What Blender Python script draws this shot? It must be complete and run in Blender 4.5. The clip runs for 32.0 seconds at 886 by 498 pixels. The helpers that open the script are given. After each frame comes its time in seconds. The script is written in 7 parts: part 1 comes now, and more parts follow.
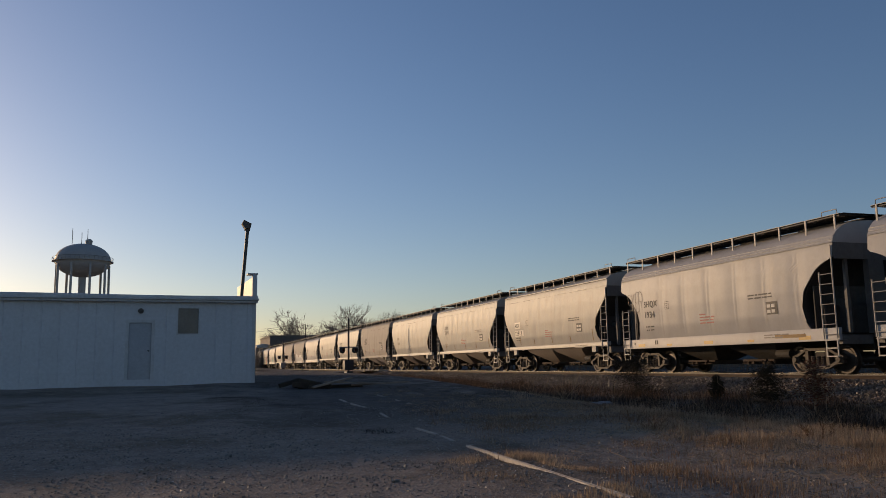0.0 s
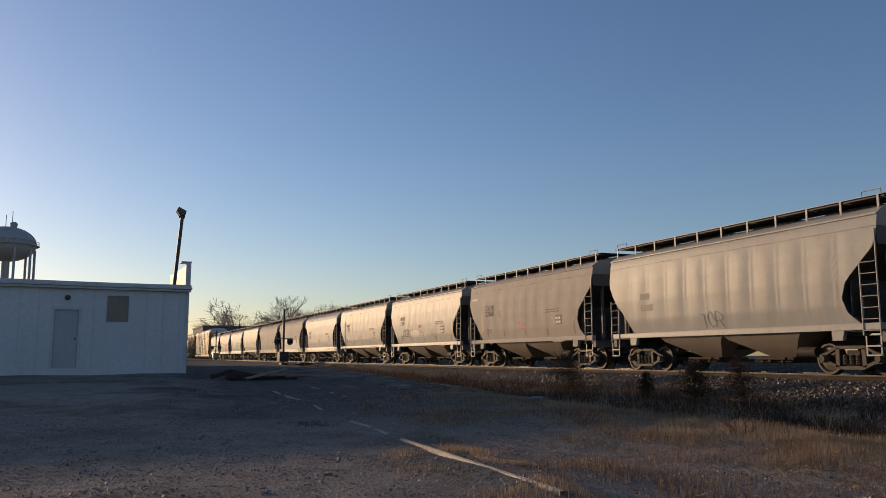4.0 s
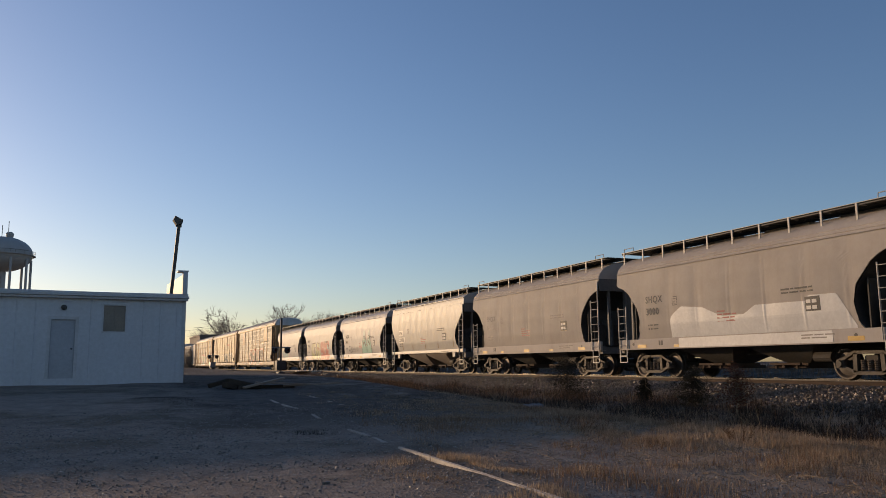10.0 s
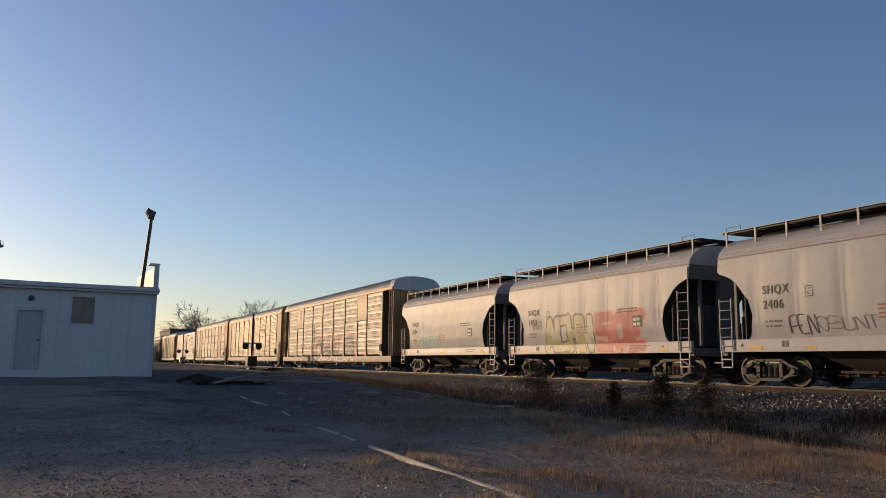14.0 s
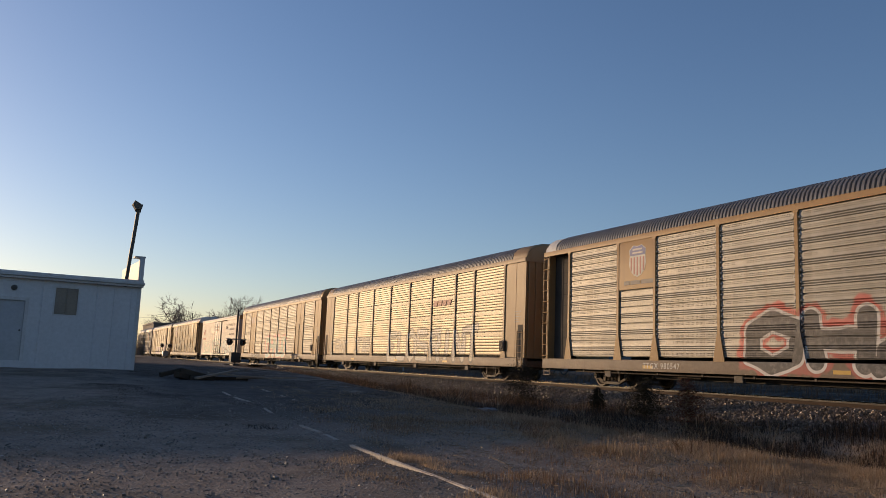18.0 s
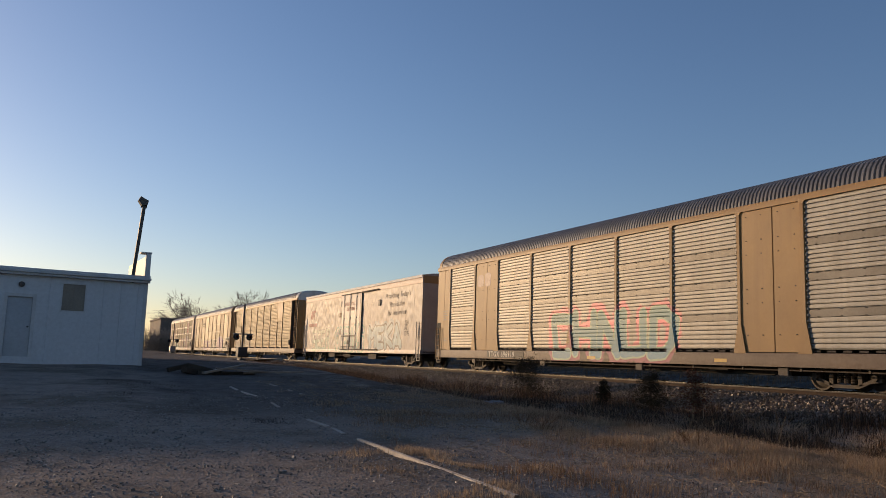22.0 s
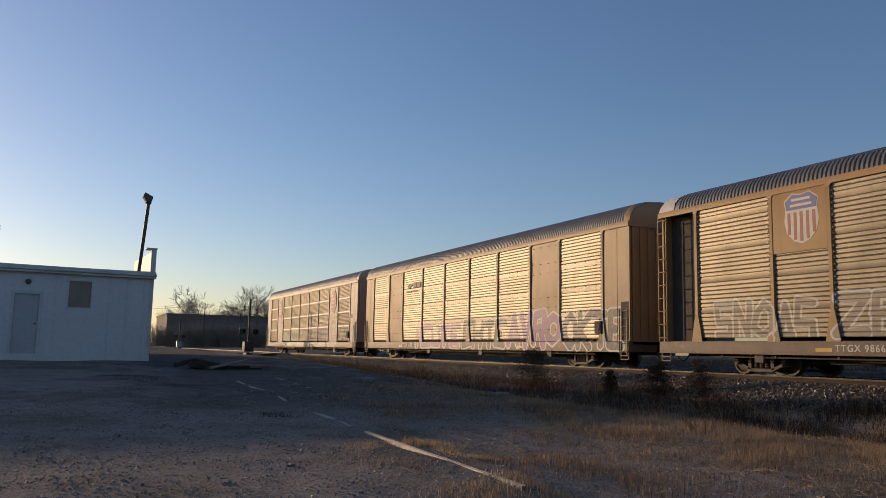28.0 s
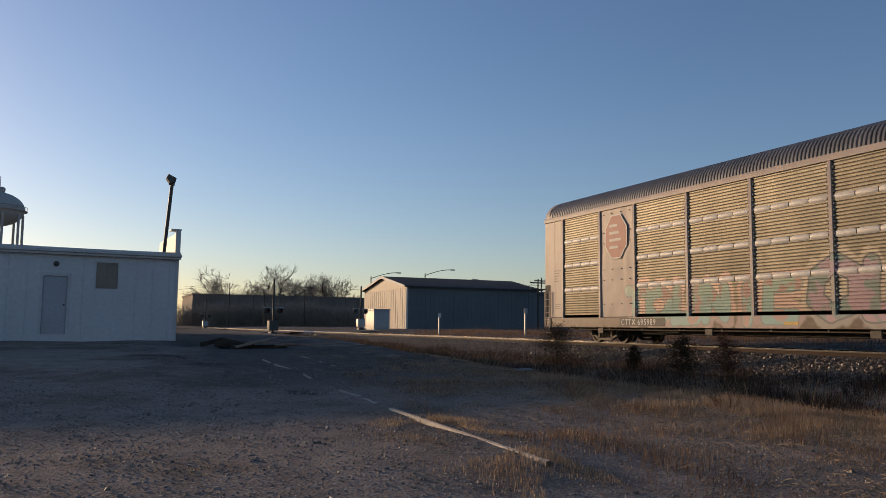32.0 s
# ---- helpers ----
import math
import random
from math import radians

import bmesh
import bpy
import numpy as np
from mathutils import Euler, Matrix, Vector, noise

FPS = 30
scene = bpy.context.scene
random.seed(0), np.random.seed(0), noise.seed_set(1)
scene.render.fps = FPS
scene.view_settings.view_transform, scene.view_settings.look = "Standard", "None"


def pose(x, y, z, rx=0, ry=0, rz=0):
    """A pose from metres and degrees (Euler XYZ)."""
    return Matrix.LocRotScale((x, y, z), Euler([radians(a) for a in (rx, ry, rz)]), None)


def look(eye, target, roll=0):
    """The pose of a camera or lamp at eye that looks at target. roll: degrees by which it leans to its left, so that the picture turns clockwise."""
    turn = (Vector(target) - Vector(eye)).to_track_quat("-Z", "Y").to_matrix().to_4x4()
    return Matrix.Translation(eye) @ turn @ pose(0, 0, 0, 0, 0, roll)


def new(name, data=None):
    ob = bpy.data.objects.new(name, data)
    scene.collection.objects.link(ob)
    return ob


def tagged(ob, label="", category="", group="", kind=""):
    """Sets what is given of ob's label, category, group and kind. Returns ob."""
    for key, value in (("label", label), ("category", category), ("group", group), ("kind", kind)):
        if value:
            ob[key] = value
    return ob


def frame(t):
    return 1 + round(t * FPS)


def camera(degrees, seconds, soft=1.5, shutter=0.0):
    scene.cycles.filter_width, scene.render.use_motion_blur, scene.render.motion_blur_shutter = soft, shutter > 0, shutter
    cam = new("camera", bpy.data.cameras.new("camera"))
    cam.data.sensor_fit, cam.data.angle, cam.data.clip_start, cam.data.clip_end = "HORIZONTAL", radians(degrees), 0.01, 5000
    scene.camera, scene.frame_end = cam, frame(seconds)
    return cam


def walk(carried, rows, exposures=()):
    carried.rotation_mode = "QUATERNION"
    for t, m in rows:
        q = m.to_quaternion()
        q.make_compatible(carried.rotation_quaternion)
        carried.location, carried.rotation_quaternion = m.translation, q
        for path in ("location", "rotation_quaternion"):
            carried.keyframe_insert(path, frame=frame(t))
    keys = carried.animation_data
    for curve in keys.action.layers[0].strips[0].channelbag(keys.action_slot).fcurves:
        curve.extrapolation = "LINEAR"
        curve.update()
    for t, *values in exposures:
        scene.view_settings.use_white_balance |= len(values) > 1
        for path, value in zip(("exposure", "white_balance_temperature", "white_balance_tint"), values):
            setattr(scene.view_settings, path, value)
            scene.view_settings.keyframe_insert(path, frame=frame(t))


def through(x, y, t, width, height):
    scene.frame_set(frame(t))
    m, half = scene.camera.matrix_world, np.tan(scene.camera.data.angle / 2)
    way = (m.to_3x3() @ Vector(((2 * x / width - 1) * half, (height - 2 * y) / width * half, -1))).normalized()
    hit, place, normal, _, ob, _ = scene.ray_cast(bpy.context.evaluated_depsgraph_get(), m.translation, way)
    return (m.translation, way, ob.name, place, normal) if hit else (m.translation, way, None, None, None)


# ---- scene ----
cam = camera(58.10, 32.0, soft=0.75)
EYE = (0.0, 0.0, 1.6)
# seconds, yaw, pitch, lean
TURNS = [
    (0, -18.25, 8.16, -0.99), (0.5, -20.99, 6.70, -0.45), (1, -21.51, 6.55, 0.12),
    (1.5, -21.80, 6.57, 0.41), (2, -22.06, 6.81, 0.18), (2.5, -22.42, 7.09, -0.03),
    (3, -22.60, 7.34, -0.03), (3.5, -22.64, 7.53, -0.06), (5.5, -22.85, 7.84, -0.22),
    (6, -22.97, 7.83, -0.27), (6.5, -23.07, 7.83, -0.26), (7, -23.12, 7.86, -0.15),
    (7.5, -23.13, 7.91, -0.10), (8, -23.12, 7.98, -0.04), (8.5, -23.08, 8.06, -0.03),
    (9, -22.99, 8.12, -0.15), (9.5, -22.91, 8.19, -0.28), (10, -22.88, 8.21, -0.46),
    (10.5, -22.88, 8.27, -0.39), (11, -22.98, 8.30, -0.34), (11.5, -23.13, 8.32, -0.27),
    (12, -23.33, 8.35, -0.25), (12.5, -23.59, 8.35, -0.14), (13, -23.88, 8.31, 0.15),
    (13.5, -24.26, 8.28, 0.34), (14, -24.70, 8.20, 0.75), (14.5, -25.19, 8.10, 1.00),
    (15, -25.47, 8.02, 1.37), (15.5, -25.59, 8.03, 1.47), (17.5, -25.57, 8.25, 1.91),
    (18, -25.60, 8.32, 2.28), (18.5, -25.53, 8.33, 2.56), (19, -25.39, 8.33, 2.67),
    (19.5, -25.27, 8.31, 2.68), (20, -25.21, 8.22, 2.54), (20.5, -25.21, 8.15, 2.28),
    (21, -25.22, 8.04, 2.11), (21.5, -25.21, 7.95, 2.04), (22, -25.22, 7.83, 1.87),
    (22.5, -25.17, 7.78, 1.82), (23, -25.09, 7.77, 1.82), (23.5, -24.96, 7.72, 1.79),
    (24, -24.93, 7.66, 1.68), (24.5, -24.95, 7.59, 1.65), (25, -25.06, 7.49, 1.58),
    (25.5, -25.23, 7.46, 1.41), (27.5, -25.03, 7.33, 1.27), (28, -24.90, 7.26, 1.19),
    (28.5, -24.80, 7.19, 1.17), (29, -24.73, 7.12, 1.10), (29.5, -24.67, 7.10, 1.02),
    (30, -24.56, 7.06, 0.97), (30.5, -24.45, 6.99, 0.99), (31, -24.20, 6.84, 0.82),
    (31.5, -23.90, 6.41, 0.76), (32, -23.34, 5.62, 0.65),
]


def aimed(yaw, pitch, lean):
    a, b = radians(yaw), radians(pitch)
    ahead = Vector((-math.sin(a) * math.cos(b), math.cos(a) * math.cos(b), math.sin(b)))
    return look(EYE, Vector(EYE) + ahead, lean)


walk(cam, [(t, aimed(a, b, c)) for t, a, b, c in TURNS], exposures=((0, -0.28, 7000, 26), (0.5, -0.15, 7000, 26), (1.5, -0.03, 7000, 26), (3, 0.02, 7000, 26), (32, 0.04, 7000, 26)))

# how far the train has rolled: seconds, metres
TRAVEL = [
    (0, -0.13), (0.5, 5.45), (1, 10.68), (1.5, 15.90), (2, 20.87),
    (2.5, 26.45), (3, 31.71), (3.5, 37.02), (5.5, 58.40), (6, 63.78),
    (6.5, 68.99), (7, 74.25), (7.5, 79.75), (8, 85.30), (8.5, 90.87),
    (9, 95.98), (9.5, 101.55), (10, 107.23), (10.5, 113.25), (11, 118.68),
    (11.5, 124.20), (12, 129.83), (12.5, 135.47), (13, 141.10), (13.5, 146.76),
    (14, 152.42), (14.5, 158.09), (15, 163.78), (15.5, 169.46), (17.5, 192.38),
    (18, 198.14), (18.5, 203.79), (19, 209.78), (19.5, 215.64), (20, 221.49),
    (20.5, 227.38), (21, 232.95), (21.5, 239.19), (22, 244.90), (22.5, 251.01),
    (23, 256.87), (23.5, 262.79), (24, 269.25), (24.5, 275.31), (25, 281.41),
    (25.5, 287.25), (27.5, 311.40), (28, 317.01), (28.5, 323.30), (29, 329.39),
    (29.5, 335.45), (30, 341.51), (30.5, 347.23), (31, 353.50), (31.5, 359.56),
    (32, 365.63),
]
# ---- sky and sun ----
SUN_SIDE, SUN_UP = 32.0, 9.6  # degrees to the left of the track's far end, and above the ground

world = bpy.data.worlds.new("sky")
scene.world = world
world.use_nodes = True
sky = world.node_tree.nodes.new("ShaderNodeTexSky")
sky.sky_type, sky.sun_disc = "NISHITA", False
sky.sun_elevation, sky.sun_rotation = radians(SUN_UP), radians(-SUN_SIDE)
sky.air_density, sky.dust_density, sky.ozone_density = 1.0, 0.55, 3.0
back = world.node_tree.nodes["Background"]
back.inputs["Strength"].default_value = 0.138
deep = world.node_tree.nodes.new("ShaderNodeHueSaturation")
deep.inputs["Saturation"].default_value = 1.08
world.node_tree.links.new(sky.outputs["Color"], deep.inputs["Color"])
world.node_tree.links.new(deep.outputs["Color"], back.inputs["Color"])

sun = new("sun", bpy.data.lights.new("sun", "SUN"))
sun.data.energy, sun.data.angle, sun.data.color = 2.65, radians(0.6), (1.0, 0.76, 0.43)
_a, _b = radians(SUN_SIDE), radians(SUN_UP)
SUN_FROM = Vector((-math.sin(_a) * math.cos(_b), math.cos(_a) * math.cos(_b), math.sin(_b)))
sun.matrix_world = look(SUN_FROM * 400, (0, 0, 0))

# ---- materials ----
def nodes_of(name):
    m = bpy.data.materials.new(name)
    m.use_nodes = True
    t = m.node_tree
    return m, t, t.nodes["Principled BSDF"]


def node(t, kind, **values):
    n = t.nodes.new(kind)
    for key, value in values.items():
        n.inputs[key].default_value = value
    return n


def place_of(t, scale=(1, 1, 1), kind="Object"):
    c = t.nodes.new("ShaderNodeTexCoord")
    m = t.nodes.new("ShaderNodeMapping")
    m.inputs["Scale"].default_value = scale
    t.links.new(c.outputs[kind], m.inputs["Vector"])
    return m.outputs["Vector"]


def noise_at(t, place, scale, detail=4.0, rough=0.6):
    n = node(t, "ShaderNodeTexNoise", Scale=scale, Detail=detail, Roughness=rough)
    t.links.new(place, n.inputs["Vector"])
    return n.outputs["Fac"]


def ramp(t, fac, lo, hi, a=0.0, b=1.0):
    n = t.nodes.new("ShaderNodeMapRange")
    for key, v in (("From Min", lo), ("From Max", hi), ("To Min", a), ("To Max", b)):
        n.inputs[key].default_value = v
    t.links.new(fac, n.inputs["Value"])
    return n.outputs["Result"]


def mixed(t, fac, a, b, how="MIX"):
    n = t.nodes.new("ShaderNodeMix")
    n.data_type, n.blend_type = "RGBA", how
    if hasattr(fac, "is_output"):
        t.links.new(fac, n.inputs["Factor"])
    else:
        n.inputs["Factor"].default_value = fac
    for slot, v in ((6, a), (7, b)):
        if hasattr(v, "is_output"):
            t.links.new(v, n.inputs[slot])
        else:
            n.inputs[slot].default_value = (*v, 1)
    return n.outputs[2]


def math2(t, how, a, b=0.0):
    n = t.nodes.new("ShaderNodeMath")
    n.operation = how
    for slot, v in ((0, a), (1, b)):
        if hasattr(v, "is_output"):
            t.links.new(v, n.inputs[slot])
        else:
            n.inputs[slot].default_value = v
    return n.outputs[0]


def surface(name, a, b, rough=(0.5, 0.8), metal=0.0, big=0.6, fine=14.0, bump=0.15, depth=0.01, streak=0.0, stain=(0.12, 0.08, 0.05), dirt=0.0, vary=0.0, kind="Object", spec=0.5, island=0.0, grainy=0.35):
    """Two colours blended by a broad noise, a fine grain, downward streaks of stain, and relief."""
    m, t, p = nodes_of(name)
    place = place_of(t, kind=kind)
    broad, grain = noise_at(t, place, big, 5), noise_at(t, place, fine, 6, 0.7)
    col = mixed(t, ramp(t, broad, 0.32, 0.68), a, b)
    col = mixed(t, ramp(t, grain, 0.3, 0.7, 0.0, grainy), col, mixed(t, 1.0, col, (0.55, 0.54, 0.52), "MULTIPLY"))
    if streak:
        runs = noise_at(t, place_of(t, (3.2, 3.2, 0.22), kind), 1.0, 4, 0.6)
        col = mixed(t, ramp(t, runs, 0.52, 0.78, 0.0, streak), col, stain)
    if dirt:
        spots = noise_at(t, place, big * 3.1, 6, 0.7)
        col = mixed(t, ramp(t, spots, 0.5, 0.75, 0.0, dirt), col, stain)
    if vary:
        info = t.nodes.new("ShaderNodeObjectInfo")
        col = mixed(t, ramp(t, info.outputs["Random"], 0, 1, 0.0, vary), col, mixed(t, 1.0, col, (0.45, 0.43, 0.4), "MULTIPLY"))
    if island:
        geo = t.nodes.new("ShaderNodeNewGeometry")
        col = mixed(t, ramp(t, geo.outputs["Random Per Island"], 0, 1, 0.0, island), col, mixed(t, 1.0, col, (0.3, 0.28, 0.26), "MULTIPLY"))
    t.links.new(col, p.inputs["Base Color"])
    t.links.new(ramp(t, grain, 0.3, 0.7, *rough), p.inputs["Roughness"])
    p.inputs["Metallic"].default_value, p.inputs["Specular IOR Level"].default_value = metal, spec
    if bump:
        bm = t.nodes.new("ShaderNodeBump")
        bm.inputs["Strength"].default_value, bm.inputs["Distance"].default_value = bump, depth
        t.links.new(grain, bm.inputs["Height"])
        t.links.new(bm.outputs["Normal"], p.inputs["Normal"])
    return m


# strokes of capital letters on a grid of three columns and five rows, a to o from the foot up
STROKES = {"A": "anc df", "B": "amnlhfba", "C": "omac", "D": "amnlfba", "E": "omac gh", "F": "am mo gh", "G": "omacih", "H": "am co gi", "I": "nb", "K": "am og gc", "L": "mac", "M": "amhoc",
           "N": "amco", "O": "bflnjdb", "P": "amoig", "R": "amoig hc", "S": "omgica", "T": "mo nb", "U": "maco", "V": "mbo", "W": "mahco", "X": "ao mc", "Y": "mho hb", "Z": "moac"}


def glyph_paths(text, y0, y1, z0, z1, seed, loose=0.07, slant=0.0, fill=0.72):
    """The strokes of a sprayed word that runs from y0 to y1, as lists of (y, z), a little uneven."""
    rnd, w, out = random.Random(seed), (y1 - y0) / len(text), []
    for k, ch in enumerate(text):
        up, dip = rnd.uniform(0.88, 1.0), rnd.uniform(0.0, 0.08)
        spots = {}
        for stroke in STROKES.get(ch, "").split():
            path = []
            for c in stroke:
                i = "abcdefghijklmno".index(c)
                if c not in spots:
                    v = dip + (up - dip) * (i // 3) / 4 + rnd.uniform(-loose, loose) * 0.6
                    spots[c] = (y0 + w * (k + 0.5 + (i % 3 - 1) * fill / 2 + rnd.uniform(-loose, loose) + slant * (v - 0.5)), z0 + (z1 - z0) * v)
                path.append(spots[c])
            out.append(path)
    return out


def spray_word(t, col, text, y0, y1, z0, z1, fills, line, thick, seed, halo=None, edge=0.05, slant=0.0):
    """Swollen sprayed letters with an outline, laid over a paint; halo is a loose cloud behind them."""
    far = place_of(t)
    sep = t.nodes.new("ShaderNodeSeparateXYZ")
    t.links.new(far, sep.inputs[0])
    warp = node(t, "ShaderNodeTexNoise", Scale=1.1, Detail=2.0)
    t.links.new(far, warp.inputs["Vector"])

    def vec(how, a, b, slot=None):
        n = t.nodes.new("ShaderNodeVectorMath")
        n.operation = how
        for i, v in ((0, a), (1, b)):
            if hasattr(v, "is_output"):
                t.links.new(v, n.inputs[i])
            elif v is not None:
                n.inputs[i].default_value = v
        if slot is not None:
            t.links.new(slot, n.inputs["Scale"])
        return n.outputs["Value"] if how in ("DOT_PRODUCT", "DISTANCE") else n.outputs["Vector"]

    place = vec("ADD", vec("MULTIPLY", far, (0, 1, 1)), vec("MULTIPLY", warp.outputs["Color"], (0, 0.16, 0.16)))
    near = None
    for path in glyph_paths(text, y0 + 0.08, y1 + 0.08, z0 + 0.08 + thick, z1 + 0.08 - thick, seed, 0.07, slant):
        for (a, b), (c, d) in zip(path, path[1:]):
            ba, le = (0.0, c - a, d - b), (c - a) ** 2 + (d - b) ** 2 + 1e-6
            pa = vec("SUBTRACT", place, (0.0, a, b))
            along = vec("DOT_PRODUCT", pa, tuple(q / le for q in ba))
            along = ramp(t, along, 0.0, 1.0)
            dist = vec("DISTANCE", pa, vec("SCALE", ba, None, along))
            near = dist if near is None else math2(t, "MINIMUM", near, dist)
    side = math2(t, "LESS_THAN", sep.outputs["X"], -1.3)
    worn = math2(t, "MULTIPLY", side, ramp(t, noise_at(t, far, 7.0, 5), 0.3, 0.55, 0.8, 1.0))
    if halo:
        puff = math2(t, "ADD", near, math2(t, "MULTIPLY", noise_at(t, far, 1.6, 2), 0.7))
        col = mixed(t, math2(t, "MULTIPLY", worn, ramp(t, puff, thick + 0.52, thick + 0.6, 0.85, 0.0)), col, halo)
    col = mixed(t, math2(t, "MULTIPLY", worn, ramp(t, near, thick + edge, thick + edge + 0.015, 1.0, 0.0)), col, line)
    body = mixed(t, ramp(t, sep.outputs["Z"], z0, z1), fills[0], fills[1])
    if len(fills) > 2:
        body = mixed(t, ramp(t, noise_at(t, far, 1.3, 2), 0.5, 0.56), body, fills[2])
    col = mixed(t, math2(t, "MULTIPLY", worn, ramp(t, near, thick - 0.012, thick, 1.0, 0.0)), col, body)
    return col, math2(t, "MULTIPLY", side, ramp(t, near, thick + edge, thick + edge + 0.015, 1.0, 0.0))


def with_spray(m, name, layers):
    """A copy of a paint with sprayed bands over it."""
    m = m.copy()
    m.name = name
    t, p = m.node_tree, m.node_tree.nodes["Principled BSDF"]
    col = p.inputs["Base Color"].links[0].from_socket
    bare = p.inputs["Metallic"].default_value
    for layer in layers:
        col, cover = spray_word(t, col, *layer)
        bare = math2(t, "MULTIPLY", bare, math2(t, "SUBTRACT", 1.0, cover))
    t.links.new(col, p.inputs["Base Color"])
    t.links.new(bare, p.inputs["Metallic"])
    return m


GREY_PAINT = surface("weathered_grey_paint", (0.42, 0.41, 0.40), (0.37, 0.36, 0.35), (0.46, 0.53), 0.0, 0.5, 9, 0.0, 0.006, 0.16, (0.2, 0.14, 0.09), 0.12, spec=0.36, grainy=0.14)
CREAM_PAINT = surface("weathered_cream_paint", (0.375, 0.365, 0.335), (0.32, 0.31, 0.285), (0.45, 0.52), 0.0, 0.5, 9, 0.0, 0.006, 0.25, (0.22, 0.16, 0.1), 0.14, spec=0.34, grainy=0.16)
TAN_PAINT = surface("weathered_tan_paint", (0.43, 0.385, 0.34), (0.375, 0.333, 0.293), (0.58, 0.68), 0.0, 0.5, 9, 0.0, 0.006, 0.18, (0.2, 0.14, 0.1), 0.12, spec=0.15, grainy=0.12)
BROWN_PAINT = surface("faded_brown_paint", (0.33, 0.28, 0.235), (0.28, 0.235, 0.195), (0.48, 0.54), 0.0, 0.5, 9, 0.0, 0.006, 0.2, (0.16, 0.1, 0.07), 0.14, spec=0.3, grainy=0.12)
FRESH_GREY = surface("fresh_grey_patch", (0.64, 0.63, 0.61), (0.58, 0.57, 0.55), (0.45, 0.58), 0.0, 0.8, 9, 0.0)
# Underframe grime; its near black also stands for shade in recesses.
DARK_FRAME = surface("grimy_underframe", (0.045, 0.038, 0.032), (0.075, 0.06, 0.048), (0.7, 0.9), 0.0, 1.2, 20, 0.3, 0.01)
# Slope sheet and bay paint: stains, plus their shade put into the colour.
SOOT_SHADE_PAINT = surface("grimy_slope_sheet_paint", (0.06, 0.056, 0.052), (0.038, 0.035, 0.032), (0.6, 0.85), 0.0, 0.8, 12, 0.2, 0.01, 0.4)
TRUCK_STEEL = surface("dusty_cast_steel", (0.112, 0.086, 0.064), (0.053, 0.041, 0.032), (0.55, 0.8), 0.0, 2.5, 30, 0.3, 0.01)
WHEEL_STEEL = surface("worn_wheel_steel", (0.064, 0.049, 0.038), (0.038, 0.030, 0.025), (0.4, 0.65), 0.3, 3.0, 30, 0.1)
TREAD_STEEL = surface("dull_rail_side", (0.075, 0.058, 0.046), (0.056, 0.045, 0.038), (0.5, 0.65), 0.0, 3.0, 40, 0.05, spec=0.3)
SHINY_STEEL = surface("polished_rail_top", (0.55, 0.53, 0.5), (0.45, 0.43, 0.4), (0.2, 0.32), 1.0, 3.0, 40, 0.02)
RUST_STEEL = surface("rusty_steel", (0.075, 0.046, 0.032), (0.053, 0.035, 0.026), (0.65, 0.85), 0.0, 2.0, 40, 0.3, spec=0.2)
WHITE_IRON = surface("white_painted_iron", (0.527, 0.501, 0.459), (0.425, 0.391, 0.340), (0.45, 0.6), 0.0, 2.5, 25, 0.05, 0.01, 0.2, (0.25, 0.14, 0.08))
GRATE = surface("dark_steel_grating", (0.035, 0.033, 0.032), (0.05, 0.047, 0.045), (0.5, 0.7), 0.2, 2.0, 25, 0.2)
ROOF_ZINC = surface("galvanized_roof_sheet", (0.30, 0.30, 0.295), (0.22, 0.22, 0.215), (0.5, 0.66), 0.15, 0.7, 14, 0.1, 0.01, 0.25, (0.1, 0.085, 0.07), 0.15)
RACK_ROOF = surface("dull_galvanized_corrugated_sheet", (0.22, 0.22, 0.225), (0.155, 0.155, 0.16), (0.45, 0.6), 0.35, 0.7, 14, 0.1, 0.01, 0.25, (0.07, 0.06, 0.055), 0.2)
# End paint: grime streaks, darkened further for ends turned from the sun.
END_GRIME_SHADE = surface("sooty_grey_end_paint", (0.17, 0.165, 0.16), (0.115, 0.11, 0.105), (0.55, 0.75), 0.0, 0.8, 12, 0.05, 0.006, 0.45, (0.07, 0.055, 0.045), 0.3)
LOUVRE_ZINC = surface("galvanized_louvre_sheet", (0.295, 0.265, 0.205), (0.22, 0.198, 0.155), (0.42, 0.55), 0.43, 0.9, 16, 0.02, 0.004, 0.45, (0.12, 0.09, 0.06), 0.2, spec=0.4, grainy=0.25, vary=0.35)
BAND_ZINC = surface("smooth_grey_band", (0.17, 0.163, 0.15), (0.13, 0.123, 0.113), (0.42, 0.55), 0.4, 0.9, 16, 0.04, 0.006, 0.3, (0.1, 0.075, 0.05), 0.2, spec=0.35, vary=0.3)
BRIGHT_BAND = surface("smooth_cream_band", (0.37, 0.345, 0.285), (0.30, 0.28, 0.23), (0.44, 0.56), 0.3, 0.9, 16, 0.04, 0.006, 0.3, (0.14, 0.1, 0.07), 0.2, spec=0.35, vary=0.4)
BLUE_ZINC = surface("bright_galvanized_sheet", (0.35, 0.34, 0.31), (0.275, 0.265, 0.24), (0.46, 0.6), 0.3, 0.9, 16, 0.02, 0.004, 0.35, (0.16, 0.125, 0.09), 0.15, spec=0.4, grainy=0.22, vary=0.25)
PALE_BAND = surface("pale_folded_tab", (0.70, 0.66, 0.59), (0.58, 0.54, 0.48), (0.4, 0.55), 0.0, 0.9, 16, 0.05)
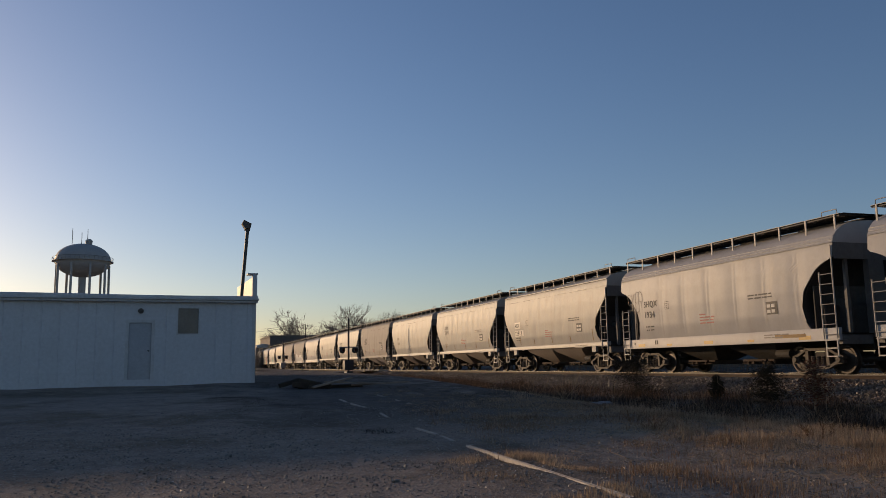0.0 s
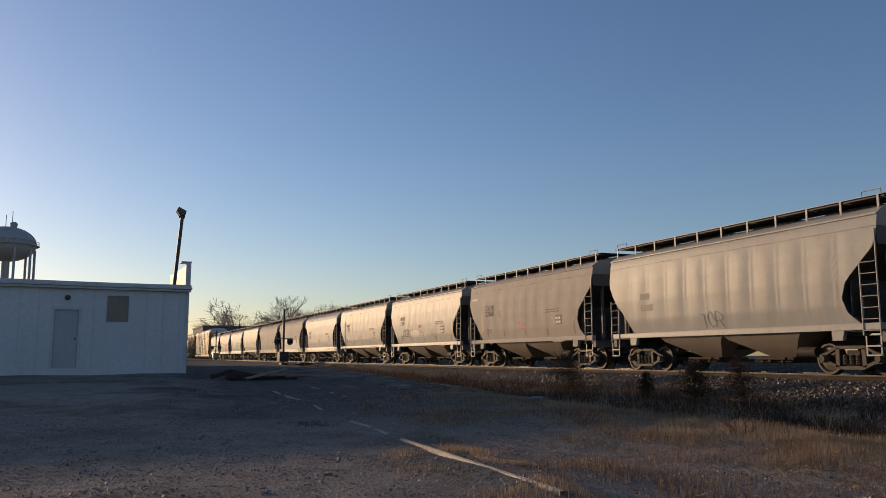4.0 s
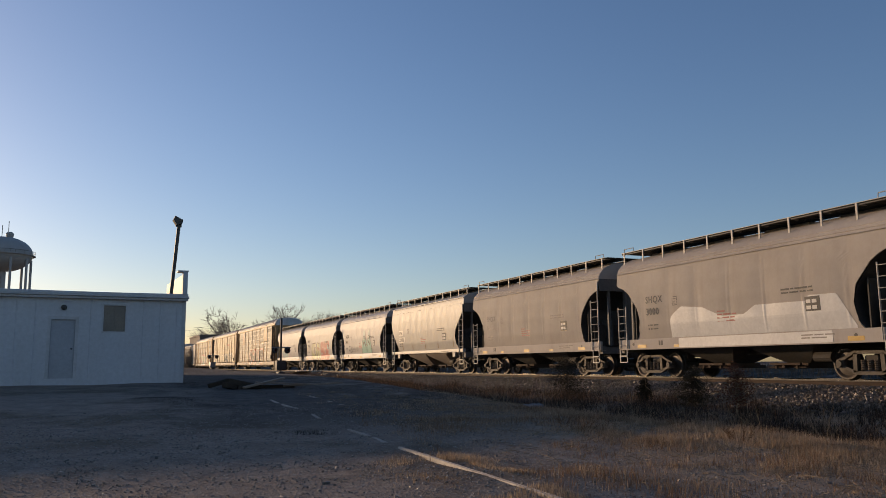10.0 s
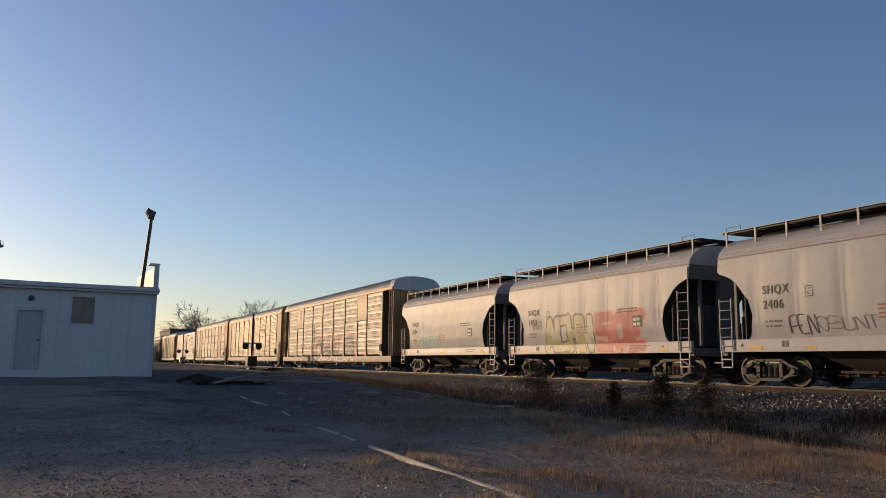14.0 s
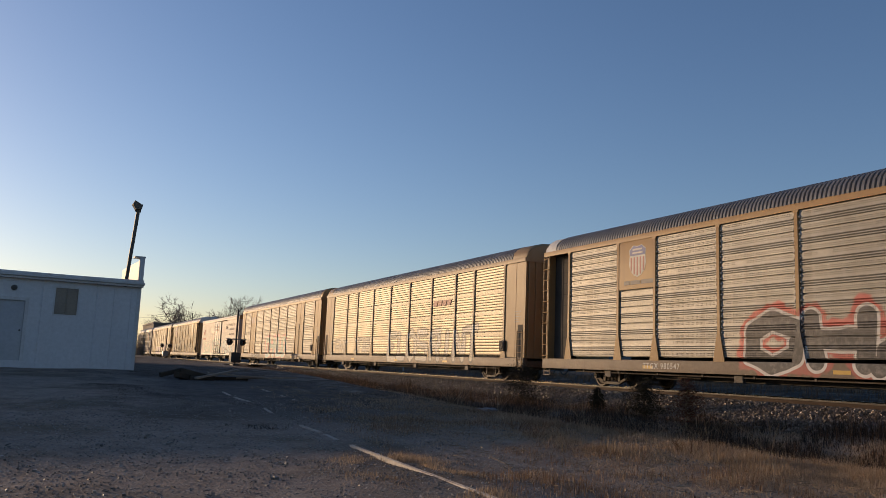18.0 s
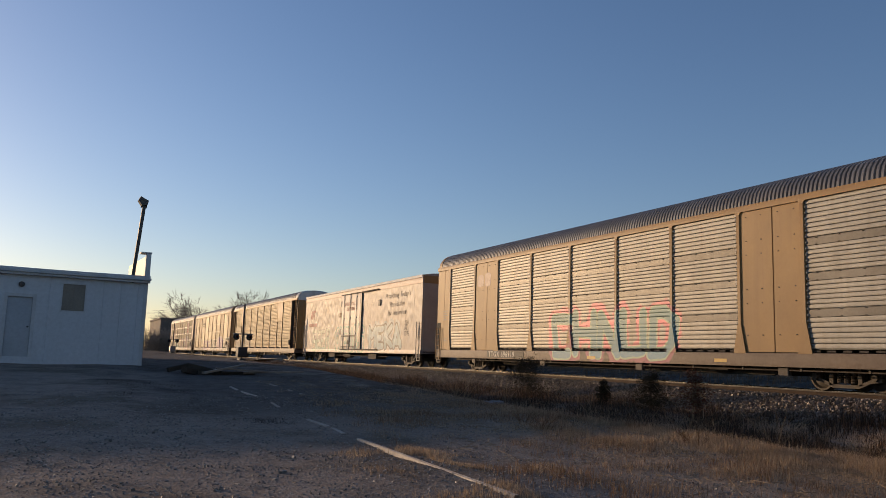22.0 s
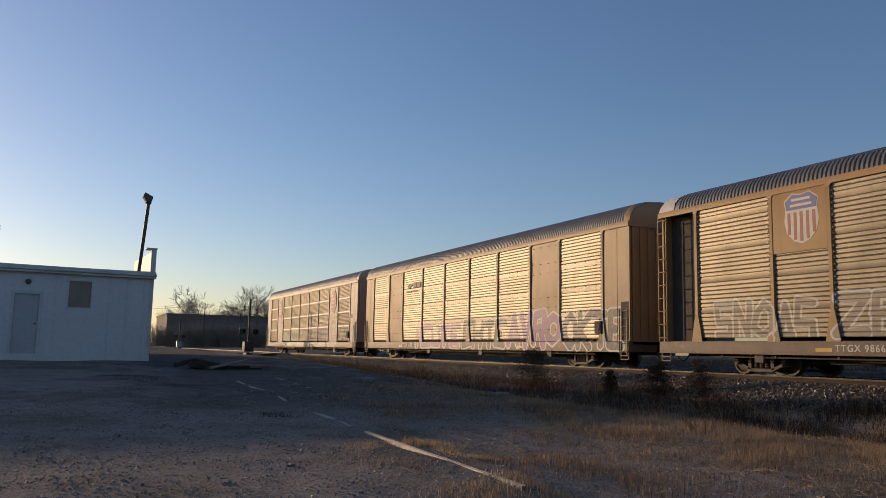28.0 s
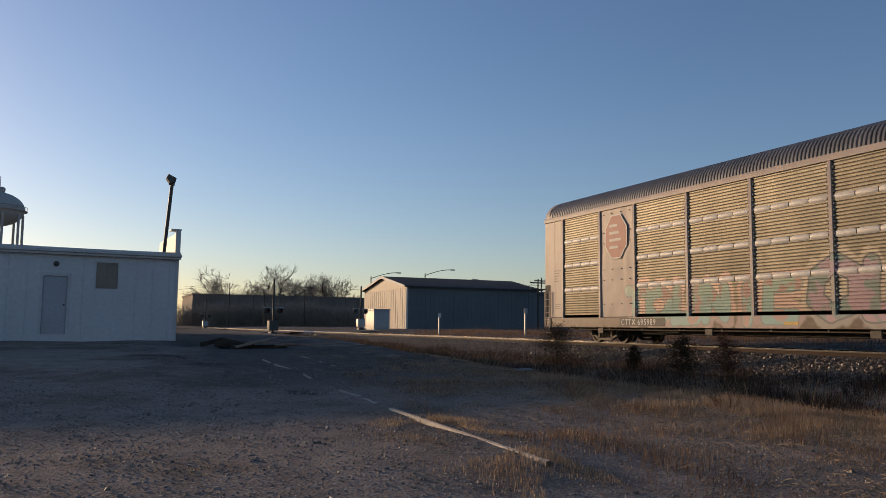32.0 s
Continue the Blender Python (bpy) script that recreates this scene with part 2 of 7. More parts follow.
DULL_ZINC = surface("dull_grey_sheet", (0.29, 0.25, 0.185), (0.225, 0.195, 0.145), (0.4, 0.52), 0.4, 0.9, 16, 0.08, 0.01, 0.4, (0.13, 0.1, 0.065), 0.25, spec=0.5, vary=0.3)
RACK_YELLOW = surface("faded_yellow_paint", (0.390, 0.234, 0.094), (0.328, 0.195, 0.086), (0.48, 0.54), 0.0, 0.6, 10, 0.02, 0.004, 0.3, (0.2, 0.11, 0.06), 0.16, spec=0.30, grainy=0.12)
RACK_TAN = surface("faded_tan_rack_paint", (0.343, 0.226, 0.121), (0.281, 0.183, 0.098), (0.48, 0.54), 0.0, 0.6, 10, 0.02, 0.004, 0.3, (0.19, 0.11, 0.06), 0.18, spec=0.30, grainy=0.12)
RACK_PINK = surface("chalky_pink_grey_paint", (0.455, 0.375, 0.325), (0.385, 0.315, 0.272), (0.48, 0.54), 0.0, 0.6, 10, 0.02, 0.004, 0.3, (0.28, 0.15, 0.1), 0.18, spec=0.30, grainy=0.12)
SILL_BROWN = surface("rusty_brown_sill_paint", (0.144, 0.092, 0.056), (0.096, 0.060, 0.040), (0.5, 0.7), 0.0, 1.1, 14, 0.15, 0.01, 0.3)
REEFER_WHITE = surface("chalky_white_car_paint", (0.45, 0.40, 0.355), (0.37, 0.315, 0.27), (0.48, 0.54), 0.0, 0.6, 9, 0.0, 0.006, 0.4, (0.24, 0.15, 0.1), 0.25, spec=0.5, grainy=0.15)
REEFER_PINK = surface("faded_red_band", (0.340, 0.222, 0.185), (0.296, 0.192, 0.163), (0.42, 0.6), 0.0, 0.8, 9, 0.08)
INK = surface("black_lettering", (0.035, 0.035, 0.037), (0.05, 0.048, 0.046), (0.5, 0.7), 0.0, 3, 30, 0.0)
FADED_INK = surface("faded_grey_lettering", (0.22, 0.2, 0.18), (0.27, 0.24, 0.21), (0.5, 0.7), 0.0, 3, 30, 0.0)
WHITE_INK = surface("white_lettering", (0.592, 0.576, 0.544), (0.528, 0.504, 0.464), (0.5, 0.65), 0.0, 3, 30, 0.0)
RED_INK = surface("faded_red_lettering", (0.33, 0.09, 0.075), (0.36, 0.13, 0.105), (0.5, 0.65), 0.0, 3, 30, 0.0)
BLUE_INK = surface("faded_blue_emblem", (0.08, 0.11, 0.30), (0.11, 0.14, 0.32), (0.5, 0.65), 0.0, 3, 30, 0.0)
YELLOW_MARK = surface("yellow_reflector", (0.576, 0.336, 0.040), (0.496, 0.288, 0.040), (0.35, 0.5), 0.0, 3, 30, 0.0)
MINT = surface("mint_spray_paint", (0.195, 0.452, 0.359), (0.281, 0.515, 0.429), (0.5, 0.7), 0.0, 1.5, 20, 0.0)
PALE_MINT = surface("pale_mint_spray_paint", (0.429, 0.546, 0.484), (0.484, 0.562, 0.515), (0.5, 0.7), 0.0, 1.5, 20, 0.0)
SHOP_WHITE = surface("chalky_white_siding", (0.62, 0.63, 0.64), (0.56, 0.57, 0.58), (0.55, 0.75), 0.0, 0.5, 8, 0.08, 0.01, 0.14, (0.35, 0.33, 0.3), 0.08)
TRIM_WHITE = surface("weathered_white_trim", (0.60, 0.60, 0.60), (0.50, 0.50, 0.49), (0.5, 0.7), 0.0, 1.2, 12, 0.1, 0.01, 0.25)
DOOR_GREY = surface("pale_grey_door_paint", (0.44, 0.45, 0.46), (0.38, 0.39, 0.40), (0.5, 0.7), 0.0, 0.8, 10, 0.05, 0.01, 0.15, (0.3, 0.28, 0.25), 0.1)
BOARD = surface("weathered_plywood", (0.30, 0.25, 0.19), (0.24, 0.20, 0.16), (0.7, 0.9), 0.0, 1.6, 18, 0.2)
POLE_METAL = surface("dark_painted_metal", (0.07, 0.065, 0.06), (0.10, 0.09, 0.08), (0.5, 0.7), 0.3, 2, 25, 0.1)
SIGN_SHEET = surface("bright_sign_sheet", (0.585, 0.525, 0.390), (0.525, 0.465, 0.345), (0.4, 0.6), 0.0, 2, 20, 0.0)
TANK_PAINT = surface("pale_tank_paint", (0.400, 0.400, 0.392), (0.336, 0.336, 0.328), (0.5, 0.65), 0.0, 0.06, 0.8, 0.0, 0.01, 0.1)
# Shed sheets: sunlit gable tone and shaded side tone, light put into colour.
SHED_LIT = surface("cream_shed_sheet", (0.58, 0.51, 0.42), (0.48, 0.42, 0.35), (0.5, 0.7), 0.0, 0.3, 4, 0.05, 0.01, 0.4)
SHED_SHADE = surface("blue_grey_shed_sheet", (0.10, 0.125, 0.145), (0.08, 0.10, 0.118), (0.55, 0.7), 0.0, 0.3, 4, 0.05, 0.01, 0.2)
SHED_ROOF = surface("dark_shed_roof", (0.075, 0.08, 0.085), (0.055, 0.06, 0.063), (0.8, 0.95), 0.0, 0.3, 4, 0.05, 0.01, 0.2, spec=0.05)
DARK_BRICK = surface("dull_brown_warehouse_wall", (0.19, 0.155, 0.135), (0.14, 0.115, 0.10), (0.7, 0.9), 0.0, 0.2, 2.5, 0.1, 0.02, 0.3)
BARK = surface("grey_bark", (0.10, 0.08, 0.065), (0.065, 0.052, 0.044), (0.8, 0.95), 0.0, 1.0, 8, 0.3, spec=0.08)
# Brown twigs, their colour lightened to stand for haze.
TWIG = surface("pale_brown_twigs", (0.42, 0.34, 0.275), (0.30, 0.24, 0.195), (0.8, 0.95), 0.0, 1.0, 8, 0.1, spec=0.05)
SIGNAL_SILVER = surface("aluminium_paint", (0.30, 0.30, 0.30), (0.24, 0.24, 0.24), (0.4, 0.55), 0.3, 2, 20, 0.05)
SIGNAL_BLACK = surface("black_signal_paint", (0.025, 0.025, 0.026), (0.04, 0.04, 0.04), (0.5, 0.7), 0.0, 2, 20, 0.05)
LENS_RED = surface("dark_red_lens", (0.12, 0.01, 0.01), (0.09, 0.01, 0.01), (0.12, 0.2), 0.0, 2, 20, 0.0)
ASPHALT = surface("worn_asphalt", (0.055, 0.053, 0.05), (0.075, 0.07, 0.065), (0.75, 0.9), 0.0, 0.4, 12, 0.2)
TIE_WOOD = surface("old_tie_wood", (0.10, 0.075, 0.055), (0.065, 0.05, 0.04), (0.75, 0.95), 0.0, 2, 20, 0.3, 0.01, vary=0.6, spec=0.08)
# Bleached rail colour, paled further to stand for the sky's sheen.
PALE_RAIL = surface("bleached_rail_edge", (0.46, 0.40, 0.34), (0.33, 0.28, 0.235), (0.55, 0.8), 0.0, 2.5, 22, 0.3, 0.01, 0.0, (0.12, 0.08, 0.05), 0.4)
OLD_BEAM = surface("bleached_timber", (0.324, 0.234, 0.167), (0.216, 0.153, 0.108), (0.6, 0.85), 0.0, 2.5, 22, 0.4, 0.01, 0.0, (0.1, 0.07, 0.05), 0.3)
STONE = surface("ballast_stone", (0.27, 0.20, 0.15), (0.15, 0.115, 0.09), (0.3, 0.6), 0.0, 6, 40, 0.2, spec=0.6, island=0.9)
PEBBLE = surface("grey_gravel_stone", (0.42, 0.365, 0.315), (0.22, 0.19, 0.165), (0.3, 0.6), 0.0, 6, 40, 0.2, spec=0.5, island=0.9)


def leafy(name, a, b, island=0.7, through=0.45):
    """Dry blades: matt, letting some of the light through."""
    m = surface(name, a, b, (0.6, 0.8), 0.0, 0.9, 5, 0.0, spec=0.1, island=island)
    t, p = m.node_tree, m.node_tree.nodes["Principled BSDF"]
    thin, mix = t.nodes.new("ShaderNodeBsdfTranslucent"), t.nodes.new("ShaderNodeMixShader")
    t.links.new(p.inputs["Base Color"].links[0].from_socket, thin.inputs["Color"])
    mix.inputs[0].default_value = through
    t.links.new(p.outputs[0], mix.inputs[1])
    t.links.new(thin.outputs[0], mix.inputs[2])
    t.links.new(mix.outputs[0], t.nodes["Material Output"].inputs["Surface"])
    return m


DRY_GRASS = leafy("dry_straw_grass", (0.70, 0.53, 0.37), (0.44, 0.315, 0.21), 0.7, 0.5)
# Dead weeds with the shade of ditch and yard put into their colour.
SHADE_GRASS = leafy("dark_dead_weeds", (0.12, 0.088, 0.068), (0.06, 0.048, 0.042), 0.6)
RUSSET = leafy("russet_dead_weeds", (0.44, 0.27, 0.165), (0.24, 0.15, 0.095), 0.7)
STALK = surface("pale_dead_stalk", (0.42, 0.31, 0.20), (0.26, 0.19, 0.125), (0.6, 0.8), 0.0, 1.2, 6, 0.0, spec=0.08, island=0.5)
CEDAR = surface("dark_cedar_foliage", (0.035, 0.034, 0.022), (0.055, 0.04, 0.025), (0.7, 0.9), 0.0, 3, 10, 0.0, spec=0.08)
RED_LEAF = surface("rust_red_dead_foliage", (0.15, 0.055, 0.03), (0.09, 0.04, 0.025), (0.7, 0.9), 0.0, 3, 10, 0.0, spec=0.08)
LITTER = surface("grey_litter", (0.22, 0.22, 0.22), (0.16, 0.16, 0.17), (0.5, 0.8), 0.0, 2, 10, 0.1)


def ground_paint():
    """Packed grey gravel near the siding, straw-strewn soil towards the ditch, dark weeds in it."""
    m, t, p = nodes_of("packed_gravel_and_soil")
    place = place_of(t)
    sep = t.nodes.new("ShaderNodeSeparateXYZ")
    t.links.new(place, sep.inputs[0])
    broad, mid, grain = noise_at(t, place, 0.35, 5), noise_at(t, place, 2.2, 6, 0.7), noise_at(t, place, 42, 6, 0.75)
    stones = node(t, "ShaderNodeTexVoronoi", Scale=26.0)
    t.links.new(place, stones.inputs["Vector"])
    gravel = mixed(t, ramp(t, mid, 0.35, 0.65), (0.27, 0.215, 0.175), (0.40, 0.325, 0.265))
    pick = t.nodes.new("ShaderNodeSeparateColor")
    t.links.new(stones.outputs["Color"], pick.inputs[0])
    gravel = mixed(t, ramp(t, pick.outputs[0], 0.75, 1.0, 0.0, 0.7), gravel, (0.44, 0.40, 0.35))
    soil = mixed(t, ramp(t, mid, 0.35, 0.65), (0.36, 0.255, 0.17), (0.52, 0.38, 0.255))
    far = math2(t, "ADD", sep.outputs["X"], math2(t, "MULTIPLY", broad, 5.0))
    col = mixed(t, ramp(t, far, 8.2, 10.6), gravel, soil)
    col = mixed(t, ramp(t, sep.outputs["X"], 21.0, 24.0), col, mixed(t, ramp(t, mid, 0.35, 0.65), (0.10, 0.085, 0.065), (0.15, 0.125, 0.09)))
    # Charcoal tone behind the siding puts the workshop's shade into the ground colour.
    yard_shade = mixed(t, ramp(t, mid, 0.35, 0.65), (0.085, 0.078, 0.075), (0.15, 0.135, 0.125))
    wide = math2(t, "ADD", sep.outputs["X"], math2(t, "MULTIPLY", broad, 6.0))
    deep_in = math2(t, "ADD", sep.outputs["Y"], math2(t, "MULTIPLY", mid, 7.0))
    col = mixed(t, math2(t, "MULTIPLY", ramp(t, wide, 3.6, 6.2, 0.0, 0.85), ramp(t, deep_in, 16.5, 21.0)), col, yard_shade)
    bare = ramp(t, noise_at(t, place, 0.9, 5, 0.65), 0.5, 0.6, 0.0, 0.75)
    col = mixed(t, math2(t, "MULTIPLY", bare, ramp(t, far, 8.2, 10.6)), col, mixed(t, ramp(t, mid, 0.35, 0.65), (0.27, 0.23, 0.195), (0.40, 0.345, 0.295)))
    col = mixed(t, ramp(t, broad, 0.5, 0.62, 0.0, 0.7), col, mixed(t, 1.0, col, (0.62, 0.56, 0.48), "MULTIPLY"))
    col = mixed(t, ramp(t, grain, 0.3, 0.7, 0.0, 0.6), col, mixed(t, 1.0, col, (0.4, 0.39, 0.38), "MULTIPLY"))
    t.links.new(col, p.inputs["Base Color"])
    p.inputs["Roughness"].default_value, p.inputs["Specular IOR Level"].default_value = 0.95, 0.1
    bump = t.nodes.new("ShaderNodeBump")
    bump.inputs["Strength"].default_value, bump.inputs["Distance"].default_value = 0.7, 0.03
    t.links.new(math2(t, "ADD", stones.outputs["Distance"], math2(t, "MULTIPLY", grain, 0.7)), bump.inputs["Height"])
    t.links.new(bump.outputs["Normal"], p.inputs["Normal"])
    return m


GROUND_PAINT = ground_paint()
BALLAST_BED = surface("ballast_bed", (0.15, 0.115, 0.09), (0.09, 0.07, 0.057), (0.8, 0.95), 0.0, 3, 16, 1.0, 0.04, spec=0.08)


# ---- mesh helpers ----
class Geo:
    """Gathers corners and faces, and makes them one mesh."""

    def __init__(self):
        self.v, self.f = [], []

    def add(self, verts, faces):
        n = len(self.v)
        self.v += [tuple(p) for p in verts]
        self.f += [tuple(i + n for i in q) for q in faces]
        return self

    def box(self, lo, hi):
        (a, b, c), (d, e, f) = lo, hi
        return self.add([(a, b, c), (d, b, c), (d, e, c), (a, e, c), (a, b, f), (d, b, f), (d, e, f), (a, e, f)],
                        [(0, 3, 2, 1), (4, 5, 6, 7), (0, 1, 5, 4), (1, 2, 6, 5), (2, 3, 7, 6), (3, 0, 4, 7)])

    def slab(self, lo, hi, b=0.02):
        """A box whose upright and top edges are chamfered."""
        (x0, y0, z0), (x1, y1, z1) = lo, hi
        ring = lambda i, z: [(x0 + i + b, y0 + i, z), (x1 - i - b, y0 + i, z), (x1 - i, y0 + i + b, z), (x1 - i, y1 - i - b, z), (x1 - i - b, y1 - i, z), (x0 + i + b, y1 - i, z), (x0 + i, y1 - i - b, z), (x0 + i, y0 + i + b, z)]
        v = ring(0, z0) + ring(0, z1 - b) + ring(b * 0.7, z1)
        f = [tuple(range(7, -1, -1)), tuple(range(16, 24))]
        for r in (0, 8):
            f += [(r + i, r + (i + 1) % 8, r + 8 + (i + 1) % 8, r + 8 + i) for i in range(8)]
        return self.add(v, f)

    def tube(self, p, q, r, n=6, r2=None):
        p, q = Vector(p), Vector(q)
        d = (q - p).normalized()
        u = d.orthogonal().normalized()
        w = d.cross(u)
        r2 = r if r2 is None else r2
        ang = [2 * math.pi * i / n for i in range(n)]
        v = [p + (u * math.cos(a) + w * math.sin(a)) * r for a in ang] + [q + (u * math.cos(a) + w * math.sin(a)) * r2 for a in ang]
        return self.add(v, [(i, (i + 1) % n, n + (i + 1) % n, n + i) for i in range(n)] + [tuple(range(n - 1, -1, -1)), tuple(range(n, 2 * n))])

    def prism(self, outline, axis, lo, hi):
        """A flat outline (two coordinates, in order of the other axes) pushed along an axis."""
        put = lambda a, b, c: {0: (c, a, b), 1: (a, c, b), 2: (a, b, c)}[axis]
        n = len(outline)
        v = [put(a, b, lo) for a, b in outline] + [put(a, b, hi) for a, b in outline]
        return self.add(v, [(i, (i + 1) % n, n + (i + 1) % n, n + i) for i in range(n)] + [tuple(range(n - 1, -1, -1)), tuple(range(n, 2 * n))])

    def lathe(self, outline, centre, axis=0, n=20):
        """An outline of (along, radius) turned round an axis."""
        c = Vector(centre)
        v = []
        for a, r in outline:
            for i in range(n):
                co, si = r * math.cos(2 * math.pi * i / n), r * math.sin(2 * math.pi * i / n)
                v.append(c + Vector({0: (a, co, si), 1: (co, a, si), 2: (co, si, a)}[axis]))
        f = [(j * n + i, j * n + (i + 1) % n, (j + 1) * n + (i + 1) % n, (j + 1) * n + i) for j in range(len(outline) - 1) for i in range(n)]
        return self.add(v, f)

    def grid(self, rows):
        """A sheet from rows of equally many points."""
        w = len(rows[0])
        return self.add([p for row in rows for p in row], [(j * w + i, j * w + i + 1, (j + 1) * w + i + 1, (j + 1) * w + i) for j in range(len(rows) - 1) for i in range(w - 1)])

    def shift(self, y):
        self.v = [(a, b + y, c) for a, b, c in self.v]
        return self

    def mesh(self, name, angle=35, tidy=True):
        me = bpy.data.meshes.new(name)
        me.from_pydata(self.v, [], self.f)
        if tidy:
            bm = bmesh.new()
            bm.from_mesh(me)
            bmesh.ops.recalc_face_normals(bm, faces=bm.faces)
            bm.to_mesh(me)
            bm.free()
        if angle:
            me.shade_smooth()
            me.set_sharp_from_angle(angle=radians(angle))
        return me


MESHES = {}


def shared(key, build, angle=35):
    if key not in MESHES:
        MESHES[key] = build().mesh(key[0] if isinstance(key, tuple) else key, angle)
    return MESHES[key]


def part(name, geo, material, parent=None, label="", at=None, angle=35):
    """One mesh object under a thing or a part."""
    me = geo.mesh(name, angle) if isinstance(geo, Geo) else geo
    if not me.materials:
        me.materials.append(None)
    ob = new(name, me)
    ob.material_slots[0].link = "OBJECT"
    ob.material_slots[0].material = material
    if parent:
        ob.parent = parent
    if at is not None:
        ob.matrix_basis = at
    if label:
        ob["label"] = label
    return ob


def thing(name, label, category, group="", at=None):
    ob = tagged(new(name), label, category, group)
    ob.empty_display_size = 0.3
    if at is not None:
        ob.matrix_basis = at
    return ob

TRACK_X, RAIL_Z = 19.2, 1.09


# ---- the ground ----
def ground_z(x, y):
    left = float(np.interp(y, [-30, 0, 36, 80, 200, 900], [-0.3, 0.0, 1.1, 1.3, 1.5, 1.5]))
    dip = float(np.interp(y, [-30, 0, 20, 45, 80, 200], [0.1, 0.1, 0.06, 0.55, 0.95, 1.4]))
    far = float(np.interp(x, [23, 25, 33, 60], [0.9, 1.2, 1.42, 1.5]))
    if x <= 9:
        z = left
    elif x <= 13.6:
        u = (x - 9) / 4.6
        z = left + (dip - left) * u * u * (3 - 2 * u)
    elif x <= 15.6:
        z = dip + (max(dip, 0.45) - dip) * (x - 13.6) / 2.0
    elif x <= 22.9:
        z = max(dip, 0.45) if y < 60 else max(dip - 0.15, 0.6)
    else:
        z = far
    if -12 < x < 16 and -4 < y < 40:
        z += 0.07 * noise.noise((x * 0.35, y * 0.35, 3)) + 0.035 * noise.noise((x * 1.1, y * 1.1, 8))
    return z


xs = [-900, -400, -160, -80, -40, -25] + [-18 + 0.5 * i for i in range(86)] + [26, 28, 32, 40, 60, 120, 300, 900]
ys = [-120, -50, -20] + [-8 + 0.5 * i for i in range(110)] + [48, 52, 57, 62, 68, 74, 80, 90, 105, 130, 170, 220, 320, 600, 1500]
g = Geo().grid([[(x, y, ground_z(x, y)) for x in xs] for y in ys])
tagged(part("ground", g, GROUND_PAINT, angle=80), "packed grey gravel and dry soil yard", "ground", kind="structure")


def swarm(name, verts, faces, spots, sizes, turns, material, label, category, flat=None):
    """Many small copies of one shape in one mesh; turns are angles round three axes."""
    v, n = np.array(verts, float), len(spots)
    a = np.array(turns)
    c, s = np.cos(a), np.sin(a)
    rz = np.zeros((n, 3, 3)); rz[:, 0, 0], rz[:, 0, 1], rz[:, 1, 0], rz[:, 1, 1], rz[:, 2, 2] = c[:, 2], -s[:, 2], s[:, 2], c[:, 2], 1
    rx = np.zeros((n, 3, 3)); rx[:, 1, 1], rx[:, 1, 2], rx[:, 2, 1], rx[:, 2, 2], rx[:, 0, 0] = c[:, 0], -s[:, 0], s[:, 0], c[:, 0], 1
    m = rz @ rx
    size = np.array(sizes, float)
    size = size[:, None] if size.ndim == 1 else size
    allv = np.einsum("nij,nkj->nki", m, v[None] * size[:, None, :]) + np.array(spots)[:, None, :]
    f = (np.array(faces)[None] + (np.arange(n) * len(v))[:, None, None]).reshape(-1, 3)
    me = bpy.data.meshes.new(name)
    me.from_pydata(allv.reshape(-1, 3).tolist(), [], f.tolist())
    me.materials.append(material)
    return tagged(new(name, me), label, category, kind="stuff")


CHIP_V = [(-0.5, -0.45, -0.3), (0.55, -0.35, -0.25), (0.4, 0.5, -0.35), (-0.45, 0.4, -0.2), (-0.35, -0.3, 0.35), (0.4, -0.4, 0.3), (0.35, 0.35, 0.4), (-0.5, 0.3, 0.28)]
CHIP_F = [(0, 2, 1), (0, 3, 2), (4, 5, 6), (4, 6, 7), (0, 1, 5), (0, 5, 4), (1, 2, 6), (1, 6, 5), (2, 3, 7), (2, 7, 6), (3, 0, 4), (3, 4, 7)]
BLADE_V = [(-0.5, 0, 0), (0.5, 0, 0), (0.38, 0.12, 0.5), (-0.38, 0.12, 0.5), (0.0, 0.42, 1.0)]
BLADE_F = [(0, 1, 2), (0, 2, 3), (3, 2, 4)]


def ballast_z(x):
    return float(np.interp(x, [15.5, 17.3, 21.1, 22.9], [0.42, 0.93, 0.93, 0.42]))


# ---- the track ----
bed = Geo().grid([[(x, y, z) for x, z in ((15.3, 0.3), (15.9, 0.52), (16.6, 0.74), (17.3, 0.92), (18.0, 0.935), (20.4, 0.935), (21.1, 0.92), (21.8, 0.74), (22.5, 0.52), (23.1, 0.3))] for y in list(range(-60, 60, 2)) + list(range(60, 460, 20))])
track = tagged(new("railway_track"), "single railway track of steel rails on wooden ties and grey ballast", "railway track", kind="structure")
part("ballast_bed", bed, BALLAST_BED, track, angle=60)
for s in (-1, 1):
    x = TRACK_X + s * 0.755
    part("rail_web", Geo().box((x - 0.07, -60, 0.925), (x + 0.07, 460, 0.945)).box((x - 0.012, -60, 0.945), (x + 0.012, 460, 1.05)), RUST_STEEL, track)
    part("rail_head", Geo().slab((x - 0.036, -60, 1.045), (x + 0.036, 460, 1.086), 0.008), TREAD_STEEL, track)
    part("rail_top", Geo().box((x - 0.024, -60, 1.0862), (x + 0.024, 460, 1.09)), SHINY_STEEL, track, "polished running surface")
tie = Geo().slab((-1.3, -0.115, 0.78), (1.3, 0.115, 0.925), 0.012).mesh("tie")
rng = random.Random(4)
for k in range(285):
    part("tie", tie, TIE_WOOD, track, at=pose(TRACK_X + rng.uniform(-0.04, 0.04), 1.0 + k * 0.52, rng.uniform(-0.012, 0.006), 0, 0, rng.uniform(-1, 1)))

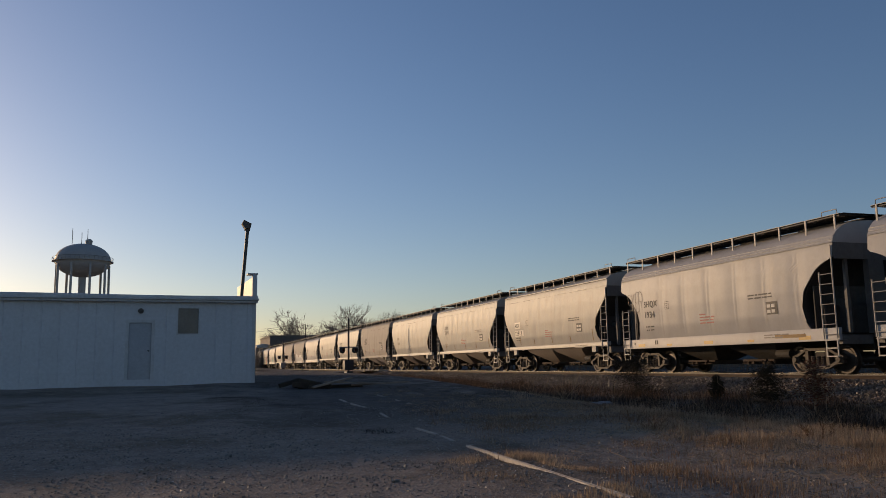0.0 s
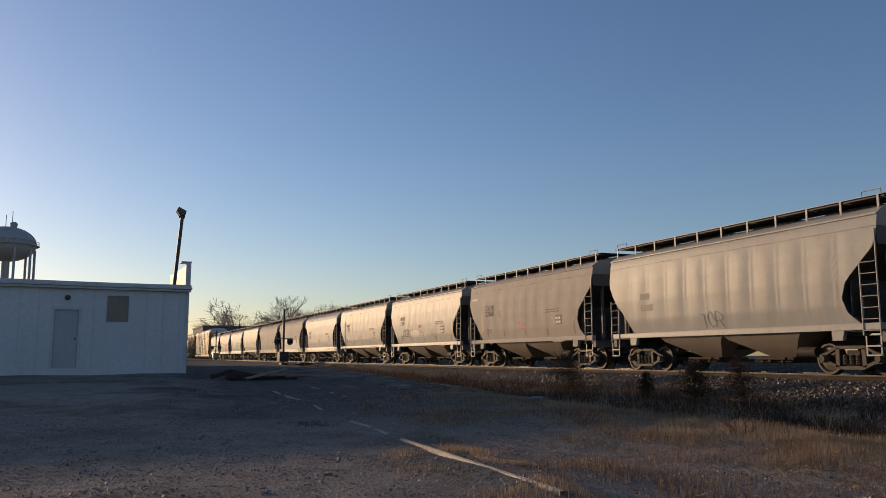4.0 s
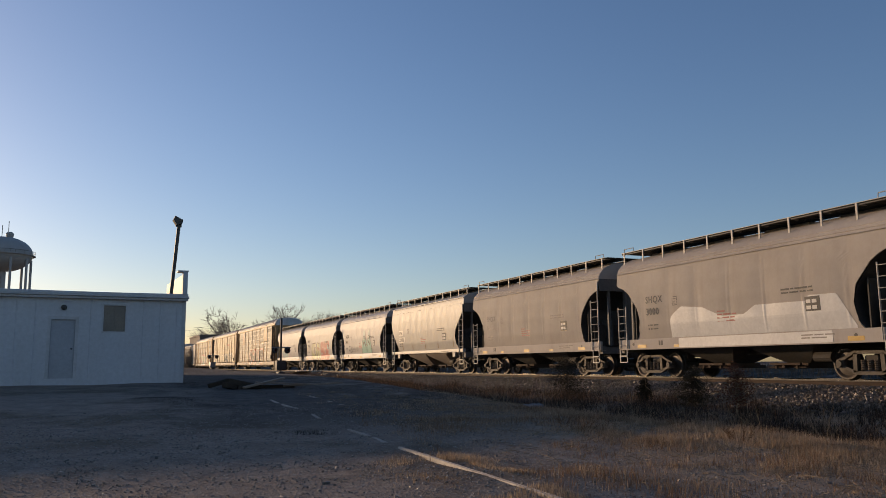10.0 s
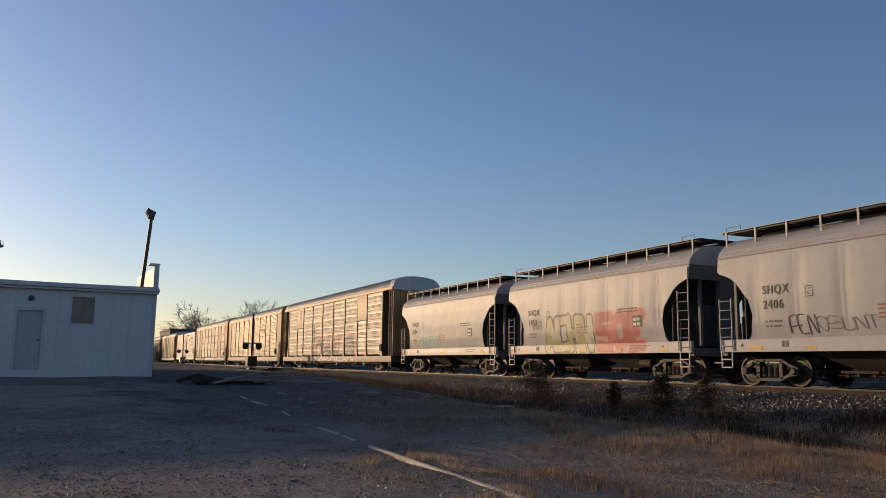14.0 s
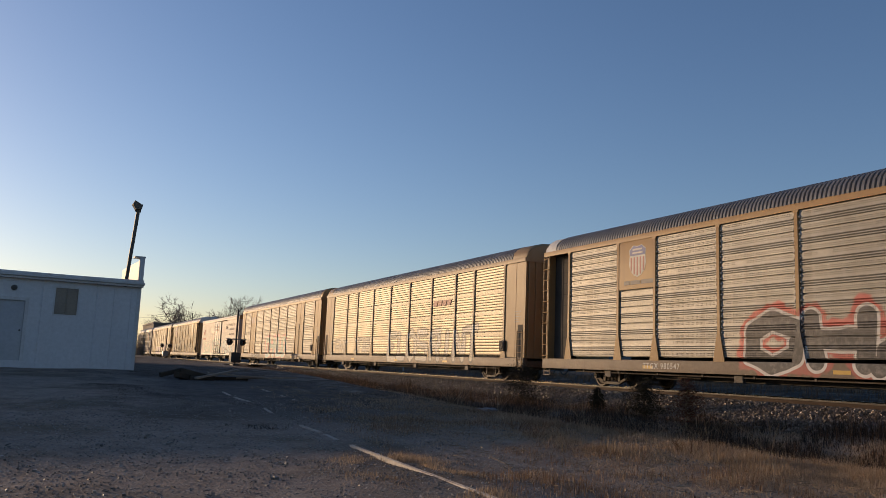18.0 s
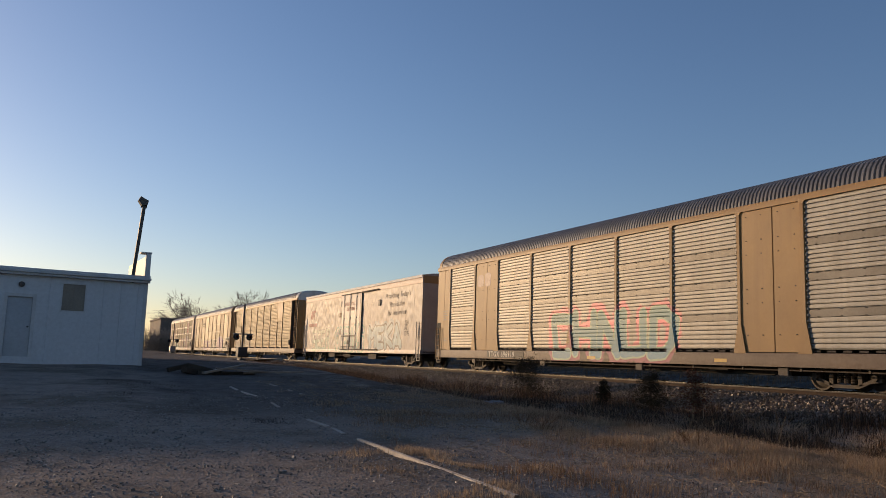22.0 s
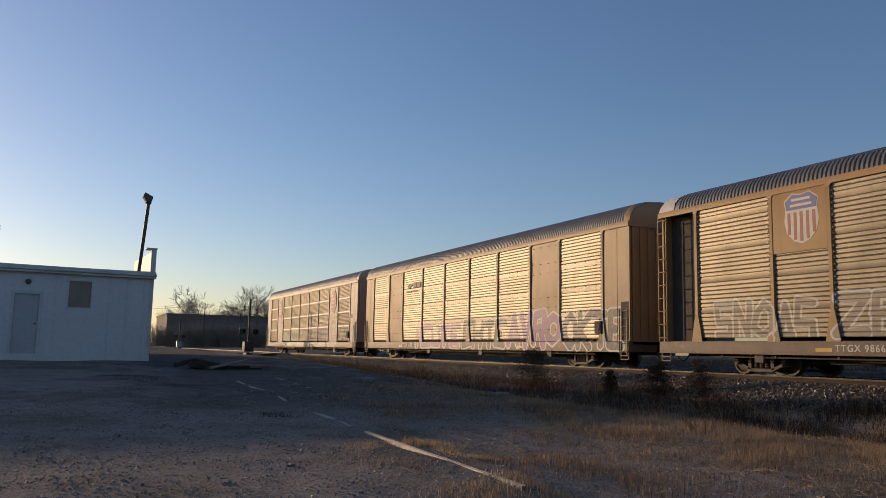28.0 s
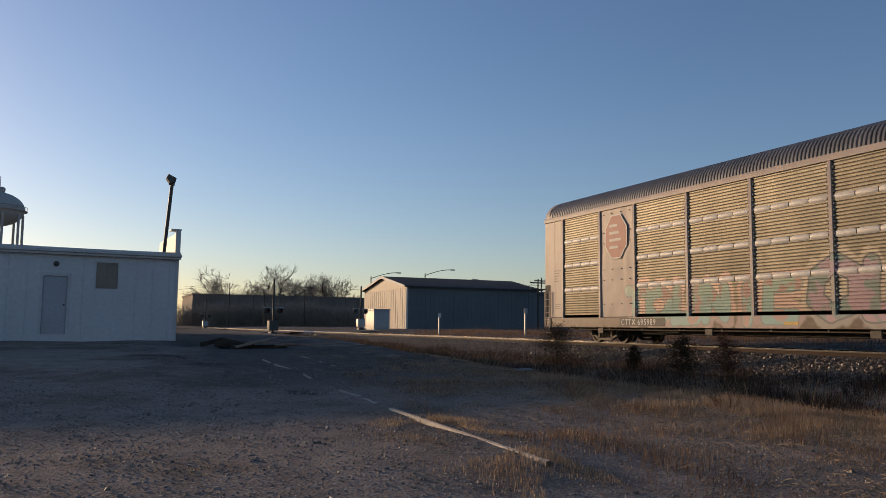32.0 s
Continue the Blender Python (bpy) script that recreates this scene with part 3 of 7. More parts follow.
rng = np.random.default_rng(5)
n = 26000
y = 4 + 70 * rng.random(n) ** 1.7
x = 15.35 + 2.65 * rng.random(n) ** 0.9
spots = [(a, b, ballast_z(a) + 0.012) for a, b in zip(x, y)]
swarm("ballast_stones", CHIP_V, CHIP_F, spots, np.stack([rng.uniform(0.035, 0.085, n)] * 3, 1) * rng.uniform(0.6, 1.25, (n, 3)), rng.uniform(0, 6.28, (n, 3)), STONE, "grey crushed-stone ballast along the rails", "ballast")
n = 100000
x, y = rng.uniform(-9, 14, n), rng.uniform(-4, 21, n)
keep = rng.random(n) < np.clip(np.minimum(np.minimum(x + 9, 14 - x), np.minimum(y + 4, 21 - y)) / 4, 0, 1)
spots = [(p, q, ground_z(p, q) + 0.002) for p, q in zip(x[keep], y[keep])]
n = len(spots)
swarm("gravel", CHIP_V, CHIP_F, spots, np.stack([rng.uniform(0.007, 0.028, n) * (1 + (rng.random(n) > 0.98) * 1.1)] * 3, 1) * rng.uniform(0.6, 1.2, (n, 3)), rng.uniform(0, 6.28, (n, 3)), PEBBLE, "loose pale gravel over the yard", "gravel")

# ---- the disused siding ----
siding = tagged(new("disused_siding"), "half-buried old siding rails with bleached edges", "railway track", kind="structure")


def siding_bit(x, y0, y1, material, proud=0.03):
    """A straight length of rail head, sunk into the gravel."""
    z0, z1 = ground_z(x, y0) + proud, ground_z(x, y1) + proud
    mid = (y0 + y1) / 2
    z0 += max(0.0, ground_z(x, mid) + proud - (z0 + z1) / 2)
    rows, n = [], max(2, int((y1 - y0) / 0.25))
    for i in range(n + 1):
        y, z = y0 + (y1 - y0) * i / n, z0 + (z1 - z0) * i / n + 0.003 * noise.noise((i * 0.7, x, 4))
        rows.append([(x + u, y, z + v) for u, v in ((-0.034, -0.16), (-0.032, -0.012), (-0.026, 0.0), (-0.009, 0.003), (-0.002, -0.012), (0.004, -0.012), (0.009, 0.003), (0.027, 0.0), (0.034, -0.012), (0.036, -0.16))])
    return part("old_rail", Geo().grid(rows), material, siding, angle=40)


siding_bit(4.19, 7.0, 11.66, PALE_RAIL, 0.035)
for y0, y1 in ((12.2, 12.85), (13.05, 14.3), (16.4, 17.1), (18.5, 20.2), (20.7, 21.7)):
    siding_bit(4.15, y0, y1, PALE_RAIL, 0.014)
for y0, y1 in ((22.2, 23.0), (20.6, 20.9), (19.5, 19.75)):
    siding_bit(5.5, y0, y1, PALE_RAIL, 0.014)

# ---- dead grass, weeds, shrubs ----
rng = np.random.default_rng(9)


def blades(name, count, where, height, width, material, label, lean=0.5, tip=0.35):
    spots = []
    while len(spots) < count:
        p, q, keep = where()
        if keep:
            spots.append((p, q, ground_z(p, q) - 0.01))
    h = rng.uniform(height[0], height[1], count) * np.array([max(0.3, min(1.7, 0.75 + 1.3 * noise.noise((p * 0.8, q * 0.8, 17)))) for p, q, _ in spots])
    sizes = np.stack([np.full(count, width) * rng.uniform(0.6, 1.5, count), h * lean * rng.uniform(0.2, 1.6, count), h], 1)
    turns = np.stack([rng.uniform(-tip, tip, count), np.zeros(count), rng.uniform(0, 6.28, count)], 1)
    return swarm(name, BLADE_V, BLADE_F, spots, sizes, turns, material, label, "grass")


def straw_spot():
    p, q = rng.uniform(4.6, 14.8), 1 + 23 * rng.random()
    thick = noise.noise((p * 0.4, q * 0.4, 1)) * 0.6 + noise.noise((p * 1.7, q * 1.7, 2)) * 0.7 + noise.noise((p * 5, q * 5, 4)) * 0.5
    edge = min(1.0, (24 - q) / 6, (q - 1) / 3)
    return p, q, thick + 1.1 * rng.random() > 2.0 - edge - 0.15 * (p - 5.0)


def siding_spot():
    p, q = rng.normal(4.5, 0.16) if rng.random() < 0.6 else rng.normal(3.7, 0.25), rng.uniform(4.5, 10.6)
    return p, q, noise.noise((p * 1.1, q * 0.8, 6)) > -0.05


def ditch_spot():
    p, q = rng.uniform(9.6, 15.9), 9 + 47 * rng.random() ** 1.4
    edge = (p - 11.9 - 0.06 * max(0, 18 - q)) / 1.6
    return p, q, noise.noise((p * 0.5, q * 0.5, 3)) * 1.1 + edge + 0.5 > rng.random()


def meadow_spot():
    """Taller straw between the yard and the ditch."""
    p, q = rng.uniform(7.6, 13.8), rng.uniform(4.5, 16.5)
    thick = math.exp(-((p - 11.0) / 2.2) ** 2) * (1 if q < 13 else max(0, (16.5 - q) / 3.5))
    return p, q, thick + 0.9 * noise.noise((p * 0.55, q * 0.55, 31)) + 0.5 * noise.noise((p * 2.1, q * 2.1, 33)) > 0.35 + 0.6 * rng.random()


def russet_spot():
    p, q = rng.uniform(4.6, 14.0), rng.uniform(4.2, 18.0)
    return p, q, abs(p - 4.2) > 0.3 and 0.6 * noise.noise((p * 0.45, q * 0.45, 41)) + 0.5 * noise.noise((p * 1.9, q * 1.9, 42)) + 0.3 * noise.noise((p * 5, q * 5, 43)) > -0.25 + 0.75 * rng.random() - 0.03 * (p - 7)


def yard_shade_spot():
    """Low growth over the old siding, darkened for shade."""
    p, q = rng.uniform(-1.5, 13.0), 13.5 + 24 * rng.random() ** 1.3
    return p, q, min(0.0, (p - 2.5) / 6) + noise.noise((p * 0.35, q * 0.25, 51)) + 0.5 * noise.noise((p * 1.3, q * 1.3, 52)) > -0.1 + 0.3 * rng.random()


def left_spot():
    p, q = rng.uniform(-9, 9), rng.uniform(14, 34)
    return p, q, noise.noise((p * 0.3, q * 0.3, 12)) > 0.12


blades("straw_grass", 170000, straw_spot, (0.012, 0.11), 0.0065, DRY_GRASS, "dry straw-coloured grass beside the ditch", 1.3, 0.8)


def fallen_spot(count):
    out = []
    while len(out) < count:
        p, q = rng.uniform(5.2, 14.4), 4.5 + 20 * rng.random() ** 1.4
        if noise.noise((p * 0.7, q * 0.7, 21)) > -0.25:
            out.append((p, q, ground_z(p, q) + rng.uniform(0.01, 0.06)))
    return out


n = 4200
STICK_V = [(-0.5, -0.5, -0.5), (0.5, -0.5, -0.5), (0.0, -0.5, 0.5), (-0.4, 0.1, -0.1), (0.6, 0.1, -0.1), (0.1, 0.1, 0.9), (0.1, 0.5, 0.6)]
STICK_F = [(0, 1, 4), (0, 4, 3), (1, 2, 5), (1, 5, 4), (2, 0, 3), (2, 3, 5), (3, 4, 6), (4, 5, 6), (5, 3, 6)]
le = rng.uniform(0.06, 0.22, n) * (1 + (rng.random(n) > 0.9) * 1.6)
swarm("fallen_stalks", STICK_V, STICK_F, fallen_spot(n), np.stack([np.full(n, 0.006), le, np.full(n, 0.006)], 1), np.stack([rng.normal(0.1, 0.22, n), np.zeros(n), rng.uniform(0, 6.28, n)], 1), STALK, "pale broken stalks lying in the dry grass", "dead stalks")
blades("siding_weeds", 9000, siding_spot, (0.02, 0.10), 0.006, DRY_GRASS, "dry weeds along the old siding rail")
blades("ditch_weeds", 42000, ditch_spot, (0.08, 0.40), 0.010, SHADE_GRASS, "dark dead weeds in the trackside ditch", 0.9, 0.6)
blades("meadow_grass", 70000, meadow_spot, (0.04, 0.22), 0.0065, DRY_GRASS, "matted straw-coloured grass above the ditch", 1.3, 0.85)
blades("russet_weeds", 34000, russet_spot, (0.02, 0.15), 0.006, RUSSET, "russet dead weeds over bare gravel", 1.1, 0.7)
blades("cinder_weeds", 24000, yard_shade_spot, (0.008, 0.05), 0.009, SHADE_GRASS, "low dark dead growth over the old siding", 1.0, 0.6)
blades("ditch_stems", 14000, ditch_spot, (0.1, 0.38), 0.006, RUSSET, "russet dead stems in the trackside ditch", 0.9, 0.6)
blades("bank_weeds", 16000, lambda: (rng.uniform(23.2, 29.0), rng.uniform(12, 62), True), (0.05, 0.4), 0.016, RUSSET, "dry brown weeds beyond the track", 0.8, 0.5)
blades("yard_weeds", 2500, left_spot, (0.006, 0.025), 0.008, SHADE_GRASS, "low dead weeds on the yard")


def make_stalks(x, y, height, count, seed, label, material=STALK):
    rnd, z, g = random.Random(seed), ground_z(x, y), Geo()
    for k in range(count):
        a, lean, h = rnd.uniform(0, 6.28), rnd.uniform(0.1, 1.2), height * rnd.uniform(0.4, 1)
        r = 0.05 + 0.12 * rnd.random() * (count > 3)
        pts = [Vector((r * math.cos(a), r * math.sin(a), -0.05))]
        for i in range(5):
            a += rnd.uniform(-0.5, 0.5)
            pts.append(pts[-1] + Vector((math.cos(a) * lean * h / 5 * (i + 1) / 3, math.sin(a) * lean * h / 5 * (i + 1) / 3, h / 5 * rnd.uniform(0.6, 1.2))))
        for i, (p, q) in enumerate(zip(pts, pts[1:])):
            g.tube(p, q, 0.0055 - 0.0007 * i, 4)
            for _ in range(2 if i else 0):
                b, le = rnd.uniform(0, 6.28), h * rnd.uniform(0.1, 0.28)
                g.tube(q, q + Vector((math.cos(b) * le * 0.6, math.sin(b) * le * 0.6, le * 0.8)), 0.0025, 3)
    return tagged(part("dead_weed", g, material, at=pose(x, y, z), angle=0), label, "weed", "dead weeds", kind="stuff")


for x, y, h, c, label in ((9.4, 18.6, 1.1, 9, "tangle of tall pale dead stalks by the ditch"), (12.4, 17.0, 0.9, 4, "thin pale dead stalks in dark weeds"), (12.9, 15.6, 1.0, 5, "thin pale dead stalks in dark weeds"),
                          (8.7, 9.6, 0.35, 5, "low broken straw stalks on gravel"), (11.2, 12.2, 0.55, 6, "low broken straw stalks in dry grass"), (13.2, 12.1, 0.9, 5, "leaning pale dead stalks"), (11.9, 9.2, 0.5, 7, "low broken straw stalks in dry grass"), (14.3, 12.9, 0.8, 5, "leaning pale dead stalks"), (14.6, 21.0, 0.9, 4, "thin pale dead stalks in dark weeds")):
    make_stalks(x, y, h, c, int(x * 10 + y), label)
for x, y, h, c in ((10.2, 15.2, 0.95, 2), (11.4, 14.1, 1.0, 2), (12.6, 13.4, 1.1, 3), (10.9, 11.2, 0.8, 2), (9.3, 9.9, 0.6, 2), (12.2, 11.0, 0.85, 3), (8.2, 8.0, 0.45, 3), (9.6, 8.1, 0.5, 2), (13.9, 14.3, 1.15, 2), (8.6, 17.6, 0.9, 4), (9.0, 19.6, 1.0, 5), (10.4, 18.1, 0.8, 3), (7.4, 10.8, 0.35, 3), (11.0, 7.4, 0.6, 3)):
    make_stalks(x, y, h, c, int(x * 31 + y * 7), "lone thin dead stalk above the grass" if c < 3 else "few thin dead stalks above the grass")
for x, y, h, c in ((10.4, 12.9, 0.32, 14), (7.9, 12.4, 0.3, 16), (8.4, 13.8, 0.35, 14), (9.8, 10.6, 0.3, 16), (11.7, 12.6, 0.4, 14)):
    make_stalks(x, y, h, c, int(x * 17 + y * 5), "low bushy russet dead weed on gravel", RUSSET)


def make_shrub(x, y, height, spread, material, seed, label, name="shrub", pale_stem=False):
    rnd, z = random.Random(seed), max(ground_z(x, y), ballast_z(x) if x > 15.5 else -9)
    shrub = thing(name, label, "shrub", "trackside shrubs", pose(x, y, z - 0.02))
    stem, leaves = Geo(), []
    stem.tube((0, 0, -0.05), (0.02, 0.01, height * 0.85), 0.03, 6, 0.008)
    for k in range(80):
        u = rnd.uniform(0.3 if pale_stem else 0.05, 1.0)
        a, r = rnd.uniform(0, 6.28), spread * (1 - 0.62 * u * u) * rnd.uniform(0.35, 1.15)
        root = Vector((0, 0, height * u * 0.85))
        tip = Vector((math.cos(a) * r, math.sin(a) * r, height * (u * 0.85 + 0.12 * rnd.random())))
        stem.tube(root, tip, 0.007, 4, 0.003)
        for _ in range(22 if pale_stem else 44):
            q = root.lerp(tip, rnd.uniform(0.25, 1.05))
            leaves.append(q + Vector((rnd.gauss(0, 0.05), rnd.gauss(0, 0.05), rnd.gauss(0, 0.05))) * (spread / 0.5))
    part("stem", stem, STALK if pale_stem else BARK, shrub, angle=0)
    lv, lf = [], []
    for p in leaves:
        n = len(lv)
        d = Vector((rnd.gauss(0, 1), rnd.gauss(0, 1), rnd.gauss(0.6, 1))).normalized()
        w = d.orthogonal().normalized() * 0.014
        le = rnd.uniform(0.04, 0.11)
        lv += [p - w, p + w, p + d * le]
        lf.append((n, n + 1, n + 2))
    g = Geo()
    g.v, g.f = lv, lf
    me = bpy.data.meshes.new("foliage")
    me.from_pydata([tuple(p) for p in lv], [], lf)
    part("foliage", me, material, shrub)
    return shrub


make_shrub(15.1, 24.6, 1.4, 1.15, CEDAR, 1, "spreading dark evergreen shrub at the ballast's foot")
make_shrub(15.4, 18.4, 1.15, 0.72, CEDAR, 2, "dense dark evergreen shrub at the ballast's foot")
make_shrub(15.1, 20.2, 0.8, 0.26, CEDAR, 3, "small dark evergreen shrub at the ballast's foot")
make_shrub(14.2, 15.4, 1.4, 0.62, RED_LEAF, 4, "rust-red dead shrub on a pale stem", pale_stem=True)


def make_litter(x, y, w, d, h, turn, label):
    z = ground_z(x, y)
    g = Geo()
    g.grid([[(w * (i / 5 - 0.5), d * (j / 3 - 0.5), h * (0.5 + 0.5 * noise.noise((i * 0.7 + x, j * 0.9, y)))) for i in range(6)] for j in range(4)])
    g.add([(-w / 2, -d / 2, -0.04), (w / 2, -d / 2, -0.04), (w / 2, -d / 2, h * 0.6), (-w / 2, -d / 2, h * 0.5)], [(0, 1, 2, 3)])
    tagged(part("litter", g, LITTER, at=pose(x, y, z + 0.02, 8, 0, turn)), label, "litter", "litter")


make_litter(9.7, 17.4, 0.5, 0.25, 0.10, 20, "crumpled grey plastic sheet among weeds")
make_litter(12.1, 17.9, 0.5, 0.25, 0.14, -10, "crumpled pale sack among weeds")
make_litter(13.0, 20.2, 0.35, 0.2, 0.1, 40, "small pale scrap among weeds")
pile = thing("old_tie_pile", "loose heap of pale old boards and dark broken ties", "lumber pile", at=pose(5.3, 27.4, ground_z(5.3, 27.4)))
rnd = random.Random(8)
for dx, dy, dz, tilt, a, le, th, mat in ((0.95, 0.25, 0.10, -2, -5, 3.0, 0.03, OLD_BEAM), (0.5, 0.0, 0.16, 3, 6, 2.2, 0.025, OLD_BEAM), (-0.35, -0.2, 0.2, -11, 18, 1.5, 0.03, OLD_BEAM), (-0.2, 0.2, 0.05, 0, 10, 2.0, 0.06, TIE_WOOD), (-0.9, 0.1, 0.16, 12, -20, 1.1, 0.08, TIE_WOOD), (-1.4, -0.1, 0.1, 8, 55, 0.9, 0.09, TIE_WOOD), (-1.75, 0.3, 0.2, -14, 15, 0.7, 0.07, TIE_WOOD)):
    part("board" if th < 0.05 else "old_tie", Geo().slab((-le / 2, -0.10, -th), (le / 2, 0.10, th), 0.01), mat, pile, at=pose(dx, dy, dz, 0, tilt, a))

# ---- the white workshop ----
shop = thing("workshop", "low white metal-sided workshop with a shallow roof", "building", at=pose(2.77, 31.98, 0, 0, 0, 4))
DOOR, WIN = (-4.64, -3.75, 1.2, 3.34), (-2.87, -2.13, 2.88, 3.83)
LEN, DEEP = 30.0, 16.0
wall = Geo()
for x0, x1, z0, z1 in ((-LEN, DOOR[0], 0.2, 4.1), (DOOR[0], DOOR[1], DOOR[3], 4.1), (DOOR[0], DOOR[1], 0.2, DOOR[2]), (DOOR[1], WIN[0], 0.2, 4.1), (WIN[0], WIN[1], 0.2, WIN[2]), (WIN[0], WIN[1], WIN[3], 4.1), (WIN[1], 0.0, 0.2, 4.1)):
    wall.box((x0, 0.0, z0), (x1, 0.16, z1))
part("front_wall", wall, SHOP_WHITE, shop)
part("side_wall", Geo().box((-0.16, 0.162, 0.2), (0.0, DEEP, 4.1)), SHOP_WHITE, shop)
part("side_wall", Geo().box((-LEN, 0.162, 0.2), (-LEN + 0.16, DEEP, 4.1)), SHOP_WHITE, shop)
part("back_wall", Geo().box((-LEN, DEEP, 0.2), (0, DEEP + 0.16, 4.1)), SHOP_WHITE, shop)
for k in range(50):  # laps between the siding sheets
    x = -0.3 - k * 0.6
    if DOOR[0] - 0.12 < x < DOOR[1] + 0.12 or WIN[0] - 0.1 < x < WIN[1] + 0.1:
        continue
    part("siding_lap", Geo().prism([(x - 0.02, -0.001), (x + 0.02, -0.001), (x + 0.008, -0.014), (x - 0.008, -0.014)], 2, 0.4, 4.08), SHOP_WHITE, shop)
part("roof", Geo().prism([(-0.18, 4.30), (DEEP * 0.5, 4.62), (DEEP + 0.3, 4.3), (DEEP + 0.3, 4.2), (DEEP * 0.5, 4.5), (-0.18, 4.2)], 0, -LEN - 0.2, -0.13), ROOF_ZINC, shop)
fascia = Geo()
fascia.grid([[(x, -0.2, 4.06), (x, -0.205, 4.30 + 0.025 * math.sin(x * 0.5) * math.exp(x / 20)), (x, -0.15, 4.33 + 0.025 * math.sin(x * 0.5) * math.exp(x / 20))] for x in np.linspace(-LEN - 0.2, 0.06, 40)])
fascia.box((-LEN, -0.19, 4.06), (0.06, 0.0, 4.09))
part("fascia", fascia, TRIM_WHITE, shop)
part("gutter", Geo().prism([(-0.21, 4.13), (-0.29, 4.15), (-0.30, 4.22), (-0.21, 4.22)], 0, -LEN, 0.08), TRIM_WHITE, shop)
part("corner_trim", Geo().box((-0.12, -0.02, 0.3), (0.02, -0.001, 4.06)).box((0.0, -0.02, 0.3), (0.02, 0.14, 4.06)), TRIM_WHITE, shop)
door = part("door", Geo().slab((DOOR[0] + 0.05, 0.04, DOOR[2]), (DOOR[1] - 0.05, 0.09, DOOR[3] - 0.05), 0.01), DOOR_GREY, shop, "flush pale grey steel door")
part("door_frame", Geo().box((DOOR[0] - 0.06, -0.03, DOOR[2]), (DOOR[0] + 0.05, 0.1, DOOR[3] + 0.06)).box((DOOR[1] - 0.05, -0.03, DOOR[2]), (DOOR[1] + 0.06, 0.1, DOOR[3] + 0.06)).box((DOOR[0] + 0.05, -0.03, DOOR[3] - 0.05), (DOOR[1] - 0.05, 0.1, DOOR[3] + 0.06)), TRIM_WHITE, shop)
part("door_handle", Geo().lathe([(-0.03, 0.0), (-0.03, 0.035), (0.0, 0.03), (0.03, 0.015)], (DOOR[1] - 0.14, 0.02, 2.25), 1, 10), POLE_METAL, door)
part("boarded_window", Geo().slab((WIN[0], 0.02, WIN[2]), (WIN[1], 0.06, WIN[3]), 0.006).box((-2.51, 0.0, WIN[2]), (-2.49, 0.02, WIN[3])), BOARD, shop, "window closed with weathered plywood")
part("window_frame", Geo().box((WIN[0] - 0.05, -0.02, WIN[2] - 0.05), (WIN[0], 0.08, WIN[3] + 0.05)).box((WIN[1], -0.02, WIN[2] - 0.05), (WIN[1] + 0.05, 0.08, WIN[3] + 0.05)).box((WIN[0], -0.02, WIN[3]), (WIN[1], 0.08, WIN[3] + 0.05)).box((WIN[0], -0.02, WIN[2] - 0.05), (WIN[1], 0.08, WIN[2])), TRIM_WHITE, shop)
part("wall_lamp", Geo().lathe([(0.0, 0.09), (-0.06, 0.1), (-0.12, 0.07), (-0.14, 0.0)], (-4.2, 0.0, 3.72), 1, 14), POLE_METAL, shop, "round unlit wall lamp")
part("parapet_post", Geo().slab((-0.16, -0.22, 4.3), (0.02, -0.02, 5.2), 0.015), TRIM_WHITE, shop)
part("parapet_panel", Geo().box((-0.10, -0.02, 4.3), (-0.06, 4.5, 5.1)), SIGN_SHEET, shop, "sunlit pale parapet sheet")
part("parapet_cap", Geo().box((-0.34, -0.24, 5.17), (0.04, 0.3, 5.22)), TRIM_WHITE, shop)
lamp = thing("flood_lamp_pole", "dark leaning pole with an unlit flood lamp on the roof edge", "flood lamp", at=pose(2.22, 31.9, 4.3, 0, 4.0, 4))
part("pole", Geo().box((-0.06, -0.06, -0.25), (0.06, 0.06, 2.72)), POLE_METAL, lamp)
part("lamp_head", Geo().prism([(-0.24, 2.86), (-0.1, 2.68), (0.1, 2.74), (0.12, 2.9), (-0.02, 2.95), (-0.18, 3.02)], 1, -0.16, 0.14), POLE_METAL, lamp)
part("lamp_bracket", Geo().box((-0.12, -0.03, 2.62), (0.1, 0.03, 2.75)), POLE_METAL, lamp)

# ---- the water tower ----
tower = thing("water_tower", "pale ellipsoid water tower on many legs", "water tower", at=pose(-28.3, 258.5, 1.5))
part("tank", Geo().lathe([(32.4 + 5.05 * math.sin(a), max(0.05, 7.75 * math.cos(a))) for a in np.linspace(-math.pi / 2, math.pi / 2, 21)], (0, 0, 0), 2, 40), TANK_PAINT, tower)
part("balcony", Geo().lathe([(31.9, 7.7), (31.9, 8.5), (32.05, 8.5), (32.05, 7.7)], (0, 0, 0), 2, 40), TANK_PAINT, tower)
g = Geo()
for k in range(40):
    a = 2 * math.pi * k / 40
    g.tube((8.4 * math.cos(a), 8.4 * math.sin(a), 32.0), (8.4 * math.cos(a), 8.4 * math.sin(a), 33.1), 0.04, 4)
g.lathe([(33.05, 8.36), (33.05, 8.44), (33.13, 8.44), (33.13, 8.36), (33.05, 8.36)], (0, 0, 0), 2, 40)
part("railing", g, POLE_METAL, tower)
part("riser", Geo().tube((0, 0, 0), (0, 0, 28.5), 1.05, 20), TANK_PAINT, tower)
for k in range(9):
    a = 2 * math.pi * (k + 0.3) / 9
    part("leg", Geo().tube((7.45 * math.cos(a), 7.45 * math.sin(a), 0), (7.35 * math.cos(a), 7.35 * math.sin(a), 31), 0.36, 10), TANK_PAINT, tower)
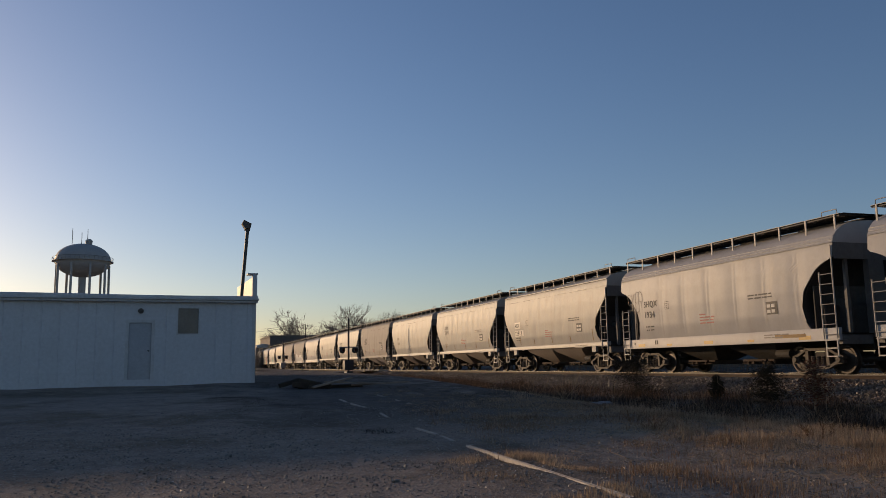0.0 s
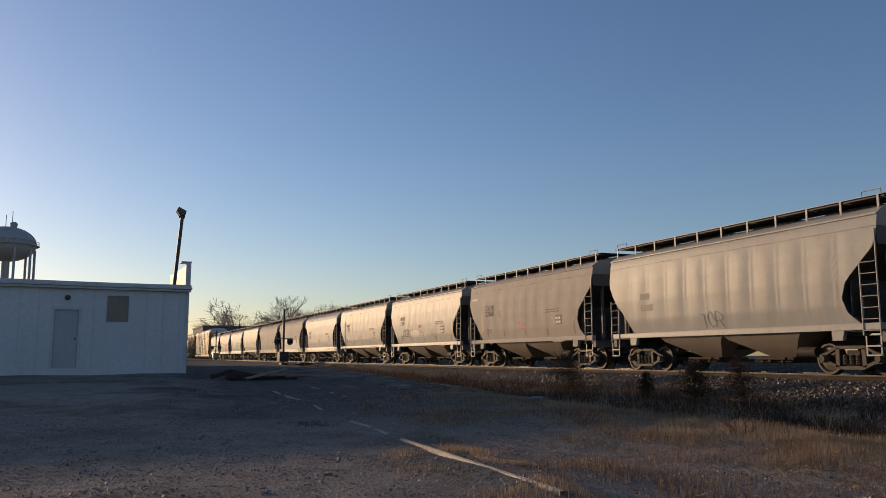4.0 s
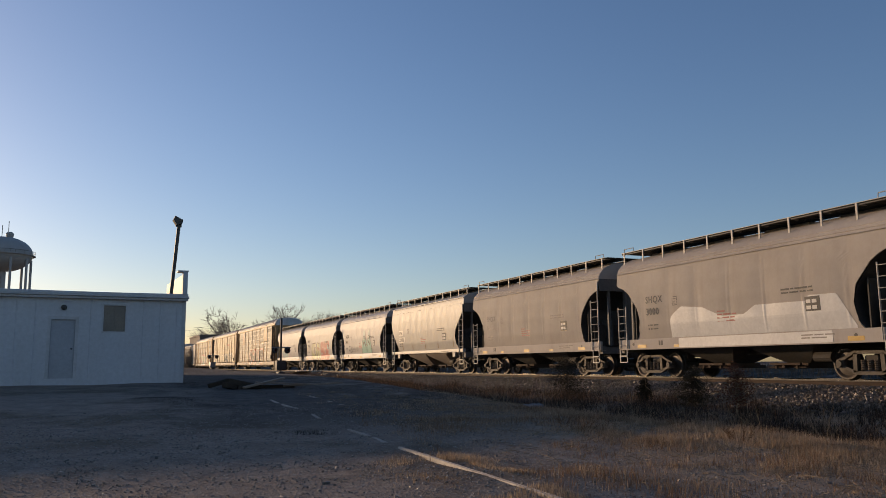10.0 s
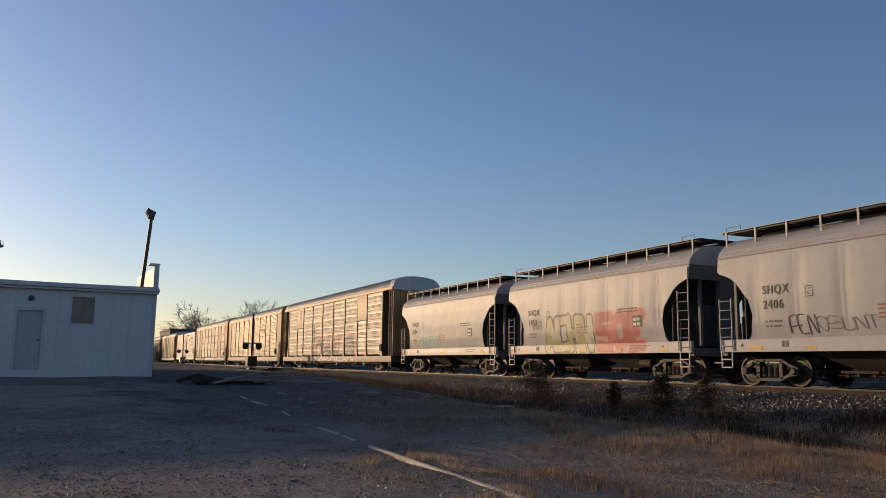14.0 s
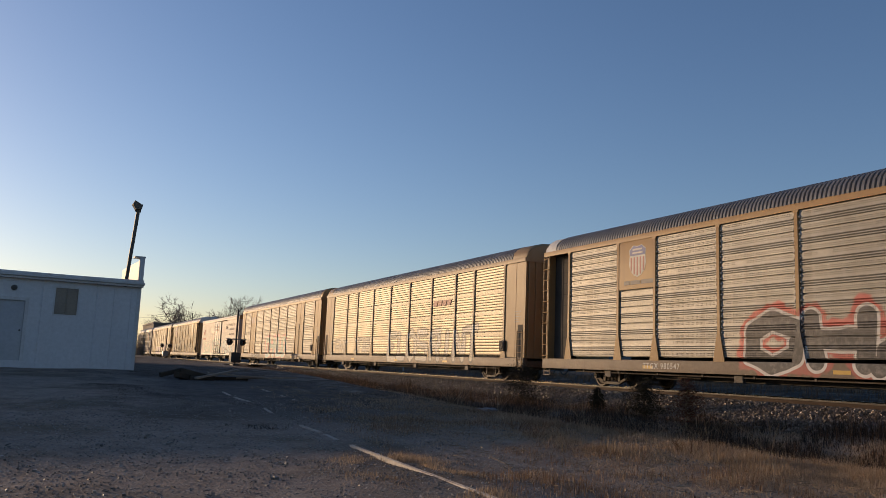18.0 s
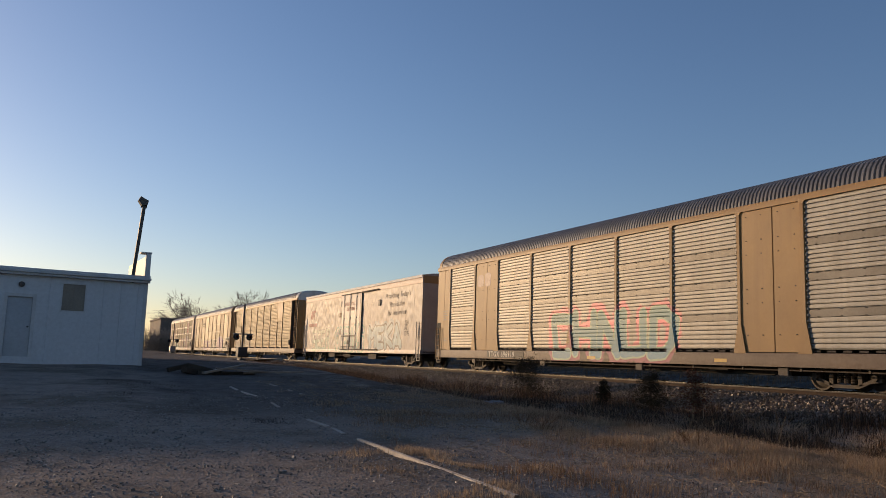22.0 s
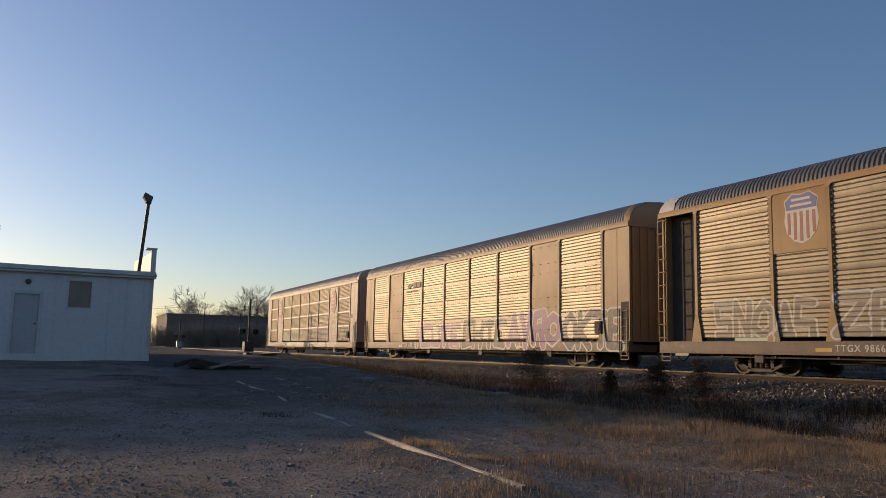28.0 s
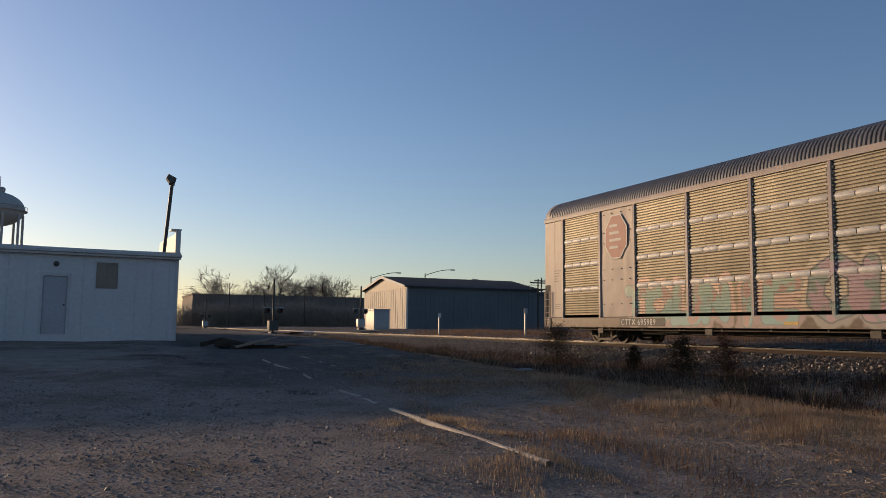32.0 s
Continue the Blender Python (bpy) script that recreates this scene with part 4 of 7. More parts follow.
for x, z0, h in ((-3.2, 36.6, 5.5), (-0.6, 37.3, 3.6), (1.0, 37.3, 4.8)):
    part("antenna", Geo().tube((x, 0, z0), (x, 0, z0 + h), 0.09, 5), POLE_METAL, tower)
part("vent", Geo().lathe([(37.3, 0.9), (38.4, 1.1), (38.9, 0.6), (39.0, 0.0)], (1.4, 0, 0), 2, 12), TANK_PAINT, tower)

# ---- beyond the track ----
shed = thing("metal_shed", "large metal shed with a cream gable and blue-grey side", "building", at=pose(33, 87, 1.2))
part("gable_wall", Geo().prism([(0, 0), (16, 0), (16, 5.1), (8, 6.5), (0, 5.1)], 0, 0.0, 0.2), SHED_LIT, shed)
part("long_wall", Geo().box((0.2, 0.0, 0), (17.5, 0.2, 5.1)), SHED_SHADE, shed)
part("back_wall", Geo().box((0.2, 15.8, 0), (17.5, 16, 5.1)), SHED_SHADE, shed)
part("far_gable", Geo().prism([(0, 0), (16, 0), (16, 5.1), (8, 6.5), (0, 5.1)], 0, 17.5, 17.7), SHED_SHADE, shed)
part("roof", Geo().prism([(-0.4, 5.05), (8, 6.55), (16.4, 5.05), (16.4, 5.2), (8, 6.72), (-0.4, 5.2)], 0, -0.4, 18.1), SHED_ROOF, shed)
part("rake_trim", Geo().prism([(-0.45, 4.98), (8, 6.45), (16.45, 4.98), (16.45, 5.24), (8, 6.76), (-0.45, 5.24)], 0, -0.46, -0.402), TRIM_WHITE, shed)
for k in range(28):
    part("siding_rib", Geo().box((0.6 + k * 0.6, -0.03, 0.05), (0.66 + k * 0.6, -0.001, 5.0)), SHED_SHADE, shed)
for k in range(20):
    part("siding_rib", Geo().box((-0.03, 0.5 + k * 0.8, 0.05), (-0.001, 0.56 + k * 0.8, 4.95)), SHED_LIT, shed)
part("corner_trim", Geo().box((-0.05, -0.05, 0), (0.12, 0.0, 5.05)), TRIM_WHITE, shed)
annex = thing("shed_annex", "low blue-grey metal annex beside the shed", "building", at=pose(50.9, 88, 1.2))
part("wall", Geo().box((0, 0, 0), (22, 12, 4.6)), SHED_SHADE, annex)
part("roof", Geo().prism([(-0.3, 4.6), (6, 5.2), (12.3, 4.6), (12.3, 4.72), (6, 5.34), (-0.3, 4.72)], 0, -0.2, 22.3), SHED_ROOF, annex)

store = thing("long_warehouse", "long dark flat-roofed warehouse in shade", "building", at=pose(20.5, 196, 1.2))
part("wall", Geo().box((0, 0, 0), (46, 24, 7.4)), DARK_BRICK, store)
part("parapet", Geo().box((-0.2, -0.2, 7.4), (46.2, 24.2, 7.75)), DARK_BRICK, store)
for k in range(14):
    part("pilaster", Geo().box((1 + k * 3.3, -0.22, 0), (1.5 + k * 3.3, -0.001, 7.4)), DARK_BRICK, store)
for k in range(5):
    part("loading_door", Geo().box((4 + k * 8.8, -0.12, 0.2), (7 + k * 8.8, -0.002, 4.0)), DARK_BRICK, store)


def make_signal(x, y, height, turn, label, bright=False):
    z = ground_z(x, y)
    sig = thing("crossing_signal", label, "railway signal", "crossing signals", pose(x, y, z, 0, 0, turn))
    h = height
    part("base", Geo().slab((-0.3, -0.3, -0.1), (0.3, 0.3, 0.25), 0.05), SIGNAL_BLACK, sig)
    part("mast", Geo().tube((0, 0, 0.2), (0, 0, h), 0.085, 10), SIGNAL_BLACK, sig)
    part("lamp_arm", Geo().tube((-0.9, 0, h * 0.49), (0.9, 0, h * 0.49), 0.05, 8), SIGNAL_SILVER, sig)
    for s in (-1, 1):
        c = (s * 0.6, 0, h * 0.44)
        head = part("lamp_head", Geo().lathe([(0.0, 0.29), (-0.03, 0.29), (-0.04, 0.1)], c, 1, 20).lathe([(-0.04, 0.14), (-0.3, 0.15), (-0.3, 0.16), (-0.04, 0.16)], c, 1, 16).lathe([(0.0, 0.14), (0.2, 0.11), (0.22, 0.0)], c, 1, 14), SIGNAL_BLACK, sig)
        part("lens", Geo().lathe([(-0.05, 0.001), (-0.045, 0.13)], c, 1, 16), LENS_RED, head)
    part("control_box", Geo().slab((-0.45, -0.25, 0.35), (0.4, 0.25, 1.2), 0.04), SIGNAL_SILVER if bright else SIGNAL_BLACK, sig)
    part("bell", Geo().lathe([(h, 0.001), (h + 0.02, 0.1), (h + 0.1, 0.08), (h + 0.14, 0.0)], (0, 0, 0), 2, 12), SIGNAL_BLACK, sig)
    return sig


make_signal(13.9, 68.8, 4.7, 15, "black crossing signal with two lamp heads and control box")
make_signal(26.2, 83.0, 4.6, 190, "crossing signal with silver lamp heads beyond the track", True)
make_signal(15.9, 132.0, 4.6, 10, "distant crossing signal catching the sun", True)
cab = thing("signal_cabinet", "silver signal equipment cabinet beside the crossing", "equipment cabinet", at=pose(27.6, 82.6, 1.2, 0, 0, 12))
part("body", Geo().slab((0, 0, 0), (2.0, 1.7, 2.2), 0.03), SIGNAL_SILVER, cab)
part("roof", Geo().slab((-0.1, -0.1, 2.2), (2.1, 1.8, 2.34), 0.04), SIGNAL_SILVER, cab)
part("door", Geo().slab((0.5, -0.03, 0.15), (1.5, -0.001, 2.05), 0.01), SIGNAL_SILVER, cab)
for x, y, h, label in ((24.0, 56.2, 1.6, "short white-topped marker post beyond the track"), (25.0, 44.6, 1.65, "slim grey sign post beyond the track")):
    post = thing("marker_post", label, "marker post", "marker posts", pose(x, y, ground_z(x, y)))
    part("post", Geo().slab((-0.05, -0.05, -0.1), (0.05, 0.05, h), 0.01), SIGNAL_SILVER, post)
    part("plate", Geo().slab((-0.13, -0.07, h - 0.32), (0.13, -0.052, h + 0.02), 0.006), WHITE_INK if h < 1.62 else SIGNAL_SILVER, post)

# the road over the track
rows = []
for x in [-60, -30, -10, 0, 6, 10, 13, 15, 16.5, 17.6, 18.4, 18.5, 19.9, 20.0, 21, 22.5, 24, 26, 30, 40, 60, 90]:
    z = ground_z(x, 76) + 0.03
    if 13 < x < 26:
        z = float(np.interp(x, [13, 17.6, 20.8, 26], [z, 1.075, 1.075, z])) if 17 < x < 21 else max(z, float(np.interp(x, [13, 17.6, 20.8, 26], [1.0, 1.075, 1.075, 1.2])))
    rows.append([(x, 72.5 + (x - 19) * 0.12, z), (x, 79.5 + (x - 19) * 0.12, z)])
tagged(part("road", Geo().grid(rows), ASPHALT), "worn asphalt road over the crossing", "road", kind="structure")
crossing = tagged(new("crossing_panels"), "pale concrete crossing panels between the rails", "crossing", kind="structure")
for k in range(3):
    part("panel", Geo().slab((18.53, 72.4 + k * 2.4, 0.95), (19.87, 74.7 + k * 2.4, 1.088), 0.012), TRIM_WHITE, crossing)
    part("panel", Geo().slab((17.5, 72.4 + k * 2.4, 0.95), (18.39, 74.7 + k * 2.4, 1.088), 0.012), TRIM_WHITE, crossing)


def make_street_lamp(x, y, height, reach, label):
    ob = thing("street_lamp", label, "street lamp", "street lamps", pose(x, y, 1.3))
    part("pole", Geo().tube((0, 0, 0), (0, 0, height), 0.12, 8, 0.08), POLE_METAL, ob)
    g, pts = Geo(), [(reach * u, 0, height - 0.3 + 1.0 * math.sin(u * 1.5)) for u in np.linspace(0, 1, 7)]
    for p, q in zip(pts, pts[1:]):
        g.tube(p, q, 0.05, 6)
    part("arm", g, POLE_METAL, ob)
    part("lamp_head", Geo().slab((reach - 0.1, -0.12, pts[-1][2] - 0.1), (reach + 0.6, 0.12, pts[-1][2] + 0.06), 0.03), SIGNAL_SILVER, ob)


make_street_lamp(44.6, 110.0, 8.3, 4.2, "tall street lamp with a curved arm")
make_street_lamp(36.5, 111.0, 7.6, 4.0, "tall street lamp with a curved arm")
make_street_lamp(57.0, 110.0, 7.0, -4.6, "tall street lamp with a curved arm")


def make_pole(x, y, height, arms, label):
    ob = thing("utility_pole", label, "utility pole", "utility poles", pose(x, y, 1.2))
    part("pole", Geo().tube((0, 0, 0), (0, 0, height), 0.11, 8, 0.08), BARK, ob)
    for k in range(arms):
        part("cross_arm", Geo().box((-1.1, -0.06, height - 0.5 - k * 0.8), (1.1, 0.06, height - 0.36 - k * 0.8)), BARK, ob)
        for x2 in (-1.0, -0.4, 0.4, 1.0):
            part("insulator", Geo().tube((x2, 0, height - 0.36 - k * 0.8), (x2, 0, height - 0.2 - k * 0.8), 0.04, 6), SIGNAL_SILVER, ob)
    return ob


POLES = [(50.0, 118.0, 7.6, 1), (62.0, 118.0, 6.6, 1), (49.4, 85.0, 6.4, 2), (30.5, 160, 6.8, 0), (26.6, 180, 9.6, 0), (36.2, 150, 7.2, 0), (41.4, 60.0 + 38, 5.9, 0), (54.6, 93.0, 7.2, 1)]
for x, y, h, a in POLES:
    make_pole(x, y, h, a, "dark wooden utility pole")
g = Geo()
for (x0, y0, z0), (x1, y1, z1) in (((54.6, 93, 8.1), (49.4, 85, 7.2)), ((54.6, 93, 7.4), (50, 118, 8.4)), ((54.6, 93, 8.1), (62, 118, 7.5)), ((50, 118, 8.5), (62, 118, 7.6)), ((50, 118, 8.5), (36.2, 150, 8.3)), ((36.2, 150, 8.2), (26.6, 180, 10.6)), ((26.6, 180, 10.6), (12, 300, 12.5)), ((26.6, 180, 10.2), (-10, 300, 11.5))):
    pts = [(x0 + (x1 - x0) * u, y0 + (y1 - y0) * u, z0 + (z1 - z0) * u - 1.0 * u * (1 - u)) for u in np.linspace(0, 1, 9)]
    for p, q in zip(pts, pts[1:]):
        g.tube(p, q, 0.02, 3)
tagged(part("overhead_wire", g, SIGNAL_BLACK, angle=0), "thin dark overhead wires between poles", "wires")


def make_tree(x, y, height, width, seed, label):
    """A bare crown: limbs reach for spots in a rounded crown, and fork into twigs on the way."""
    rnd = random.Random(seed)
    tree = thing("bare_tree", label, "tree", "bare trees", pose(x, y, 1.3))
    limbs, twigs = Geo(), Geo()
    mid, up = Vector((0, 0, height * 0.56)), height * 0.44

    def spot(share):
        while True:
            v = Vector((rnd.uniform(-1, 1), rnd.uniform(-1, 1), rnd.uniform(-0.75, 1)))
            if share < v.length < 1:
                return mid + Vector((v.x * width / 2, v.y * width / 2, v.z * up * (0.85 + 0.15 * math.sin(7 * v.x + seed))))

    def bough(g, p, q, r, n, sides):
        """A bent limb; returns the points along it."""
        bend, pts = Vector((rnd.gauss(0, 1), rnd.gauss(0, 1), rnd.gauss(0.4, 0.6))) * (q - p).length * 0.10, []
        for i in range(n + 1):
            u = i / n
            pts.append(p.lerp(q, u) + bend * math.sin(math.pi * u) + Vector((rnd.gauss(0, 1), rnd.gauss(0, 1), rnd.gauss(0, 1))) * (q - p).length * 0.02 * (0 < i < n))
        for i, (a, b) in enumerate(zip(pts, pts[1:])):
            g.tube(a, b, r * (1 - 0.7 * i / n), sides, r * (1 - 0.7 * (i + 1) / n))
        return pts

    trunk = bough(limbs, Vector((0, 0, -0.3)), Vector((rnd.gauss(0, 0.3), rnd.gauss(0, 0.3), height * 0.5)), height * 0.02, 5, 7)
    for _ in range(11):
        main = bough(limbs, rnd.choice(trunk[1:]), spot(0.35), height * 0.009, 5, 5)
        for _ in range(9):
            root = rnd.choice(main[1:])
            tip = root.lerp(spot(0.6), rnd.uniform(0.35, 0.7))
            sub = bough(limbs, root, tip, 0.06, 4, 4)
            for _ in range(11):
                a = rnd.choice(sub[1:])
                out = (a - Vector((0, 0, height * 0.3))).normalized()
                d = (out + Vector((rnd.gauss(0, 0.55), rnd.gauss(0, 0.55), rnd.gauss(0.15, 0.5)))).normalized()
                b = a + d * height * rnd.uniform(0.05, 0.12)
                twigs.tube(a, b, 0.042, 3, 0.022)
                for _ in range(2):
                    e = (d + Vector((rnd.gauss(0, 0.6), rnd.gauss(0, 0.6), rnd.gauss(0.1, 0.5)))).normalized()
                    twigs.tube(a.lerp(b, rnd.uniform(0.4, 1)), b + e * height * rnd.uniform(0.02, 0.06), 0.03, 3, 0.015)
    part("trunk", limbs, BARK, tree)
    part("crown", twigs, TWIG, tree, "fine bare twigs", angle=0)


for k, (az, r, h, w) in enumerate(((11.9, 236, 19.2, 28.0), (15.2, 238, 17.6, 18.0), (8.0, 244, 17.5, 24.0), (10.4, 240, 12.0, 8.0), (6.4, 250, 10.5, 8.0), (17.0, 244, 11.5, 8.0), (13.6, 252, 15.0, 12.0), (9.4, 250, 11.5, 9.0))):
    a = radians(az)
    make_tree(r * math.sin(a), r * math.cos(a), h, w, 60 + k, "bare leafless tree behind the warehouse")


def make_thicket(x, y, width, height, seed, label):
    rnd = random.Random(seed)
    bush = thing("bare_thicket", label, "shrub", "bare thickets", pose(x, y, 1.3))
    for k in range(6):
        g = Geo()
        c = Vector(((k / 5 - 0.5) * width, rnd.uniform(-1, 1), 0))
        for _ in range(120):
            d = Vector((rnd.gauss(0, 0.5), rnd.gauss(0, 0.5), 1)).normalized()
            p = c + Vector((rnd.gauss(0, 0.7), rnd.gauss(0, 0.7), 0))
            le = height * rnd.uniform(0.35, 1.15)
            q = p + d * le
            g.tube(p, q, 0.035, 3, 0.02)
            for _ in range(2):
                g.tube(p.lerp(q, rnd.uniform(0.4, 1)), q + Vector((rnd.gauss(0, 0.9), rnd.gauss(0, 0.9), rnd.uniform(0, 1.2))), 0.022, 3, 0.012)
        part("twig_clump", g, TWIG, bush, angle=0)


for k, (az, r, w, h) in enumerate(((6.6, 186, 9, 4.2), (8.8, 185, 10, 4.8), (11.0, 186, 9, 4.0), (13.0, 187, 10, 5.2), (15.2, 188, 9, 4.4), (16.8, 186, 7, 4.0))):
    make_thicket(r * math.sin(radians(az)), r * math.cos(radians(az)), w, h, 90 + k, "bare brown thicket before the warehouse")

# ---- the train ----

LETTER_TURN = Matrix(((0, 0, -1, 0), (-1, 0, 0, 0), (0, 1, 0, 0), (0, 0, 0, 1)))


def letters(text, size, material, parent, y, z, x, name="lettering", tall=1.0, label="", skin=None, bold=0.016, slant=0.0):
    """Words on the near side of a car; y is where they begin, as the reader sees it."""
    c = bpy.data.curves.new(name, "FONT")
    c.body, c.size, c.extrude = text, size, 0.0015
    c.space_character, c.shear = 1.2, slant
    c.offset = size * bold
    tmp = bpy.data.objects.new(name, c)
    scene.collection.objects.link(tmp)
    me = bpy.data.meshes.new_from_object(tmp.evaluated_get(bpy.context.evaluated_depsgraph_get()))
    bpy.data.objects.remove(tmp)
    me.transform(Matrix.Translation((x, y, z)) @ LETTER_TURN @ Matrix.Diagonal((1, tall, 1, 1)))
    me.materials.clear()
    if skin:
        for v in me.vertices:
            v.co.x -= skin(v.co.z) + 0.013
    return part(name, me, material, parent, label)


def hull_x(z):
    """How far the bowed side of a hopper car stands from its middle at a height."""
    return float(np.interp(z, [1.0, 1.32, 1.8, 2.5, 3.2, 3.77, 3.95, 4.12, 4.27, 4.38, 4.44, 4.46], [1.46, 1.47, 1.535, 1.56, 1.545, 1.50, 1.44, 1.30, 1.08, 0.78, 0.42, 0.0]))


def bars(rows, material, parent, y, z, name="small_lettering", step=0.075, height=0.035, skin=hull_x):
    """Small writing as plain bars: each row holds the bars' lengths."""
    g = Geo()
    for k, row in enumerate(rows):
        yy, zz = y, z - k * step
        xx = -skin(zz) - 0.009
        for w in row:
            g.box((xx, yy - w, zz), (xx + 0.004, yy, zz + height))
            yy -= w + 0.05
    return part(name, g, material, parent)


def ribbon(g, path, width, skin=hull_x, lift=0.012):
    """A painted stroke that follows the side: path of (y, z)."""
    pts = []
    for (a, b), (c, d) in zip(path, path[1:]):
        n = max(1, int(math.hypot(c - a, d - b) / 0.07))
        pts += [(a + (c - a) * i / n, b + (d - b) * i / n) for i in range(n)]
    pts.append(path[-1])
    rows = []
    for i, (y, z) in enumerate(pts):
        (a, b), (c, d) = pts[max(i - 1, 0)], pts[min(i + 1, len(pts) - 1)]
        le = math.hypot(c - a, d - b) or 1
        ny, nz = -(d - b) / le * width / 2, (c - a) / le * width / 2
        rows.append([(-skin(z + nz) - lift, y + ny, z + nz), (-skin(z - nz) - lift, y - ny, z - nz)])
    g.grid(rows)


def patch(g, y, z0, z1, half, skin=hull_x, lift=0.009):
    """A filled shape on the side, half(u) wide at each height u from 0 to 1."""
    rows = []
    for i in range(15):
        u = i / 14
        zz, h = z0 + (z1 - z0) * u, half(u)
        rows.append([(-skin(zz) - lift, y + h * (1 - k / 6), zz) for k in range(13)])
    g.grid(rows)


def tag(parent, text, y0, y1, z0, z1, material, seed, width=0.03, skin=hull_x, slant=-0.25, name="sprayed_tag"):
    """A quick sprayed tag: thin smooth strokes."""
    g = Geo()
    for c in glyph_paths(text, y0, y1, z0, z1, seed, 0.13, slant, 0.85):
        c = [c[0]] + c + [c[-1]]
        pts = []
        for i in range(1, len(c) - 2):
            for j in range(6):
                u, (p0, p1, p2, p3) = j / 6, c[i - 1:i + 3]
                pts.append(tuple(0.5 * (2 * p1[m] + (p2[m] - p0[m]) * u + (2 * p0[m] - 5 * p1[m] + 4 * p2[m] - p3[m]) * u * u + (3 * p1[m] - p0[m] - 3 * p2[m] + p3[m]) * u ** 3) for m in (0, 1)))
        pts.append(c[-1])
        ribbon(g, pts, width, skin)
    return part(name, g, material, parent, angle=0)


# -- wheels and trucks --
def wheel_geo(r):
    return Geo().lathe([(-0.09, 0.02), (-0.09, 0.10), (-0.045, 0.12), (-0.02, r * 0.72), (-0.065, r * 0.86), (-0.065, r - 0.012), (-0.055, r), (0.05, r), (0.06, r + 0.028), (0.085, r + 0.028), (0.085, r * 0.85), (0.03, r * 0.74), (0.0, 0.13), (0.06, 0.10), (0.06, 0.02)], (0, 0, 0), 0, 24)


def side_frame_geo(base, r):
    """A cast side frame: arched top chord, dipping bottom chord, two columns, journal boxes."""
    g, a = Geo(), base / 2
    t = 0.13
    top = [(-a - 0.14, r + 0.06), (-a + 0.12, r + 0.15), (-0.45, r + 0.30), (0.45, r + 0.30), (a - 0.12, r + 0.15), (a + 0.14, r + 0.06)]
    low = [(-a - 0.14, r - 0.06), (-a + 0.16, r - 0.10), (-0.38, r - 0.24), (0.38, r - 0.24), (a - 0.16, r - 0.10), (a + 0.14, r - 0.06)]
    for line, h in ((top, 0.085), (low, 0.09)):
        for (y0, z0), (y1, z1) in zip(line, line[1:]):
            g.prism([(y0, z0 - h / 2), (y1, z1 - h / 2), (y1, z1 + h / 2), (y0, z0 + h / 2)], 0, -t / 2, t / 2)
    for s in (-1, 1):
        g.prism([(s * 0.36, r - 0.22), (s * 0.48, r - 0.22), (s * 0.46, r + 0.28), (s * 0.34, r + 0.28)], 0, -t / 2, t / 2)
        g.slab((-t * 0.7, s * a - 0.10, r - 0.09), (t * 0.6, s * a + 0.10, r + 0.11), 0.03)
        g.lathe([(-t * 0.7 - 0.05, 0.01), (-t * 0.7 - 0.05, 0.085), (-t * 0.7, 0.1)], (0, s * a, r), 0, 12)
    return g


def add_truck(car, y, base, r):
    truck = part("truck", shared(("bolster", base, r), lambda: Geo().slab((-0.95, -0.22, r - 0.02), (0.95, 0.22, r + 0.22), 0.03).box((-0.7, -base / 2 + 0.5, r - 0.1), (0.7, -base / 2 + 0.62, r + 0.1)).box((-0.7, base / 2 - 0.62, r - 0.1), (0.7, base / 2 - 0.5, r + 0.1)).tube((-0.7, -base / 2, r), (0.7, -base / 2, r), 0.08, 8).tube((-0.7, base / 2, r), (0.7, base / 2, r), 0.08, 8)), DARK_FRAME, car, at=pose(0, y, 0))
    for s in (-1, 1):
        part("side_frame", shared(("side_frame", base, r), lambda: side_frame_geo(base, r)), TRUCK_STEEL, truck, at=pose(s * 1.0, 0, 0, 0, 0, 0 if s < 0 else 180))
        for q in (-0.2, 0.0, 0.2):
            part("spring", shared(("spring", r), lambda: spring_geo(r)), TRUCK_STEEL, truck, at=pose(s * 1.0, q, 0))
        for q in (-1, 1):
            part("wheel", shared(("wheel", r), lambda: wheel_geo(r)), WHEEL_STEEL, truck, at=pose(s * 0.78, q * base / 2, r, 0, 0, 0 if s < 0 else 180))


def ladder_geo(x, y0, y1, z0, z1, rungs, r=0.016, top0=None):
    g = Geo()
    g.box((x - 0.03, y0 - 0.011, z0), (x + 0.012, y0 + 0.011, top0 or z1))
    g.box((x - 0.03, y1 - 0.011, z0), (x + 0.012, y1 + 0.011, z1))
    for k in range(rungs):
        z = z0 + 0.12 + (z1 - z0 - 0.2) * k / max(rungs - 1, 1)
        g.tube((x - 0.03, y0, z), (x - 0.03, y1, z), r * 0.72, 6)
    return g


def stirrup_geo(x, y, z0, z1, w=0.42):
    g = Geo()
    for s in (-1, 1):
        g.box((x - 0.012, y + s * w / 2 - 0.018, z0), (x + 0.012, y + s * w / 2 + 0.018, z1))
    for z in (z0 + 0.018, (z0 + z1) / 2):
        g.box((x - 0.03, y - w / 2, z - 0.018), (x + 0.03, y + w / 2, z + 0.018))
    return g


def coupler_geo(h, reach, z=0.82):
    g = Geo()
    for s in (-1, 1):
        g.box((-0.09, min(s * h, s * (h + reach - 0.2)), z - 0.09), (0.09, max(s * h, s * (h + reach - 0.2)), z + 0.09))
        g.prism([(-0.16, s * (h + reach - 0.28)), (0.16, s * (h + reach - 0.28)), (0.18, s * (h + reach + 0.05)), (0.02, s * (h + reach)), (-0.18, s * (h + reach - 0.06))], 2, z - 0.16, z + 0.16)
    return g


